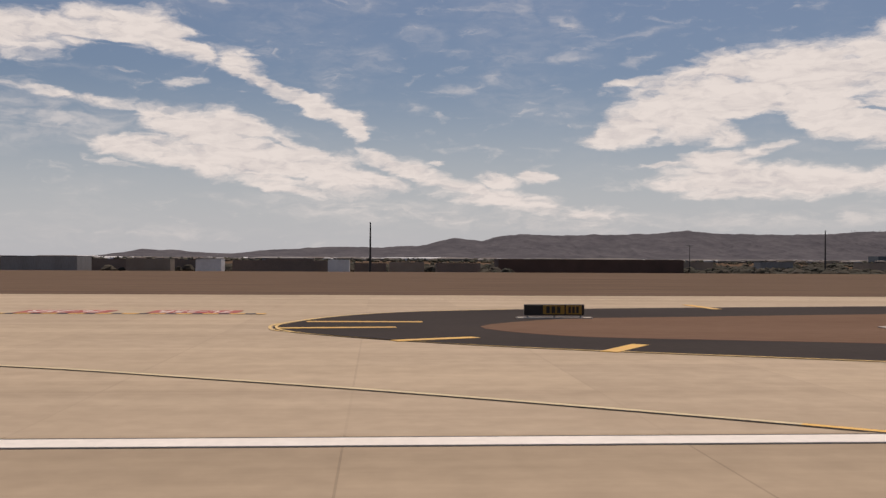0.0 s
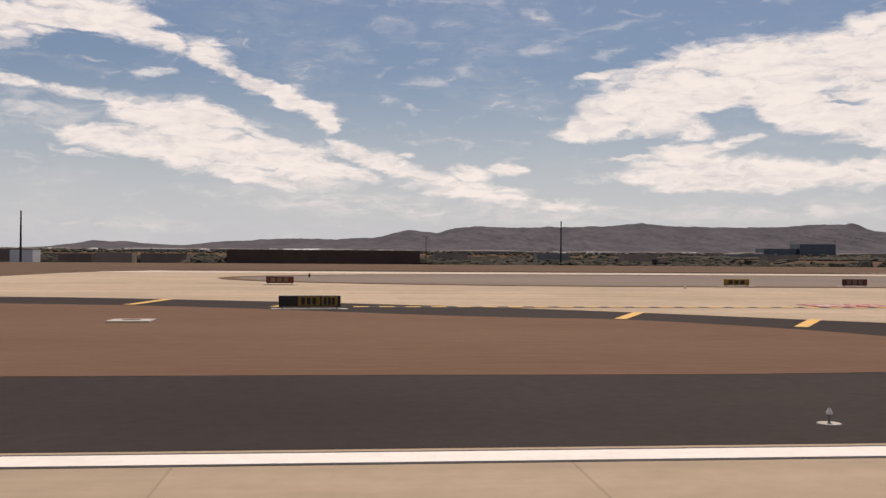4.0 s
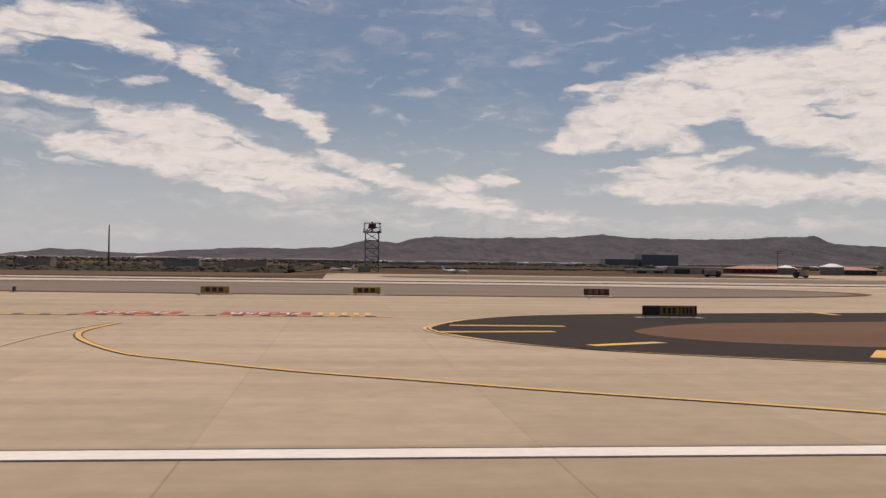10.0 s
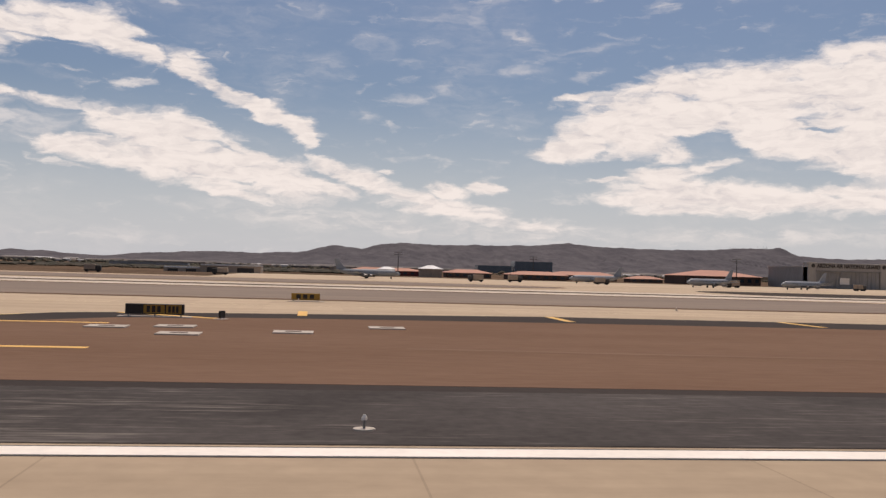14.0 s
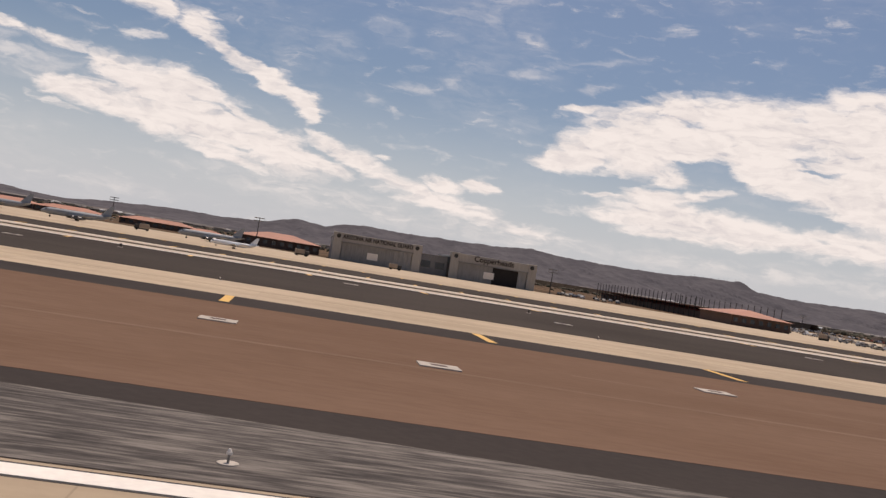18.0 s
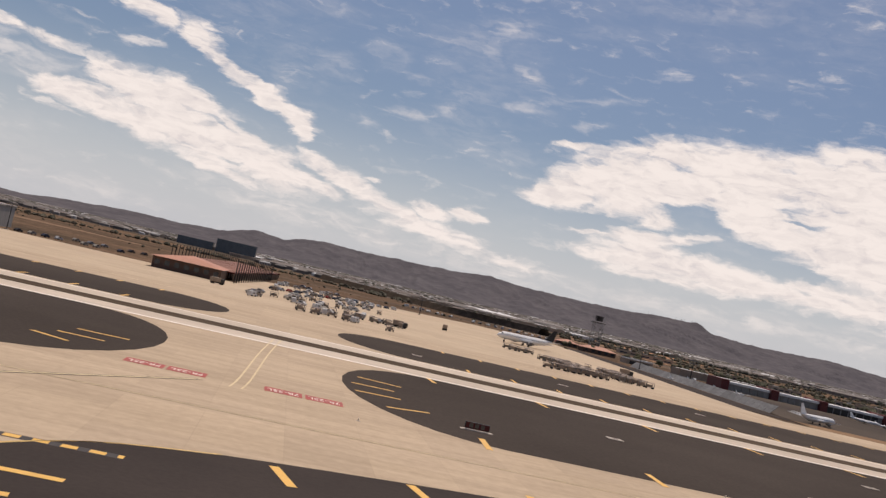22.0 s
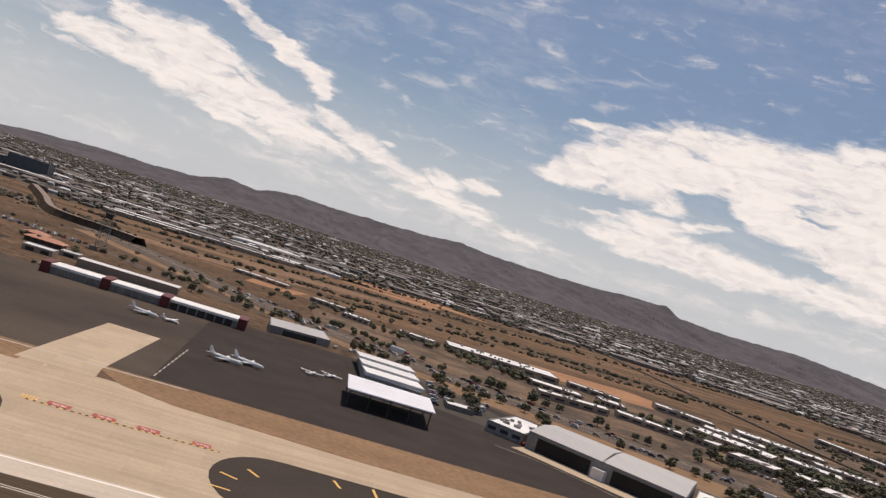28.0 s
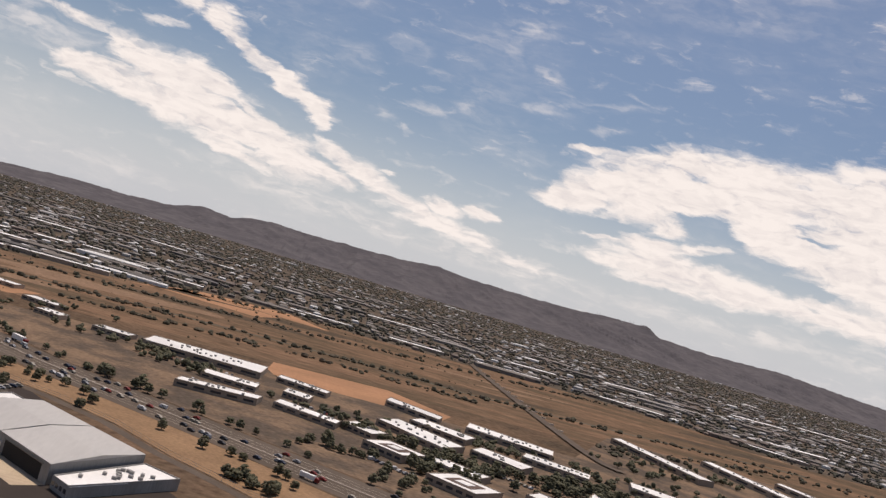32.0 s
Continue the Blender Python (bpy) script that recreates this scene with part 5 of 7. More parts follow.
def clump(bm, x, y, z, r, h, rng, seg=6):
    """A ragged low-cost bush: a bent ring cage with a cap."""
    rings = []
    for lev, rad in ((0.0, 0.75), (0.45, 1.0), (0.85, 0.62)):
        rings.append([bm.verts.new((x + r * rad * rng.uniform(0.7, 1.2) * math.cos(k * math.tau / seg), y + r * rad * rng.uniform(0.7, 1.2) * math.sin(k * math.tau / seg), z + h * lev * rng.uniform(0.85, 1.1))) for k in range(seg)])
    top = bm.verts.new((x + r * rng.uniform(-0.2, 0.2), y + r * rng.uniform(-0.2, 0.2), z + h))
    for a, b in zip(rings, rings[1:]):
        for k in range(seg):
            bm.faces.new((a[k], a[(k + 1) % seg], b[(k + 1) % seg], b[k]))
    for k in range(seg):
        bm.faces.new((rings[-1][k], rings[-1][(k + 1) % seg], top))


def scatter_trees():
    rng = random.Random(9)
    bm = bmesh.new()
    for _ in range(34000):
        y = 1200 + 5900 * rng.random() ** 1.6
        x = rng.uniform(-1.0, 1.0) * (1500 + y * 0.62) + 900 + 0.18 * y
        if y < city_edge(x) - 8:
            continue
        if 500 < x < 1150 and y < 1790:
            continue
        clump(bm, x, y, -0.2, rng.uniform(2.0, 5.5) * (1.0 if y < 3000 else 1.6), rng.uniform(3.0, 6.5), rng, 5)
    tagged(part("suburb_trees", bm, M_FARTREE), "far street trees of the suburb, haze put into their colour", "trees", kind="stuff")
    bm = bmesh.new()
    for _ in range(1900):
        y = rng.uniform(560, 1700)
        x = rng.uniform(-900, 2700)
        if y < 600 + max(0, x - 1350) * 1.0 and x > 1280:
            continue
        if 600 < x < 1280 and y < 700:
            continue
        big = rng.random() < 0.18
        r = rng.uniform(1.5, 3.2) if big and x > 1250 else rng.uniform(0.6, 1.5)
        clump(bm, x, y, ground_z(x, y) - 0.15, r, r * rng.uniform(0.9, 1.4), rng, 6)
    tagged(part("desert_scrub", bm, M_SCRUB), "scattered desert bushes and small mesquite trees", "bushes", kind="stuff")
    bm = bmesh.new()
    for _ in range(7500):
        x = rng.uniform(-900, 660)
        y = rng.uniform(395, 950)
        r = rng.uniform(1.8, 5.0)
        if x > 400 and y < 580 or -345 < x < 210 and y < 668 and not (58 < x < 78 and y > 560):
            continue
        z = ground_z(x, y)
        clump(bm, x, y, z - 0.15, r * 1.2, rng.uniform(0.55, 1.0) * (5.8 if z < -3 else 2.0), rng, 7)
    tagged(part("brush_belt", bm, M_BELT), "dense dark brush along the river bank", "bushes", kind="stuff")
    bm = bmesh.new()
    for line, n, wide in (([(1180, 985), (1400, 1000), (1560, 1030), (1800, 1075), (2000, 1080), (2400, 1220)], 300, 7), ([(1500, 930), (1700, 985), (1900, 1010)], 130, 6), ([(1250, 1120), (1500, 1180), (1800, 1300), (2200, 1500)], 260, 9),
                          ([(1500, 1390), (1900, 1590), (2600, 2040), (3400, 2500)], 260, 10), ([(700, 1100), (1000, 1080), (1300, 1000)], 260, 12), ([(-300, 1180), (300, 1140), (800, 1090)], 300, 14), ([(2010, 900), (2300, 1120), (2900, 1330)], 200, 12)):
        pts = curve_points(line, 12)
        for _ in range(n):
            u = rng.uniform(0, len(pts) - 1.01)
            x, y = between(pts[int(u)], pts[int(u) + 1], u - int(u))
            r = rng.uniform(1.2, 3.8)
            clump(bm, x + rng.gauss(0, wide * 0.4), y + rng.gauss(0, wide), -0.15, r, r * rng.uniform(0.8, 1.3), rng, 6)
    tagged(part("channel_brush", bm, M_SCRUB), "lines of brush along the dry channels", "bushes", kind="stuff")


scatter_houses()
scatter_trees()

# ---- roads ----
HIGHWAY = curve_points([(1120, 1130), (1300, 905), (1450, 703), (1494, 657), (1545, 610), (1590, 577), (1628, 553), (1684, 517), (1734, 484), (1800, 440), (1900, 372)], 8)
road = structure("highway", ribbon(HIGHWAY, 43, 0.03), M_ROAD, "wide grey-brown multi-lane highway busy with traffic", "road")
part("median_barrier", ribbon(HIGHWAY, 0.8, 0.5), M_PAD, road, "pale concrete median barrier")
for off in (-14, -9, -4, 4, 9, 14):
    part("lane_line", ribbon([(x + off * 0.72, y + off * 0.70) for x, y in HIGHWAY], 0.22, 0.05), M_PAD, road, "pale lane line")
FENCE = [(1290, 850), (1400, 715), (1470, 625), (1520, 572), (1565, 526), (1601, 507), (1632, 484), (1661, 451), (1681, 434), (1720, 398), (1810, 330)]
structure("highway_verge", prism(FENCE + [(1860, 372), (1800, 410), (1734, 455), (1684, 490), (1642, 518), (1609, 539), (1570, 560), (1545, 576), (1494, 626), (1420, 730), (1310, 880)], -0.2, 0.02), M_VERGE, "dry tan verge beside the highway", "verge")
structure("frontage_road", ribbon([(x - 3.6, y - 3.6) for x, y in FENCE], 6, 0.035), M_ROAD, "narrow grey frontage road behind the hangars", "road")
bridge = structure("river_bridge", ribbon(curve_points([(1985, 780), (1972, 855), (1980, 1250), (2000, 1650), (2060, 2300), (2160, 3400)], 6), 11, 1.2), M_ROAD, "long road bridge over the dry river bed", "bridge")
bm = bmesh.new()
for y in range(960, 1600, 40):
    box(bm, 1969 + (y - 850) * 0.026, 1981 + (y - 850) * 0.026, y - 1, y + 1, -0.2, 1.1)
part("pier", bm, M_PAD, bridge, "concrete bridge piers")
structure("arterial_road", ribbon(curve_points([(1480, 1290), (1540, 1600), (1600, 2100), (1680, 3000)], 6), 9, 0.04), M_ROAD, "straight road through the suburb", "road")
structure("business_park_ground", prism([(1494, 694), (1578, 612), (1628, 582), (1688, 543), (1733, 513), (1771, 490), (1900, 402), (2300, 800), (2240, 1010), (2050, 1020), (1950, 800), (1840, 800), (1700, 790), (1690, 830), (1590, 815), (1490, 780)], -0.2, 0.02), M_PARK, "grey car parks between low business buildings", "car park")
structure("hangar_car_park", prism([(1541, 455), (1575, 440), (1590, 470), (1560, 545), (1545, 545)], -0.2, 0.03), M_LOT, "small asphalt car park behind the hangars", "car park")
structure("hangar_forecourt", prism([(1573, 408), (1622, 354), (1632, 364), (1582, 418)], -0.2, 0.03), M_APRON, "pale concrete forecourt along the hangar doors", "apron")
structure("apron_edge_strip", prism([(1274, 340), (1282, 500), (1288, 640), (1302, 640), (1299, 505), (1290, 352), (1293, 326)], -0.2, 0.02), M_ASPHALT, "dark asphalt strip between apron and ramp", "pavement")


# ---- buildings ----
def grow(poly, d):
    cx, cy = sum(p[0] for p in poly) / len(poly), sum(p[1] for p in poly) / len(poly)
    return [(x + d * (1 if x > cx else -1), y + d * (1 if y > cy else -1)) for x, y in poly]


def wall_panel(a, b, u0, u1, z0, z1, proud=0.06, thick=0.12):
    """A flat panel that stands a little proud of the wall from a to b."""
    d = (Vector(b) - Vector(a)).normalized()
    n = Vector((d.y, -d.x))
    p, q = Vector(between(a, b, u0)), Vector(between(a, b, u1))
    return prism([tuple(p + n * proud), tuple(q + n * proud), tuple(q - n * thick), tuple(p - n * thick)], z0, z1)


def low_building(name, poly, h, label, category, wall=None, roof=None, parapet=0.5, units=0, doors=0, windows=0, group="", base=-0.3):
    """A flat-roofed building: walls, roof sheet inside a parapet, rooftop units, doors and windows on the side that faces the runway."""
    e = thing(name, (0, 0, 0), label, category, group)
    part("wall", prism(poly, base, h), wall or M_TAN, e)
    part("roof", prism(grow(poly, -0.35), h - 0.2, h + 0.06), roof or M_WROOF, e)
    ring = bmesh.new()
    n = len(poly)
    for i in range(n):
        a, b = poly[i], poly[(i + 1) % n]
        d = (Vector(b) - Vector(a)).normalized()
        m = Vector((-d.y, d.x)) * 0.3
        prism([a, b, (b[0] + m.x, b[1] + m.y), (a[0] + m.x, a[1] + m.y)], h - 0.1, h + parapet, ring)
    part("parapet", ring, roof if name == "white_roofed_shed" else wall or M_TAN, e)
    rng = random.Random(len(label) * 7 + int(poly[0][0]))
    unit = None
    for k in range(units):
        u, v = rng.uniform(0.12, 0.88), rng.uniform(0.2, 0.8)
        c = between(between(poly[0], poly[1], u), between(poly[3], poly[2], u), v)
        if unit is None:
            unit = part("rooftop_unit", soft_box(-0.9, 0.9, -0.7, 0.7, 0, 1.1, 0.1), M_GREYWALL, e, at=(c[0], c[1], h + 0.05))
        else:
            again(unit, e, (c[0], c[1], h + 0.05), rng.choice((0, 90)))
    for k in range(doors):
        u = (k + 0.5) / doors
        part("door", wall_panel(poly[0], poly[1], u - 0.28 / doors, u + 0.28 / doors, 0.0, h * 0.72), M_DARK, e)
    for k in range(windows):
        u = (k + 0.5) / windows
        part("window", wall_panel(poly[0], poly[1], u - 0.32 / windows, u + 0.32 / windows, h * 0.35, h * 0.7), M_GLASS, e)
    return e


def rect(x0, x1, y0, y1):
    return [(x0, y0), (x1, y0), (x1, y1), (x0, y1)]


def hip_building(name, x0, x1, y0, y1, h, rise, label, wall=None, posts=0):
    e = thing(name, (0, 0, 0), label, "building", "terracotta-roofed base buildings")
    part("wall", prism(rect(x0, x1, y0, y1), -0.3, h), wall or M_BROWN, e)
    bm = bmesh.new()
    o = 1.2
    w, d = x1 - x0, y1 - y0
    k = min(w, d) / 2
    if w >= d:
        r0, r1 = (x0 + k * 0.9, (y0 + y1) / 2), (x1 - k * 0.9, (y0 + y1) / 2)
    else:
        r0, r1 = ((x0 + x1) / 2, y0 + k * 0.9), ((x0 + x1) / 2, y1 - k * 0.9)
    v = [bm.verts.new(c) for c in ((x0 - o, y0 - o, h), (x1 + o, y0 - o, h), (x1 + o, y1 + o, h), (x0 - o, y1 + o, h), (*r0, h + rise), (*r1, h + rise))]
    faces = ((0, 1, 5, 4), (1, 2, 5), (2, 3, 4, 5), (3, 0, 4)) if w >= d else ((0, 1, 4), (1, 2, 5, 4), (2, 3, 5), (3, 0, 4, 5))
    for f in faces:
        bm.faces.new([v[i] for i in f])
    bm.faces.new([v[i] for i in (3, 2, 1, 0)])
    part("roof", bm, M_TERRA, e, "faded terracotta metal roof")
    n = max(3, int(w / 4))
    for i in range(n):
        u = (i + 0.5) / n
        part("window", wall_panel((x0, y0), (x1, y0), u - 0.25 / n, u + 0.25 / n, h * 0.35, h * 0.75), M_GLASS, e)
    return e


def guard_hangar(x0, x1, y0, depth, h, words, label, open_from, open_to):
    e = thing("aircraft_hangar", (0, 0, 0), label, "hangar", "guard hangars")
    part("wall", prism(rect(x0, x1, y0 + 0.6, y0 + depth), -0.3, h - 1.6), M_GREYWALL, e)
    part("roof", prism(rect(x0 - 0.4, x1 + 0.4, y0 + 0.4, y0 + depth + 0.4), h - 1.6, h - 1.0), M_GROOF, e)
    for a, b in ((x0, x0 + 4.2), (x1 - 4.2, x1)):
        part("corner_tower", soft_box(a, b, y0 - 0.6, y0 + 5, -0.3, h + 0.9, 0.1), M_HANGAR, e)
    part("fascia", soft_box(x0 + 4.2, x1 - 4.2, y0 - 0.5, y0 + 1.5, h - 3.2, h + 0.7, 0.1), M_HANGAR, e, "pale fascia over the doors")
    part("canopy_edge", soft_box(x0 + 3.8, x1 - 3.8, y0 - 0.9, y0 - 0.4, h - 3.6, h - 3.1, 0.05), M_STEEL, e, "grey edge strip")
    n = 8
    for i in range(n):
        u0, u1 = x0 + 4.4 + (x1 - x0 - 8.8) * i / n, x0 + 4.4 + (x1 - x0 - 8.8) * (i + 1) / n
        if open_from <= i < open_to:
            # no opening here: a dark sheet paints the shade of the bay
            part("open_bay", boxes((u0, u1, y0 + 0.5, y0 + 0.62, 0, h - 3.4)), M_SHADE, e, "near-black panel painted as the shade of an open doorway")
        else:
            part("door_leaf", soft_box(u0 + 0.05, u1 - 0.05, y0 + (0.1 if i % 2 else 0.3), y0 + (0.3 if i % 2 else 0.5), 0, h - 3.4, 0.03), M_GREYWALL, e)
            rib = part("door_rib", boxes((-0.06, 0.06, -0.1, 0.02, 0.2, h - 3.8)), M_STEEL, e, at=((u0 + u1) / 2, y0 + 0.1, 0))
    part("banner", soft_box(x0 + (x1 - x0) * 0.40, x0 + (x1 - x0) * 0.52, y0 - 0.05, y0 + 0.04, 2.2, 5.4, 0.02), M_WHITE, e, "white square banner on the doors")
    for cx in (x0 + 2.4, x1 - 2.4):
        bm = bmesh.new()
        tube(bm, (cx, y0 - 0.75, h - 0.8), (cx, y0 - 0.5, h - 0.8), 1.0, 1.0, 14)
        part("round_emblem", bm, M_DARK, e, "round dark emblem on the corner")
    o = new("sign_lettering", letters(words, 2.7 if len(words) > 14 else 3.6, M_BLACK, depth=0.08, bold=0.07))
    o.parent = e
    o.matrix_basis = pose((x0 + x1) / 2 * S, (y0 - 0.62) * S, (h - 0.9) * S, 90, 0, 0) @ Matrix.Diagonal((0.8 if len(words) > 14 else 1.0, 1, 1, 1))
    return e


guard_hangar(873, 915, 466, 44, 12.0, "ARIZONA AIR NATIONAL GUARD", "large grey-tan military hangar with closed ribbed doors and roof lettering", 99, 99)
guard_hangar(929, 971, 466, 44, 11.6, "Copperheads", "large grey-tan military hangar with a dark open bay and roof lettering", 4, 7)
low_building("office_block", rect(915.2, 928.8, 474, 500), 9.0, "plain grey link building between two hangars", "building", M_GREYWALL, M_GROOF, windows=2)
hip_building("base_building", 826, 868, 508, 540, 4.6, 3.2, "long brown base building under a terracotta hip roof")
hip_building("base_building", 700, 724, 520, 534, 2.6, 1.8, "low base building under a terracotta hip roof")
hip_building("base_building", 730, 760, 500, 516, 2.6, 1.8, "low base building under a terracotta hip roof")
hip_building("base_building", 762, 800, 545, 562, 3.0, 2.0, "low base building under a terracotta hip roof")
hip_building("base_building", 650, 690, 540, 556, 2.6, 1.6, "low base building under a terracotta hip roof", M_BRICKRED)
hip_building("base_building", 800, 818, 520, 532, 2.0, 1.6, "small base building under a terracotta hip roof")
hip_building("base_building", 1051, 1079, 420, 456, 4.8, 2.8, "brown base building under a terracotta hip roof beside the apron")
tb = thing("long_shelter", (0, 0, 0), "very long open shelter with a striped terracotta roof and steel masts", "building")
mast = None
for k in range(28):
    y = 461 + k * 8.6
    dx = (y - 440) * 0.075
    if mast is None:
        bm = bmesh.new()
        tube(bm, (0, 0, 0), (0, 0, 10.6), 0.30, 0.18, 6)
        mast = part("mast", bm, M_DARK, tb, "tall dark steel mast", at=(1051.5 + dx, y, 0))
        column = part("column", boxes((-0.3, 0.3, -0.5, 0.5, 0, 3.9)), M_UMBER, tb, "light brown column", at=(1080.2 + dx, y, 0))
    else:
        again(mast, tb, (1051.5 + dx, y, 0))
        if k < 21:
            again(mast, tb, (1081.6 + dx, y - 30, 0))
        again(column, tb, (1080.2 + dx, y, 0))
    again(column, tb, (1080.2 + dx, y + 4.3, 0))
    bm = bmesh.new()
    q = [bm.verts.new(c) for c in ((1052 + dx, y - 4.2, 5.6), (1052 + dx, y + 4.0, 5.6), (1081 + dx, y + 4.0, 3.9), (1081 + dx, y - 4.2, 3.9))]
    q2 = [bm.verts.new(p.co - Vector((0, 0, 0.35))) for p in q]
    bm.faces.new(q)
    bm.faces.new(q2[::-1])
    for i in range(4):
        bm.faces.new((q[i], q[(i + 1) % 4], q2[(i + 1) % 4], q2[i]))
    part("roof_bay", bm, M_RUST, tb)
    part("roof_seam", boxes((1052 + dx, 1081 + dx, y - 4.5, y - 4.25, 3.5, 4.05)), M_BRICKRED, tb, "dark red seam between roof bays")
    part("back_wall", boxes((1056 + dx, 1074 + dx, y - 4.1, y + 4.1, -0.2, 3.6)), M_BROWN, tb)


hip_building("base_building", 1307, 1330, 648, 661, 3.0, 2.0, "small building under a bright terracotta roof beside the ramp")
hip_building("base_building", 1299, 1312, 678, 690, 2.8, 1.8, "small building under a bright terracotta roof beside the ramp")
low_building("white_roofed_shed", rect(1320, 1337, 597, 610), 3.0, "small tan shed with a white roof beside the ramp", "shed", M_TAN, M_WROOF, doors=2)
low_building("white_roofed_shed", rect(1335, 1346, 622, 633), 2.6, "small tan shed with a white roof beside the ramp", "shed", M_TAN, M_WROOF, doors=1)
structure("perimeter_road", ribbon(curve_points([(1100, 800), (1195, 766), (1250, 758), (1330, 738), (1380, 690), (1440, 640)], 6), 14, 0.035), M_ROAD, "grey perimeter road and parking behind the apron", "road")
levee = structure("river_levee", ribbon(curve_points([(1150, 1260), (1203, 1100), (1246, 956), (1275, 915), (1306, 905), (1340, 880)], 6), 7, 6.0), M_UMBER, "dark raised embankment road beside the river", "embankment")
for side in (-1, 1):
    bm = bmesh.new()
    rim = curve_points([(1150, 1260), (1203, 1100), (1246, 956), (1275, 915), (1306, 905), (1340, 880)], 6)
    top = [bm.verts.new((x + side * 3.4, y + side * 1.2, 6.0)) for x, y in rim]
    foot = [bm.verts.new((x + side * 7.0, y + side * 2.4, -0.2)) for x, y in rim]
    for i in range(len(rim) - 1):
        bm.faces.new((top[i], top[i + 1], foot[i + 1], foot[i]))
    part("bank", bm, M_DARKSOIL, levee, "dark earth bank")


def round_house(x, y, r, h, label):
    e = thing("round_pavilion", (x, y, 0), label, "building", "round pavilions")
    bm = bmesh.new()
    tube(bm, (0, 0, -0.2), (0, 0, h), r, r, 16)
    part("wall", bm, M_TAN, e)
    bm = bmesh.new()
    tube(bm, (0, 0, h), (0, 0, h + r * 0.3), r * 1.12, r * 0.25, 16)
    part("roof", bm, M_WROOF, e, "white shallow cone roof")
    return e


round_house(690, 505, 6.0, 4.2, "round tan tank-like building with a white roof")
round_house(668, 512, 4.5, 3.4, "round tan tank-like building with a white roof")

low_building("blue_office_tower", rect(974, 1042, 1743, 1785), 21.5, "dark blue-glazed office block on the plain", "building", M_BLUEGLASS, M_GROOF, parapet=0.8)
low_building("blue_office_wing", rect(908, 969, 1748, 1785), 13.0, "low dark blue-glazed wing of an office block", "building", M_BLUEGLASS, M_GROOF, parapet=0.5)
low_building("white_roofed_shed", rect(581.6, 608, 450, 470), 3.0, "tan service shed with a bright white roof", "shed", M_TAN, M_WROOF, doors=2)
low_building("white_roofed_shed", rect(565.5, 581.4, 452, 466), 1.6, "low tan lean-to shed with a bright white roof", "shed", M_TAN, M_WROOF, doors=2)
low_building("long_brown_wall_shed", rect(79, 201, 640, 664), 4.2, "very long dark brown shed at the airfield's edge", "shed", M_BROWN, M_BROWN, parapet=0.2, base=-6.2)
low_building("grey_shed", rect(-220, -176, 600, 630), 4.2, "long grey industrial shed at the airfield's edge", "shed", M_GREYWALL, M_GROOF, base=-6.2)
for x0, x1, y, h, w in ((-100, -86, 560, 3.0, M_WROOF), (-84, -28, 590, 2.2, M_UMBER), (-27, -15, 560, 2.8, M_WROOF), (-13, 6, 600, 0.8, M_UMBER), (8, 29, 600, 1.6, M_TAN), (36, 62, 590, 1.2, M_UMBER), (-330, -110, 680, 2.4, M_UMBER), (-160, -132, 650, 2.8, M_TAN), (-70, -40, 640, 3.4, M_UMBER), (-330, -290, 640, 5.0, M_GREYWALL), (-280, -245, 600, 3.4, M_TAN), (215, 238, 690, 2.4, M_TAN), (300, 326, 760, 2.6, M_GREYWALL), (352, 380, 700, 2.4, M_TAN), (470, 530, 800, 3.0, M_GREYWALL), (640, 668, 620, 3.2, M_TAN), (420, 440, 610, 2.2, M_TAN)):
    low_building("service_building", rect(x0, x1, y, y + 14), h, "small low service building beyond the airfield", "building", w, M_WROOF, group="service buildings", base=ground_z(x0, y) - 0.3)

# the row of hangars with dark red end blocks
row = thing("row_hangar", (0, 0, 0), "long grey hangar row with white roof and dark red blocks", "hangar")
part("wall", prism(rect(1350, 1452, 525, 541), -0.3, 4.4), M_GREYWALL, row)
part("roof", prism(rect(1349.5, 1452.5, 524.4, 541.5), 4.4, 4.8), M_WROOF, row, "bright white metal roof")
part("fascia", prism(rect(1350, 1452, 524.2, 525), 3.5, 4.4), M_WROOF, row, "white fascia")
for x in (1349, 1379, 1409, 1449):
    part("red_block", soft_box(x, x + 4.6, 522.6, 542, -0.3, 5.6, 0.1), M_BRICKRED, row, "dark red end block")
for k in range(20):
    x = 1355 + k * 4.7
    if any(abs(x - q - 2) < 4.5 for q in (1349, 1379, 1409, 1449)):
        continue
    part("door", soft_box(x - 1.9, x + 1.9, 524.6, 525.05, 0, 3.4, 0.03), M_DARK if x > 1412 else M_STEEL, row)
row2 = low_building("rear_hangar", rect(1352, 1410, 590, 604), 4.4, "long white-roofed hangar behind the row", "hangar", M_TAN, M_WROOF, parapet=0.1)
low_building("grey_hangar", [(1465, 550), (1499, 560), (1496, 596), (1464, 588)], 4.0, "plain grey metal hangar beside the ramp", "hangar", M_GREYWALL, M_GROOF, parapet=0.1, doors=1)

# open shade hangar and the three-bay hangar behind it
shade = thing("shade_hangar", (0, 0, 0), "open aircraft shade with a white sheet roof on steel columns", "hangar")
bm = bmesh.new()
v = [bm.verts.new(c) for c in ((1500, 391.5, 7.0), (1535.4, 390.2, 7.2), (1538.2, 427.5, 7.0), (1502.2, 430, 7.0), (1517, 410, 8.0), (1520, 411, 8.0))]
lo = [bm.verts.new(q.co - Vector((0, 0, 0.5))) for q in v]
for a in ((0, 1, 5, 4), (1, 2, 5), (2, 3, 4, 5), (3, 0, 4)):
    bm.faces.new([v[i] for i in a])
    bm.faces.new([lo[i] for i in a[::-1]])
for i in range(4):
    bm.faces.new((v[i], v[(i + 1) % 4], lo[(i + 1) % 4], lo[i]))
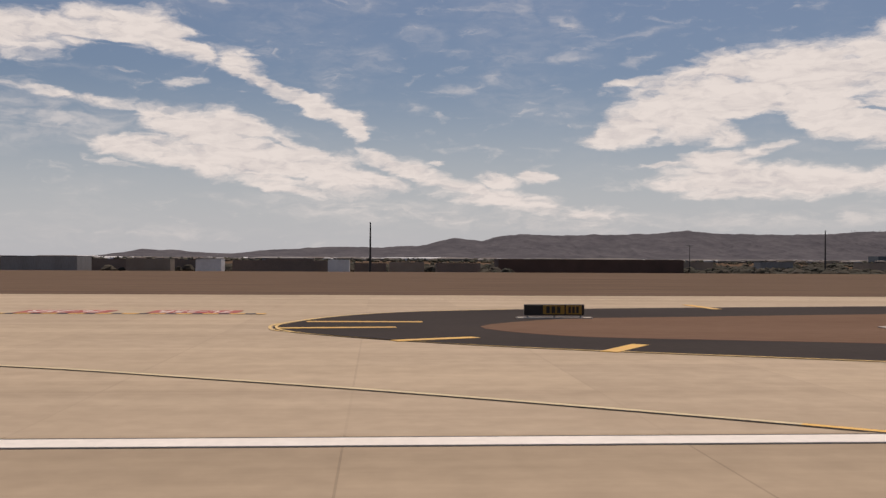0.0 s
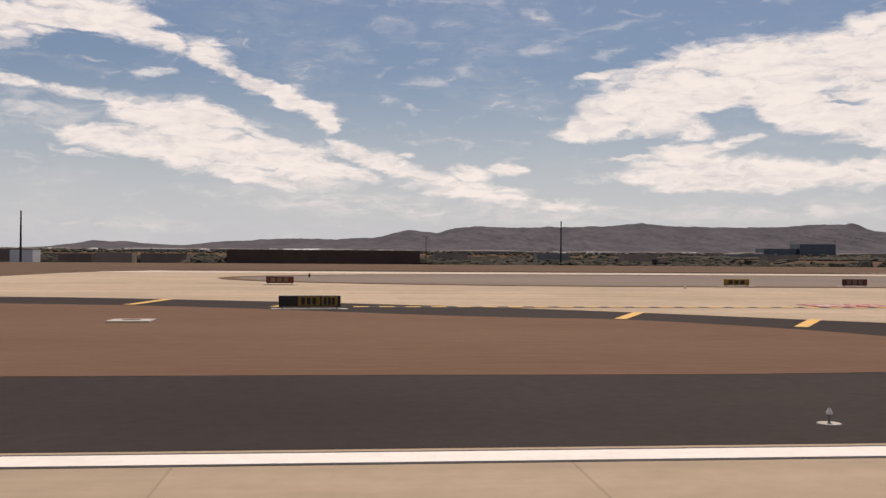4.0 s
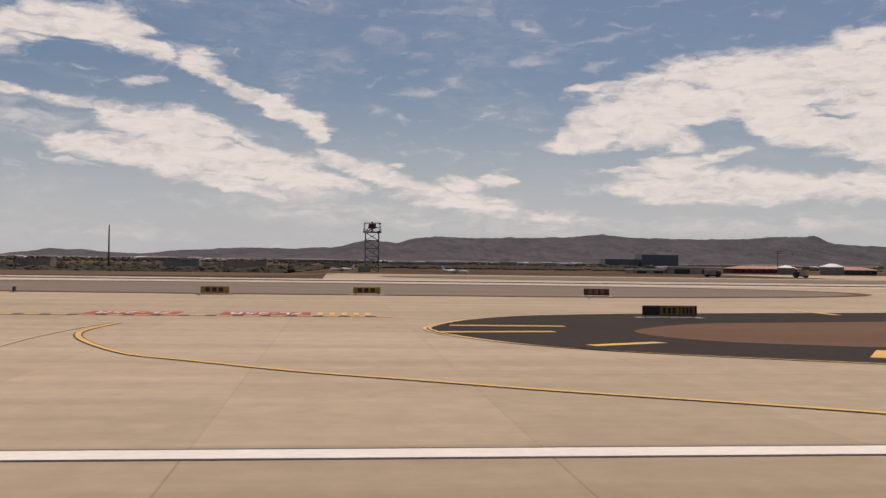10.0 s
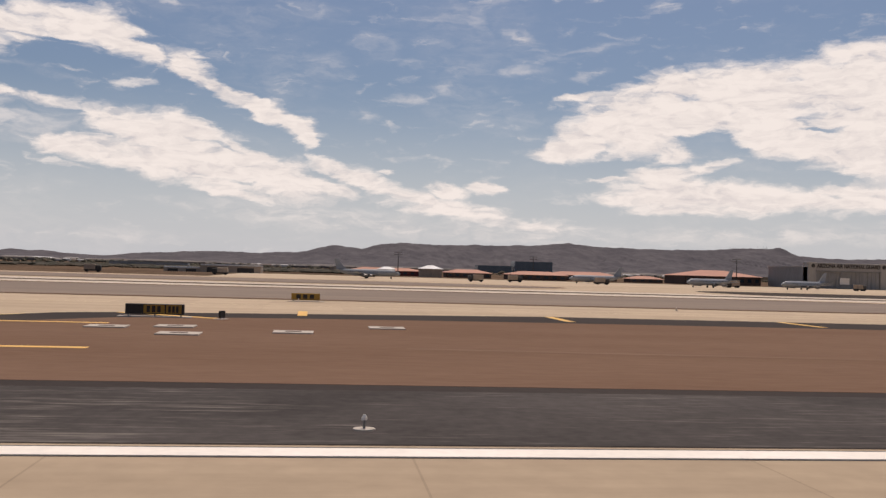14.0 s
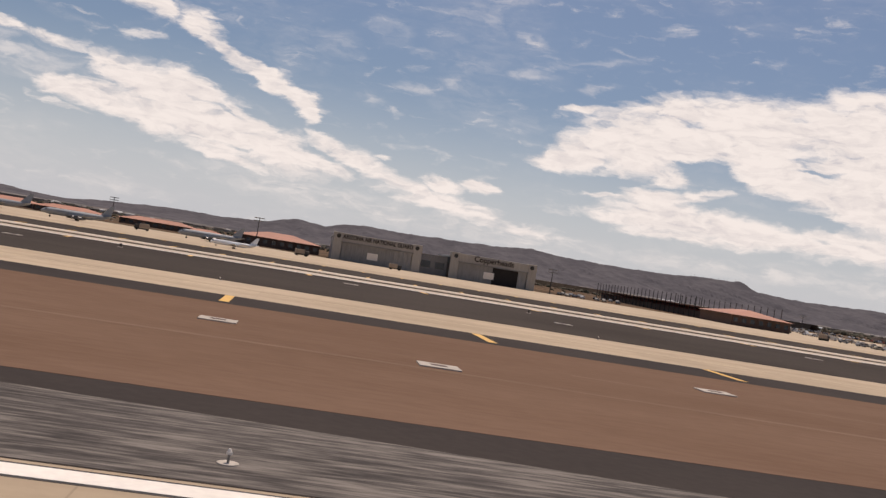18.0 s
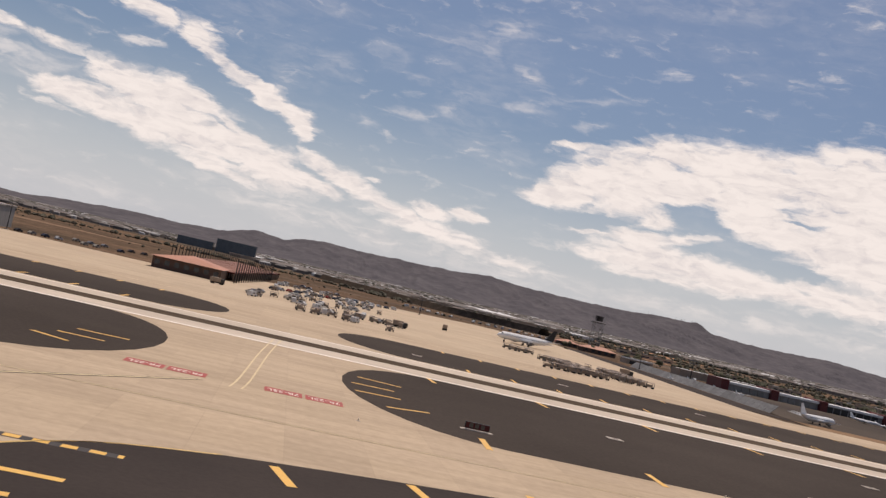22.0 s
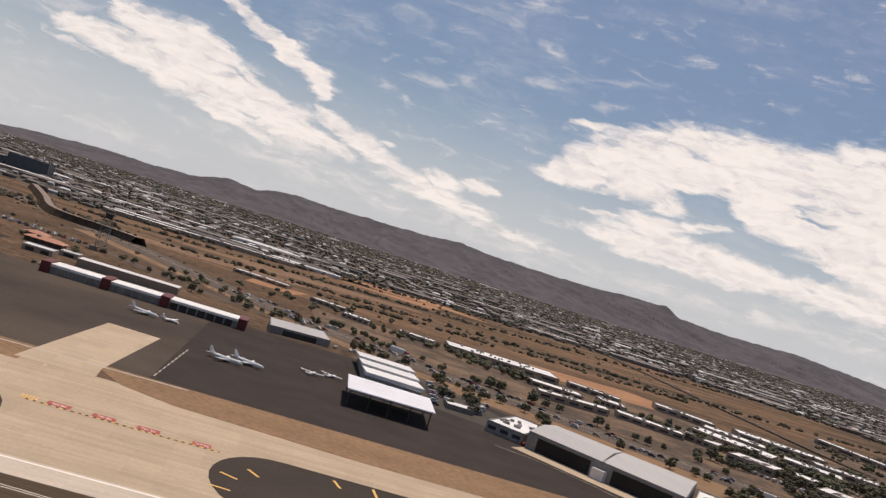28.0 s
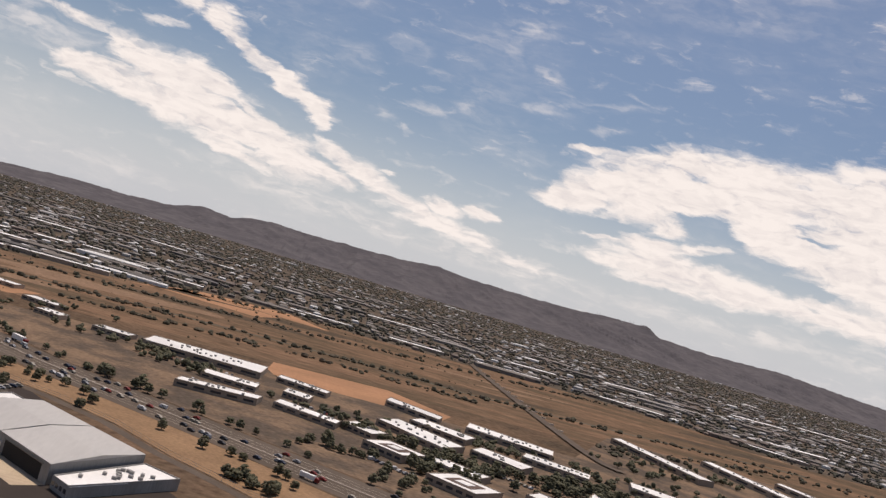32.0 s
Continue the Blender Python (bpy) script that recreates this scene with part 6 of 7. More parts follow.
part("roof_sheet", bm, M_FABRIC, shade)
col = None
for u in range(5):
    for q, (a, b) in enumerate((((1501.5, 392.5), (1534, 391)), ((1503.2, 429), (1537, 426.5)))):
        c = between(a, b, u / 4)
        if col is None:
            col = part("column", boxes((-0.25, 0.25, -0.25, 0.25, -0.2, 6.7)), M_DARK, shade, at=(*c, 0))
        else:
            again(col, shade, (*c, 0))
part("truss", boxes((1501, 1534.4, 392.0, 392.4, 5.8, 6.5)), M_STEEL, shade, "grey steel truss")
tri = thing("three_bay_hangar", (0, 0, 0), "grey hangar with three stepped white roof bays", "hangar")
part("wall", prism([(1512, 456), (1538, 452), (1542, 536), (1514, 536)], -0.3, 5.0), M_GREYWALL, tri)
for k in range(3):
    y0, y1 = 456 + k * 27, 481 + k * 27
    bm = bmesh.new()
    q = [bm.verts.new(c) for c in ((1512, y0 + 0.6, 6.5), (1539.4 + k, y0 - 2.2, 6.5), (1539.6 + k, y1 - 1, 5.5), (1511.8, y1 + 1, 5.5), (1511.8, y0 + 0.6, 5.0), (1539.2 + k, y0 - 2.2, 5.0))]
    bm.faces.new(q[:4])
    bm.faces.new((q[4], q[5], q[1], q[0]))
    bm.faces.new((q[0], q[3], q[4]))
    bm.faces.new((q[1], q[5], q[2]))
    part("roof_bay", bm, M_WROOF, tri, "bright white sloping roof bay")

# twin maintenance hangar and its annex
A, B, C, D = (1581, 417), (1631, 363), (1656, 410), (1604, 458)
twin = thing("maintenance_hangar", (0, 0, 0), "large grey twin hangar with two wide dark doorways", "hangar")
part("wall", prism([A, B, C, D], -0.3, 7.4), M_GREYWALL, twin)
for u0, u1 in ((0.0, 0.492), (0.508, 1.0)):
    a, b, c, d = between(A, B, u0), between(A, B, u1), between(D, C, u1), between(D, C, u0)
    mid0, mid1 = between(a, d, 0.5), between(b, c, 0.5)
    bm = bmesh.new()
    q = [bm.verts.new(p) for p in ((*a, 7.4), (*b, 7.4), (*mid1, 8.8), (*mid0, 8.8), (*d, 7.4), (*c, 7.4))]
    bm.faces.new((q[0], q[1], q[2], q[3]))
    bm.faces.new((q[3], q[2], q[5], q[4]))
    bm.faces.new((q[0], q[3], q[4]))
    bm.faces.new((q[1], q[5], q[2]))
    part("roof", bm, M_GROOF, twin, "pale grey low-pitched metal roof")
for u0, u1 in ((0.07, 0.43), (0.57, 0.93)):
    # the wall stays solid; a near-black panel paints the hangar's inner shade
    part("doorway", wall_panel(A, B, u0, u1, 0.0, 5.8), M_SHADE, twin, "wide near-black panel painted as the shade of an open doorway")
    part("door_header", wall_panel(A, B, u0 - 0.01, u1 + 0.01, 5.85, 6.3, 0.25), M_STEEL, twin)
part("office", wall_panel(A, B, 0.46, 0.54, 0.0, 4.2, 2.6), M_WROOF, twin, "small white office box between the doorways")
low_building("hangar_annex", [(1633, 361), (1640, 353), (1672, 398), (1657, 408)], 4.2, "low white-roofed glazed office annex of the hangar", "building", M_GREYWALL, M_WROOF, units=14, windows=4)
low_building("hangar_annex", [(1566, 432), (1580, 420), (1602, 458), (1588, 470)], 4.4, "low white-roofed annex with roof clutter beside the hangar", "building", M_GREYWALL, M_WROOF, units=16, windows=3)
low_building("car_park_shelter", rect(1553, 1566, 462, 472), 2.4, "small white car park shelter", "shelter", M_STEEL, M_WROOF, parapet=0.05)

# business park beyond the highway
for poly, h, u in (([(1599, 760), (1688, 752), (1692, 798), (1602, 800)], 4.6, 22), ([(1640, 628), (1691, 634), (1694, 652), (1642, 644)], 4.0, 10), ([(1700, 765), (1738, 746), (1742, 762), (1703, 782)], 3.6, 9), ([(1706, 700), (1724, 692), (1728, 716), (1709, 722)], 3.6, 6),
                   ([(1701, 646), (1741, 624), (1745, 640), (1705, 664)], 3.6, 9), ([(1788, 800), (1828, 768), (1834, 790), (1794, 824)], 4.2, 8), ([(1772, 690), (1812, 640), (1832, 668), (1790, 716)], 4.0, 14), ([(1800, 730), (1838, 700), (1850, 724), (1812, 752)], 4.0, 10),
                   ([(1850, 770), (1914, 740), (1922, 768), (1858, 800)], 4.2, 16), ([(1836, 668), (1866, 640), (1880, 664), (1848, 690)], 3.8, 8), ([(1880, 700), (1924, 676), (1932, 700), (1888, 722)], 3.8, 10), ([(1745, 640), (1764, 622), (1776, 640), (1756, 658)], 3.6, 6),
                   ([(2042, 985), (2078, 842), (2096, 850), (2058, 1002)], 5.0, 10), ([(2150, 1005), (2180, 870), (2198, 880), (2168, 1020)], 5.0, 10), ([(2225, 985), (2255, 900), (2272, 908), (2240, 1000)], 5.0, 6),
                   ([(1960, 690), (2010, 660), (2020, 690), (1968, 716)], 4.2, 14), ([(1990, 640), (2040, 610), (2050, 640), (1998, 664)], 4.0, 12), ([(1900, 600), (1940, 570), (1952, 596), (1910, 622)], 4.0, 9), ([(1940, 540), (1985, 510), (1996, 536), (1950, 562)], 4.0, 9),
                   ([(1515, 782), (1536, 772), (1540, 790), (1520, 800)], 3.2, 4), ([(1560, 772), (1588, 766), (1592, 784), (1564, 790)], 3.2, 4), ([(1650, 690), (1688, 684), (1690, 706), (1652, 712)], 3.2, 6), ([(1490, 840), (1520, 828), (1526, 842), (1496, 856)], 3.0, 3),
                   ([(1420, 905), (1470, 890), (1474, 906), (1424, 922)], 3.0, 4), ([(1795, 590), (1822, 566), (1834, 584), (1806, 606)], 3.6, 5), ([(1850, 560), (1880, 534), (1892, 552), (1862, 576)], 3.6, 5)):
    low_building("business_building", poly, h, "low flat white-roofed business building with rooftop units", "building", M_TAN, M_WROOF, units=u, windows=5, group="business park buildings")
for poly in ([(1756, 592), (1778, 572), (1796, 592), (1774, 612)], [(1788, 540), (1812, 518), (1832, 540), (1808, 562)]):
    e = low_building("courtyard_office", poly, 4.4, "square white-roofed office with a dark roof courtyard", "building", M_TAN, M_WROOF, windows=5, group="business park buildings")
    c = between(poly[0], poly[2], 0.5)
    # a flat brown slab on the roof stands in for the court
    part("roof_court", prism([between(p, c, 0.45) for p in poly], 4.4, 4.62), M_BROWN, e, "dark brown square in the middle of the roof")
    part("court_centre", prism([between(p, c, 0.72) for p in poly], 4.5, 4.9), M_WROOF, e)
# long roofs along the city's edge: front corners and depth
for a, b, d in (((1237, 1238), (1355, 1248), 22), ((1358, 1262), (1474, 1280), 20), ((1240, 1290), (1330, 1300), 24), ((1154, 2082), (1247, 2103), 40), ((1000, 2120), (1070, 2180), 40), ((1513, 1507), (1571, 1493), 22), ((1479, 2440), (1553, 2420), 40),
                ((1277, 2760), (1403, 2700), 50), ((1348, 1694), (1392, 1696), 24), ((1416, 1555), (1462, 1580), 26), ((1360, 1400), (1420, 1412), 24), ((1250, 1420), (1330, 1432), 26), ((1180, 1560), (1260, 1580), 28), ((1290, 1620), (1340, 1634), 28),
                ((1010, 1560), (1110, 1584), 30), ((860, 1900), (960, 1920), 34), ((1700, 1580), (1790, 1570), 22), ((1860, 1560), (1950, 1566), 22), ((2010, 1580), (2120, 1590), 22), ((2220, 1580), (2330, 1560), 24), ((2420, 1440), (2500, 1400), 22),
                ((2550, 1620), (2680, 1650), 30), ((2100, 1820), (2220, 1850), 30), ((1860, 2080), (1990, 2100), 32), ((2400, 2100), (2540, 2150), 36), ((700, 1720), (860, 1750), 30), ((2800, 2300), (2980, 2360), 40), ((3200, 2700), (3400, 2760), 44)):
    low_building("far_warehouse", [a, b, (b[0] - 2, b[1] + d), (a[0] - 2, a[1] + d)], 5.0, "long white-roofed warehouse far across the river bed", "warehouse", M_TAN, M_WROOF, parapet=0.2, group="far warehouses")


# ---- masts and towers ----
def lattice_tower(x, y, h, w, label, top):
    e = thing("lattice_tower", (x, y, 0), label, "tower", "lattice towers")
    leg = None
    for sx in (-1, 1):
        for sy in (-1, 1):
            if leg is None:
                bm = bmesh.new()
                tube(bm, (0, 0, -0.2), (0, 0, h * (0.84 if top == "radar" else 1.0)), 0.19, 0.16, 6)
                leg = part("leg", bm, M_STEEL, e, at=(sx * w / 2, sy * w / 2, 0))
            else:
                again(leg, e, (sx * w / 2, sy * w / 2, 0))
    n = 5
    for k in range(n):
        z0, z1 = h * 0.8 * k / n, h * 0.8 * (k + 1) / n
        for a, b in (((-1, -1), (1, -1)), ((1, -1), (1, 1)), ((1, 1), (-1, 1)), ((-1, 1), (-1, -1))):
            p, q = Vector((a[0] * w / 2, a[1] * w / 2, 0)), Vector((b[0] * w / 2, b[1] * w / 2, 0))
            lo, hi = Vector((0, 0, z0)), Vector((0, 0, z1))
            for name, c, d, r in (("brace", p + lo, q + hi, 0.085), ("brace", q + lo, p + hi, 0.085), ("girt", p + hi, q + hi, 0.11)):
                bm = bmesh.new()
                part(name, tube(bm, c, d, r, r, 5), M_STEEL, e)
    part("platform", boxes((-w * 0.7, w * 0.7, -w * 0.7, w * 0.7, h * 0.8, h * 0.8 + 0.3)), M_DARK, e)
    bm = bmesh.new()
    for a, b in (((-1, -1), (1, -1)), ((1, -1), (1, 1)), ((1, 1), (-1, 1)), ((-1, 1), (-1, -1))):
        for zz in (0.6, 1.2):
            tube(bm, (a[0] * w * 0.7, a[1] * w * 0.7, h * 0.8 + zz), (b[0] * w * 0.7, b[1] * w * 0.7, h * 0.8 + zz), 0.06, 0.06, 4)
    part("handrail", bm, M_STEEL, e)
    if top == "radar":
        bm = bmesh.new()
        tube(bm, (0, 0, h * 0.8), (0, 0, h * 1.02), 0.42, 0.3, 8)
        part("antenna_post", bm, M_BRICKRED, e, "dark red antenna post")
        bm = bmesh.new()
        for a, b in (((-1.9, 0, 0.86), (0.9, 0, 0.99)), ((-1.6, 0.3, 0.83), (0.4, 0.3, 0.90)), ((0.9, 0, 0.99), (0.4, 0.3, 0.9)), ((-1.9, 0, 0.86), (-1.6, 0.3, 0.83)), ((0, 0, 0.93), (2.3, 0, 0.9))):
            tube(bm, (a[0], a[1], a[2] * h), (b[0], b[1], b[2] * h), 0.17, 0.17, 5)
        part("radar_antenna", bm, M_DARK, e, "open tilted antenna frame")
        part("antenna_cabinet", soft_box(-1.4, 1.4, -0.5, 0.5, h * 0.88, h * 0.975, 0.15), M_BRICKRED, e, "faded red antenna cabinet")
        part("top_frame", boxes(*[(-w * 0.62, w * 0.62, y - 0.09, y + 0.09, h * 0.985, h * 0.985 + 0.18) for y in (-w * 0.6, w * 0.6)], *[(x - 0.09, x + 0.09, -w * 0.6 + 0.1, w * 0.6 - 0.1, h * 0.985, h * 0.985 + 0.18) for x in (-w * 0.6, w * 0.6)]), M_STEEL, e)
        for sx in (-1, 1):
            for sy in (-1, 1):
                bm = bmesh.new()
                tube(bm, (sx * w * 0.6, sy * w * 0.6, h * 0.8), (sx * w * 0.6, sy * w * 0.6, h * 0.985), 0.09, 0.09, 5)
                part("frame_post", bm, M_STEEL, e)
        for q in (-1, 1):
            bm = bmesh.new()
            tube(bm, (q * w * 0.5, -w * 0.5, h * 0.8), (q * w * 0.5, -w * 0.5, h * 1.02), 0.08, 0.05, 5)
            part("whip_aerial", bm, M_DARK, e)
    else:
        bm = bmesh.new()
        tube(bm, (0, 0, h * 0.86), (0, 0, h), w * 0.42, w * 0.5, 10)
        part("cab", bm, M_DARK, e, "dark cab at the top")
    part("equipment_hut", soft_box(-w, -w * 0.1, -w * 0.6, w * 0.3, -0.1, 2.2, 0.05), M_TAN, e)
    return e


lattice_tower(441, 369.5, 18.2, 4.9, "grey lattice radar tower with an open antenna on top", "radar")
lattice_tower(1338, 725, 26.5, 6.4, "tall dark lattice tower with a cab at the top", "cab")


def tall_pole(x, y, h, label, arms=0):
    e = thing("tall_pole", (x, y, 0), label, "mast", "tall poles")
    bm = bmesh.new()
    k = 0.45 if arms else 1.0
    tube(bm, (0, 0, ground_z(x, y) - 0.2), (0, 0, h), 0.62 * k, 0.34 * k, 8)
    part("shaft", bm, M_DARK, e)
    part("footing", boxes((-1, 1, -1, 1, ground_z(x, y) - 0.1, ground_z(x, y) + 0.3)), M_PAD, e)
    for k in range(arms):
        part("lamp_bar", boxes((-2.4, 2.4, -0.2, 0.2, h - 0.5 - k * 1.3, h - 0.1 - k * 1.3)), M_STEEL, e)
    return e


tall_pole(-3, 502, 22.4, "tall dark steel mast beyond the airfield")
tall_pole(290, 626, 24.0, "tall dark steel mast beyond the airfield")
tall_pole(205, 640, 14, "slim dark mast beyond the airfield", 1)
for x, y, h in ((755, 560, 13), (838, 470, 13.5), (980, 470, 12), (676, 540, 13), (1300, 520, 12), (1308, 470, 12), (1190, 620, 11)):
    tall_pole(x, y, h, "apron floodlight mast with lamp bars", 2)


# ---- aircraft ----
def loft(bm, sections, seg=14):
    rings = []
    for x, cy, cz, ry, rz in sections:
        rings.append([bm.verts.new((x, cy + ry * math.cos(k * math.tau / seg), cz + rz * math.sin(k * math.tau / seg))) for k in range(seg)])
    for a, b in zip(rings, rings[1:]):
        for k in range(seg):
            bm.faces.new((a[k], a[(k + 1) % seg], b[(k + 1) % seg], b[k]))
    bm.faces.new(rings[0][::-1])
    bm.faces.new(rings[-1])
    return bm


def blade(root_a, root_b, tip_a, tip_b, thick):
    """A tapered wing or fin: leading and trailing points at root and tip."""
    bm = bmesh.new()
    up = (Vector(root_b) - Vector(root_a)).cross(Vector(tip_a) - Vector(root_a)).normalized() * thick
    v = [[bm.verts.new(Vector(p) + s * up * (1 if i < 2 else 0.35)) for i, p in enumerate((root_a, root_b, tip_a, tip_b))] for s in (-0.5, 0.5)]
    for a, b in (((0, 1, 3, 2), None),):
        bm.faces.new([v[0][i] for i in a])
        bm.faces.new([v[1][i] for i in a[::-1]])
    for i, j in ((0, 1), (1, 3), (3, 2), (2, 0)):
        bm.faces.new((v[0][i], v[0][j], v[1][j], v[1][i]))
    return bm


def aircraft(label, length, skin, tail_skin, engines, low_wing=True, prop=False):
    """Nose towards +x, standing on its wheels."""
    e = thing("parked_aircraft", (0, -300, 0), label, "aircraft", "parked aircraft")
    L = length
    r = L * 0.052
    zc = r * (1.75 if not prop else 1.5)
    part("fuselage", loft(bmesh.new(), ((L * 0.5, 0, zc - r * 0.25, r * 0.08, r * 0.08), (L * 0.47, 0, zc - r * 0.15, r * 0.5, r * 0.5), (L * 0.40, 0, zc, r * 0.92, r * 0.92), (L * 0.3, 0, zc, r, r), (-L * 0.2, 0, zc, r, r), (-L * 0.36, 0, zc + r * 0.2, r * 0.7, r * 0.72), (-L * 0.49, 0, zc + r * 0.55, r * 0.18, r * 0.2))), skin, e)
    part("cockpit_window", soft_box(L * 0.405, L * 0.445, -r * 0.6, r * 0.6, zc + r * 0.32, zc + r * 0.62, r * 0.1), M_GLASS, e, "dark cockpit glazing")
    zw = zc - r * 0.5 if low_wing else zc + r * 0.7
    for s in (-1, 1):
        if prop:
            part("wing", blade((L * 0.12, s * r * 0.6, zw), (-L * 0.07, s * r * 0.6, zw), (L * 0.09, s * L * 0.55, zw + L * 0.02), (-L * 0.03, s * L * 0.55, zw + L * 0.02), L * 0.018), skin, e)
        else:
            part("wing", blade((L * 0.14, s * r * 0.7, zw), (-L * 0.08, s * r * 0.7, zw), (-L * 0.10, s * L * 0.46, zw + L * 0.035), (-L * 0.15, s * L * 0.46, zw + L * 0.035), L * 0.016), skin, e)
        part("tailplane", blade((-L * 0.38, s * r * 0.2, zc + r * 0.6), (-L * 0.48, s * r * 0.2, zc + r * 0.6), (-L * 0.46, s * L * 0.17, zc + r * 0.8), (-L * 0.51, s * L * 0.17, zc + r * 0.8), L * 0.01), skin, e)
    part("fin", blade((-L * 0.33, 0, zc + r * 0.7), (-L * 0.485, 0, zc + r * 0.6), (-L * 0.47, 0, zc + L * 0.2), (-L * 0.53, 0, zc + L * 0.2), L * 0.012), tail_skin, e, "tall tail fin")
    spots = {"four": (0.16, 0.30), "two": (0.17,), "rear": (), "none": ()}[engines]
    for s in (-1, 1):
        for u in spots:
            x = L * (0.11 - u * 0.42)
            part("engine", loft(bmesh.new(), ((x + L * 0.055, s * L * u, zw - r * 0.35, r * 0.42, r * 0.42), (x, s * L * u, zw - r * 0.35, r * 0.5, r * 0.5), (x - L * 0.055, s * L * u, zw - r * 0.3, r * 0.28, r * 0.28)), 10), M_STEEL, e)
        if engines == "rear":
            part("engine", loft(bmesh.new(), ((-L * 0.19, s * r * 1.5, zc + r * 0.4, r * 0.42, r * 0.42), (-L * 0.27, s * r * 1.5, zc + r * 0.4, r * 0.45, r * 0.45), (-L * 0.33, s * r * 1.5, zc + r * 0.45, r * 0.25, r * 0.25)), 10), skin, e)
        bm = bmesh.new()
        tube(bm, (-L * 0.02, s * r * 1.2 - 0.15, r * 0.32), (-L * 0.02, s * r * 1.2 + 0.15, r * 0.32), r * 0.32, r * 0.32, 10)
        part("main_wheel", bm, M_TYRE, e)
        bm = bmesh.new()
        tube(bm, (-L * 0.02, s * r * 1.2, r * 0.3), (-L * 0.02, s * r * 0.8, zw), r * 0.1, r * 0.1, 6)
        part("gear_leg", bm, M_STEEL, e)
    bm = bmesh.new()
    tube(bm, (L * 0.36, -0.12, r * 0.28), (L * 0.36, 0.12, r * 0.28), r * 0.28, r * 0.28, 10)
    tube(bm, (L * 0.36, 0, r * 0.28), (L * 0.36, 0, zc - r * 0.6), r * 0.09, r * 0.09, 6)
    part("nose_wheel", bm, M_TYRE, e)
    if not prop and length > 15:
        bm = bmesh.new()
        for s in (-1, 1):
            for k in range(int(length * 0.8)):
                x = -L * 0.3 + k * (L * 0.62) / (length * 0.8)
                box(bm, x, x + 0.22, s * r * 0.985 - 0.03, s * r * 0.985 + 0.03, zc + r * 0.12, zc + r * 0.3)
        part("cabin_window_row", bm, M_GLASS, e, "row of small dark cabin windows")
    return e


tanker = aircraft("grey four-engined military tanker parked on the apron", 24, M_TANKER, M_TANKER, "four")
place(tanker, 781, 362, 0, 205)
place(tanker, 826, 377, 0, 200)
place(tanker, 745, 392, 0, 195)
tanker.matrix_basis = pose(652 * S, 366 * S, 0, 0, 0, -12)
liner = aircraft("white twin-engined airliner with a dark tail parked on the apron", 36, M_AIRFRAME, M_SIGN_DARK, "two")
liner.matrix_basis = pose(1226 * S, 484 * S, 0, 0, 0, 205)
jet = aircraft("white twin-engined jet airliner parked by the ramp edge", 23.5, M_AIRFRAME, M_AIRFRAME, "two")
jet.matrix_basis = pose(1308 * S, 349 * S, 0.02 * S, 0, 0, 28)
biz = aircraft("white business jet with rear engines parked on dark asphalt", 15, M_AIRFRAME, M_AIRFRAME, "rear")
place(biz, 1461, 420, 0.02, -30)
place(biz, 839, 318, 0, 170)
place(biz, 1409, 478, 0.02, -25)
biz.matrix_basis = pose(1452 * S, 413 * S, 0.02 * S, 0, 0, -20)
prop = aircraft("small white propeller aircraft parked on dark asphalt", 10, M_AIRFRAME, M_AIRFRAME, "none", False, True)
for x, y, r in ((1488, 444, 70), (1421, 479, -30), (1303, 474, 20), (1322, 461, -15), (1309, 486, 30), (1326, 505, 10), (1335, 470, 40), (430, 372, 160), (470, 352, 10)):
    place(prop, x, y, 0.02, r)
prop.matrix_basis = pose(1497 * S, 452 * S, 0.02 * S, 0, 0, 60)


# ---- vehicles and carts ----
def car(paint, label, van=False):
    e = thing("car", (0, -300, 0), label, "car", "cars on roads and car parks")
    bm = bmesh.new()
    prof = ((-2.1, 0.35), (-2.1, 0.95), (-1.6, 1.05), (-1.1, 1.55 if not van else 1.9), (0.5, 1.55 if not van else 1.9), (1.2, 1.0), (2.1, 0.85), (2.1, 0.35)) if not van else ((-2.4, 0.35), (-2.4, 1.9), (1.2, 1.95), (1.9, 1.1), (2.4, 1.0), (2.4, 0.35))
    lo = [bm.verts.new((x, -0.85, z)) for x, z in prof]
    hi = [bm.verts.new((x, 0.85, z)) for x, z in prof]
    n = len(prof)
    bm.faces.new(lo)
    bm.faces.new(hi[::-1])
    for i in range(n):
        bm.faces.new((lo[i], hi[i], hi[(i + 1) % n], lo[(i + 1) % n]))
    part("body", bm, paint, e)
    part("side_window", boxes((-1.0, 0.45, -0.88, 0.88, 1.05, 1.42)), M_GLASS, e, "dark side windows")
    wheel = None
    for x in (-1.3, 1.3):
        for y in (-0.8, 0.8):
            if wheel is None:
                bm = bmesh.new()
                tube(bm, (0, -0.12, 0), (0, 0.12, 0), 0.33, 0.33, 10)
                wheel = part("wheel", bm, M_TYRE, e, at=(x, y, 0.33))
            else:
                again(wheel, e, (x, y, 0.33))
    return e


NAMES = ("white", "black", "grey", "dark red", "dark blue", "beige")
CARS = [car(m, n + " car in the traffic or a parking bay", False) for m, n in zip(CAR_PAINTS, NAMES)] + [car(CAR_PAINTS[0], "white van in the traffic or a parking bay", True)]


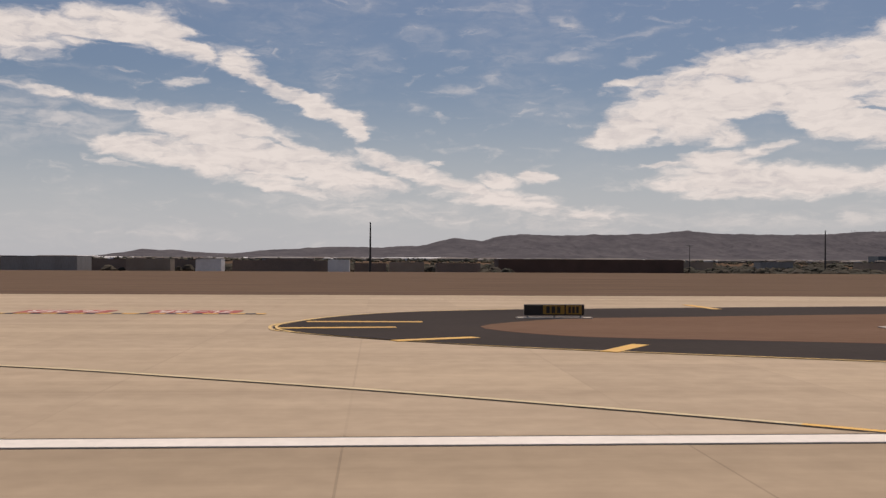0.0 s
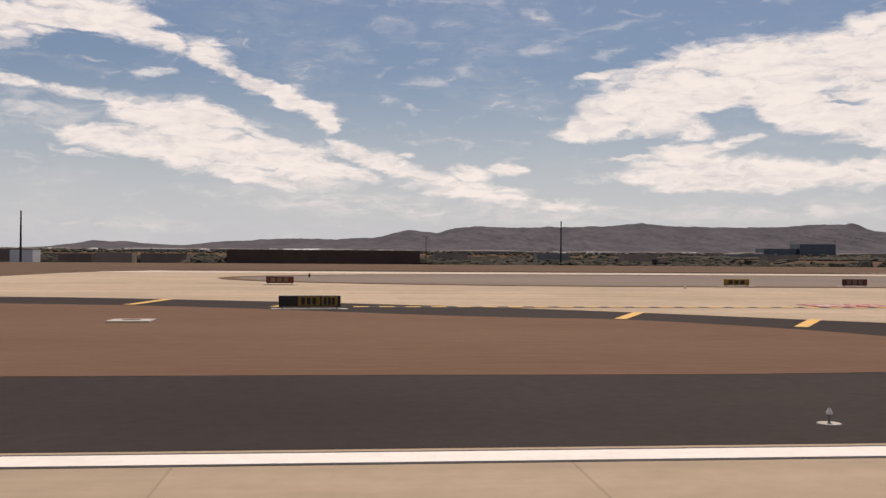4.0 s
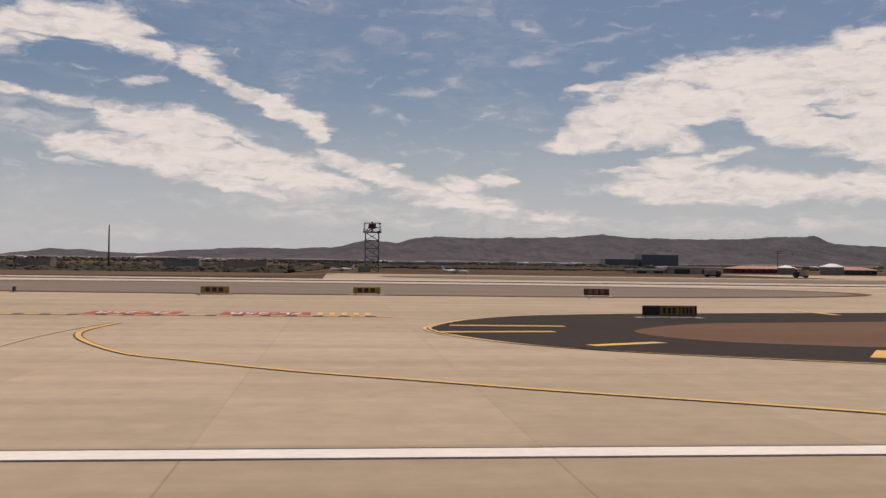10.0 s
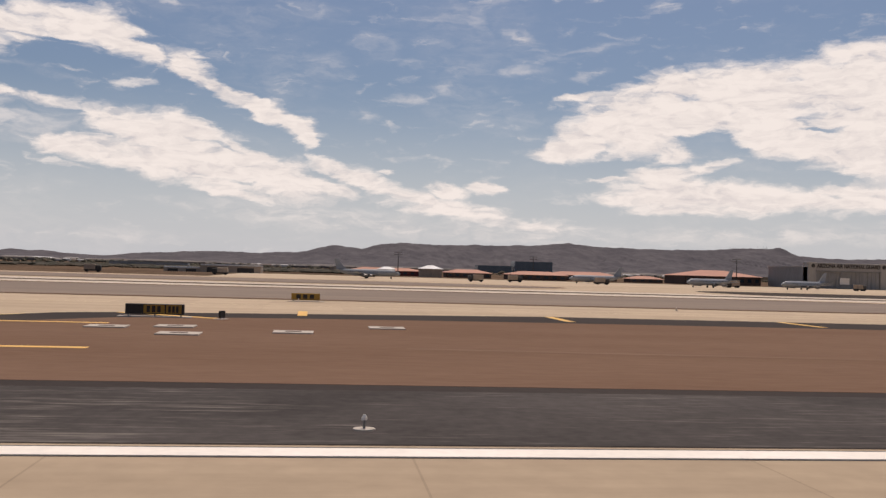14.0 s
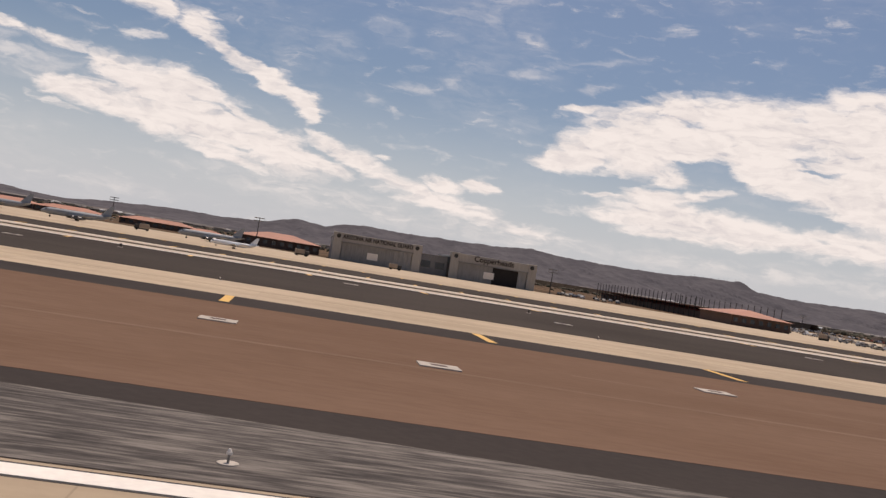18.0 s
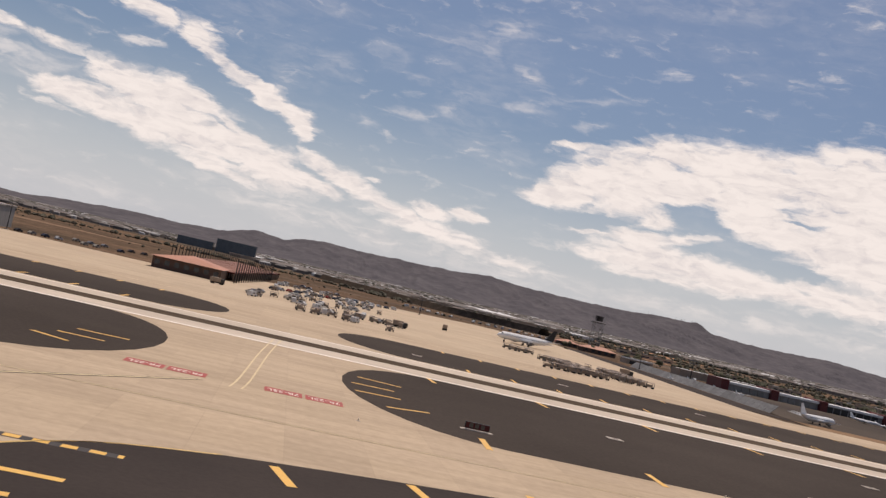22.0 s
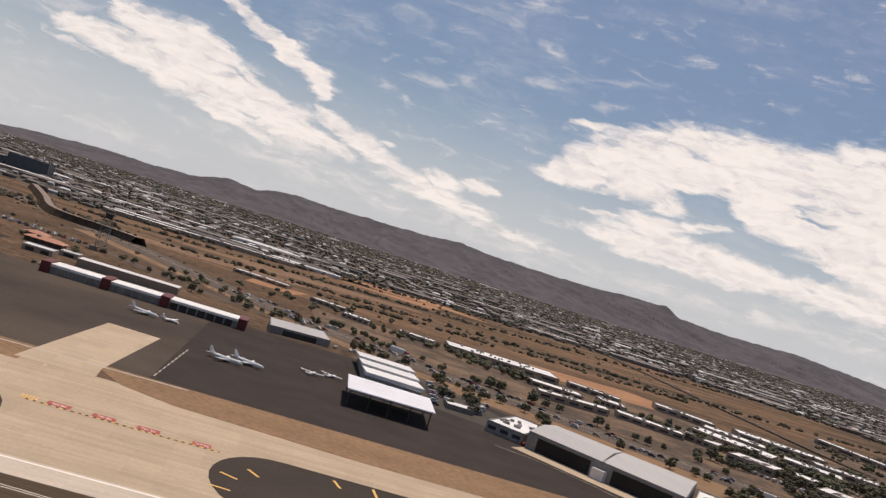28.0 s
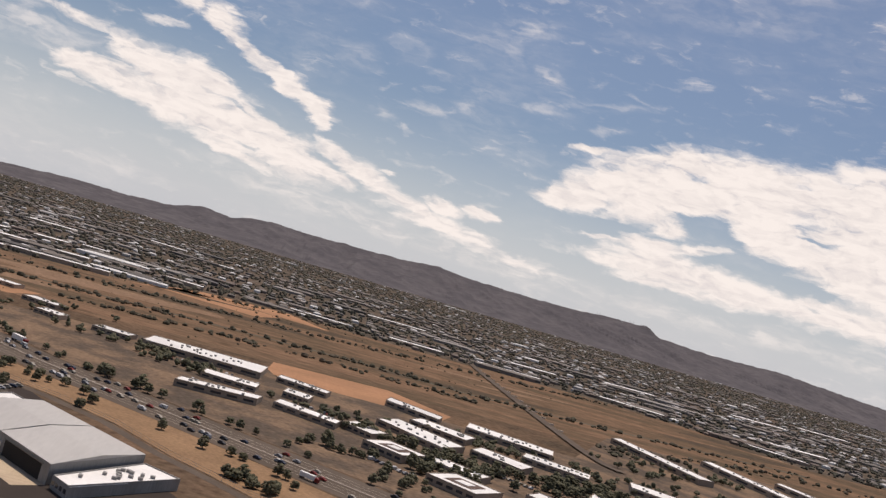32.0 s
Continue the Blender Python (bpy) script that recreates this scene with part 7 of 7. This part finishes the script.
def truck():
    e = thing("truck", (0, -300, 0), "articulated truck with a long white trailer on the highway", "truck", "trucks on the highway")
    part("trailer", soft_box(-7, 4, -1.25, 1.25, 1.2, 4.0, 0.08), M_WROOF, e)
    part("cab", soft_box(4.4, 7, -1.2, 1.2, 0.6, 3.2, 0.2), CAR_PAINTS[3], e, "red tractor cab")
    wheel = None
    for x in (-6, -4.8, 4.0, 6.0):
        for y in (-1.0, 1.0):
            if wheel is None:
                bm = bmesh.new()
                tube(bm, (0, -0.2, 0), (0, 0.2, 0), 0.5, 0.5, 10)
                wheel = part("wheel", bm, M_TYRE, e, at=(x, y, 0.5))
            else:
                again(wheel, e, (x, y, 0.5))
    return e


lorry = truck()
rng = random.Random(21)
used = set()


def on_highway(u, off):
    i = min(int(u), len(HIGHWAY) - 2)
    a, b = HIGHWAY[i], HIGHWAY[i + 1]
    x, y = between(a, b, u - i)
    d = (Vector(b) - Vector(a)).normalized()
    return x - d.y * off, y + d.x * off, math.degrees(math.atan2(d.y, d.x))


for k in range(110):
    off = rng.choice((-16, -11.5, -6.5, -3, 3, 6.5, 11.5, 16))
    u = rng.uniform(14, len(HIGHWAY) - 4)
    key = (off, round(u * 4))
    if key in used:
        continue
    used.add(key)
    x, y, a = on_highway(u, off)
    if rng.random() < 0.04:
        o = place(lorry, x, y, 0.06, a + (180 if off > 0 else 0))
        o.scale = (0.75, 0.75, 0.75)
    else:
        place(rng.choice(CARS + CARS[1:6]), x, y, 0.06, a + (180 if off > 0 else 0))
for k, c in enumerate(CARS):
    x, y, a = on_highway(40.3 + k * 1.7, (-14, 9, -9, 14, 4, -4, -14)[k])
    c.matrix_basis = pose(x * S, y * S, 0.06 * S, 0, 0, a)
x, y, a = on_highway(30.4, 18)
lorry.matrix_basis = pose(x * S, y * S, 0.06 * S, 0, 0, a)
for rowx, rowy, n, dx, dy, turn in ((1547, 462, 14, 0.5, 5.0, 0), (1556, 478, 11, 0.7, 5.0, 0), (1573, 430, 5, 2.2, -2.3, 45), (1570, 470, 9, 1.4, 4.8, 20), (1640, 358, 8, 2.6, 3.6, -30), (1655, 392, 5, 3, 3, -30), (1660, 720, 8, 4, 0.5, 90), (1625, 735, 12, 4, -0.3, 90), (1648, 664, 10, 4, 0.8, 90),
                                    (1760, 560, 8, 3, -2.6, 40), (1800, 600, 9, 3, -2.4, 40), (1840, 620, 10, 3, -2.2, 40), (1830, 740, 8, 3, -1.6, 50), (1890, 660, 9, 3.2, -1.6, 50), (1720, 680, 8, 3, -1.7, 50), (1500, 565, 6, 3, 1.5, 80), (1340, 548, 8, 4, 0.4, 90), (1100, 470, 12, 4, 7, 60), (1130, 540, 10, 5, 6, 60), (985, 470, 9, 5, 4, 60), (1000, 520, 8, 6, 5, 60)):
    for i in range(n):
        if rng.random() < 0.82:
            place(rng.choice(CARS), rowx + dx * i, rowy + dy * i, 0.05, turn + rng.uniform(-3, 3))


def cart():
    e = thing("baggage_cart", (0, -300, 0), "open-sided baggage cart parked in a cluster on the apron", "cart", "carts parked on the apron")
    part("deck", soft_box(-1.6, 1.6, -0.9, 0.9, 0.5, 0.7, 0.03), M_CART, e)
    part("roof", soft_box(-1.6, 1.6, -0.9, 0.9, 1.9, 2.05, 0.03), M_CART, e)
    post = None
    for x in (-1.5, 1.5):
        for y in (-0.8, 0.8):
            if post is None:
                post = part("post", boxes((-0.06, 0.06, -0.06, 0.06, 0.1, 1.95)), M_STEEL, e, at=(x, y, 0))
            else:
                again(post, e, (x, y, 0))
    tyre = None
    for x in (-1.2, 1.2):
        for y in (-0.75, 0.75):
            if tyre is None:
                bm = bmesh.new()
                tube(bm, (0, -0.1, 0), (0, 0.1, 0), 0.27, 0.27, 10)
                tyre = part("wheel", bm, M_TYRE, e, at=(x, y, 0.26))
            else:
                again(tyre, e, (x, y, 0.26))
    part("load", soft_box(-1.2, 1.0, -0.7, 0.7, 0.7, 1.4, 0.1), M_TAN, e, "tan load under the roof")
    return e


wagon = cart()
for cx, cy, nx, ny, jit in ((1198, 324, 3, 1, 0.6), (1206, 326, 5, 8, 1.0), (1226, 337, 5, 7, 0.4), (1200, 400, 4, 2, 1.5), (1112, 330, 4, 2, 1.5), (1124, 366, 6, 2, 1.5)):
    for i in range(nx):
        for j in range(ny):
            if rng.random() < 0.85:
                place(wagon, cx + i * 2.6 * (1 if cx > 1190 else 2.0) + rng.uniform(-jit, jit) * 0.4, cy + j * 6.6 + rng.uniform(-jit, jit), 0.0, rng.choice((0, 90, 80, 8)))
wagon.matrix_basis = pose(1195 * S, 322 * S, 0)


for k in range(46):
    u = k / 46
    if rng.random() < 0.85:
        place(rng.choice(CARS), 1198 + u * 130 + rng.uniform(-0.6, 0.6), 770 - u * 34 + (4.5 if k % 2 else -4.5), 0.05, 80 + rng.uniform(-4, 4))
# ground equipment and cars drawn up between the long shelter and the apron
lot = random.Random(44)
for k in range(86):
    u, v = lot.random(), lot.random()
    x, y = 1092 + u * 52 + v * 14, 352 + v * 300 - u * 30
    place(lot.choice([wagon, wagon, CARS[0], CARS[2], CARS[5], CARS[6]]), x, y, 0.02, lot.choice((0, 90, 60, 150)) + lot.uniform(-8, 8))


def service_truck(x, y, turn):
    e = thing("service_truck", (x, y, 0), "small tan and dark airfield service truck", "truck", "airfield service vehicles", turn=turn)
    part("box_body", soft_box(-2.6, 1.0, -1.1, 1.1, 0.9, 2.6, 0.1), M_TAN, e)
    part("cab", soft_box(1.1, 2.8, -1.0, 1.0, 0.5, 2.2, 0.15), M_DARK, e)
    part("chassis", boxes((-2.6, 2.7, -0.9, 0.9, 0.4, 0.85)), M_DARK, e)
    for q in (-1.8, 1.9):
        bm = bmesh.new()
        tube(bm, (q, -1.1, 0.42), (q, 1.1, 0.42), 0.42, 0.42, 10)
        part("axle_wheels", bm, M_TYRE, e)
    return e


for x, y, r in ((320, 262, 20), (260, 330, 170), (742, 372, 10), (800, 385, 190), (860, 395, 15), (708, 372, 0), (690, 352, 180), (1080, 392, 30), (1250, 400, 10), (1180, 452, 80), (900, 426, 5), (560, 340, 0), (600, 355, 180), (1150, 372, 5)):
    service_truck(x, y, r)


# ---- trees ----
def tree(seed, height, spread, label):
    rg = random.Random(seed)
    e = thing("tree", (0, -300, 0), label, "tree", "desert trees along roads and buildings")
    bm = bmesh.new()
    tube(bm, (0, 0, -0.2), (0.1, 0.05, height * 0.35), 0.22, 0.15, 7)
    for k in range(5):
        a = k * 1.26 + rg.uniform(-0.3, 0.3)
        tube(bm, (0.08, 0.04, height * rg.uniform(0.28, 0.4)), (math.cos(a) * spread * 0.55, math.sin(a) * spread * 0.55, height * rg.uniform(0.55, 0.75)), 0.13, 0.05, 5)
    part("trunk", bm, M_BARK, e)
    bm = bmesh.new()
    for k in range(60):
        a, q = rg.uniform(0, math.tau), math.sqrt(rg.random()) * 0.92
        z = rg.uniform(0.24, 0.86)
        w = spread * math.sin(min(1.0, (1.05 - z) * 1.9) * math.pi / 2) * q
        rr = rg.uniform(0.5, 1.05)
        clump(bm, math.cos(a) * w, math.sin(a) * w, height * z - rr * 0.5, rr, rr * rg.uniform(0.8, 1.3), rg, 5)
    for k in range(160):
        a, q = rg.uniform(0, math.tau), rg.uniform(0.7, 1.12)
        z = rg.uniform(0.26, 1.0)
        w = spread * math.sin(min(1.0, (1.08 - z) * 1.9) * math.pi / 2) * q
        c = Vector((math.cos(a) * w, math.sin(a) * w, height * z))
        d1, d2 = Vector((rg.uniform(-1, 1), rg.uniform(-1, 1), rg.uniform(-1, 1))) * 0.28, Vector((rg.uniform(-1, 1), rg.uniform(-1, 1), rg.uniform(-1, 1))) * 0.28
        bm.faces.new([bm.verts.new(c), bm.verts.new(c + d1), bm.verts.new(c + d2)])
    part("crown", bm, M_LEAF, e)
    return e


TREES = [tree(3, 5.6, 3.0, "round-crowned olive-green desert tree"), tree(4, 4.4, 2.6, "low olive-green desert tree"), tree(8, 7.0, 2.6, "taller olive-green desert tree")]
spots = []
for k in range(30):
    u = rng.uniform(15, len(HIGHWAY) - 6)
    x, y, a = on_highway(u, rng.uniform(-46, -27))
    spots.append((x, y))
for k in range(34):
    u = rng.uniform(18, len(HIGHWAY) - 6)
    x, y, a = on_highway(u, rng.uniform(23, 30))
    spots.append((x, y))
for cx, cy, n, sp in ((1640, 720, 14, 16), (1600, 745, 10, 14), (1560, 760, 10, 18), (1552, 500, 6, 10), (1575, 505, 5, 8), (1745, 680, 10, 18), (1780, 640, 10, 16), (1800, 560, 12, 18), (1830, 610, 14, 18), (1870, 620, 12, 18), (1900, 640, 12, 20), (1950, 640, 16, 24), (1930, 720, 12, 20), (1860, 720, 12, 18), (1740, 560, 6, 10), (1770, 520, 8, 12),
                      (1690, 440, 6, 6), (1706, 430, 4, 6), (1520, 590, 8, 18), (1460, 650, 8, 24), (1400, 660, 10, 40), (1340, 700, 10, 50), (1560, 555, 5, 10), (1480, 780, 10, 24), (1530, 850, 8, 20), (2000, 720, 14, 30), (2020, 840, 10, 30), (1560, 470, 3, 6), (2080, 760, 12, 40), (2120, 900, 10, 40)):
    for i in range(n * 2 if cx > 1590 else n):
        spots.append((cx + rng.gauss(0, sp), cy + rng.gauss(0, sp * 0.6)))
spots.sort(key=lambda q: q[1])
rest = bmesh.new()
for x, y in spots[270:]:
    h = rng.uniform(3.6, 6.4)
    for q in range(6):
        clump(rest, x + rng.gauss(0, 1.0), y + rng.gauss(0, 1.0), h * rng.uniform(0.1, 0.5), rng.uniform(1.2, 2.2), h * rng.uniform(0.35, 0.55), rng, 6)
    tube(rest, (x, y, -0.2), (x, y, h * 0.5), 0.2, 0.14, 5)
tagged(part("park_trees", rest, M_LEAF), "olive-green trees between the far business buildings", "trees", kind="stuff")
for x, y in spots[:270]:
    o = place(rng.choice(TREES), x, y, 0.0, rng.uniform(0, 360))
    k = rng.uniform(0.6, 1.0) * (1.45 if x > 1600 and y > 560 else 1.0)
    o.scale = (k, k, k * rng.uniform(0.9, 1.1))
for t, (x, y) in zip(TREES, ((1572, 497), (1612, 500), (1694, 441))):
    t.matrix_basis = pose(x * S, y * S, 0)


# ---- fences and the blast fence ----
def fence(points, label, h=2.2, gap=7.0):
    e = thing("security_fence", (0, 0, 0), label, "fence", "airfield fences")
    post = None
    for a, b in zip(points, points[1:]):
        n = max(1, int((Vector(b) - Vector(a)).length / gap))
        for i in range(n):
            c = between(a, b, i / n)
            if post is None:
                bm = bmesh.new()
                tube(bm, (0, 0, -0.1), (0, 0, h), 0.07, 0.07, 5)
                post = part("post", bm, M_STEEL, e, at=(*c, 0))
            else:
                again(post, e, (*c, 0))
        bm = bmesh.new()
        for z in (0.15, h * 0.5, h - 0.1):
            tube(bm, (*a, z), (*b, z), 0.05, 0.05, 4)
        part("rail", bm, M_STEEL, e)
    return e


fence(FENCE[1:10], "grey chain-link fence behind the hangars")
blast = thing("blast_fence", (0, 0, 0), "slanted grey steel blast fence at the apron edge", "fence")
for k in range(29):
    y = 357 + k * 6.5
    x = 1293 + (y - 357) * 0.058
    bm = bmesh.new()
    q = [bm.verts.new(c) for c in ((x, y, 0), (x + 0.35, y + 6.3, 0), (x + 3.4, y + 6.3, 3.2), (x + 3.0, y, 3.2))]
    q2 = [bm.verts.new(p.co + Vector((0.25, 0, 0))) for p in q]
    bm.faces.new(q)
    bm.faces.new(q2[::-1])
    for i in range(4):
        bm.faces.new((q[i], q[(i + 1) % 4], q2[(i + 1) % 4], q2[i]))
    part("panel", bm, M_BLAST, blast)
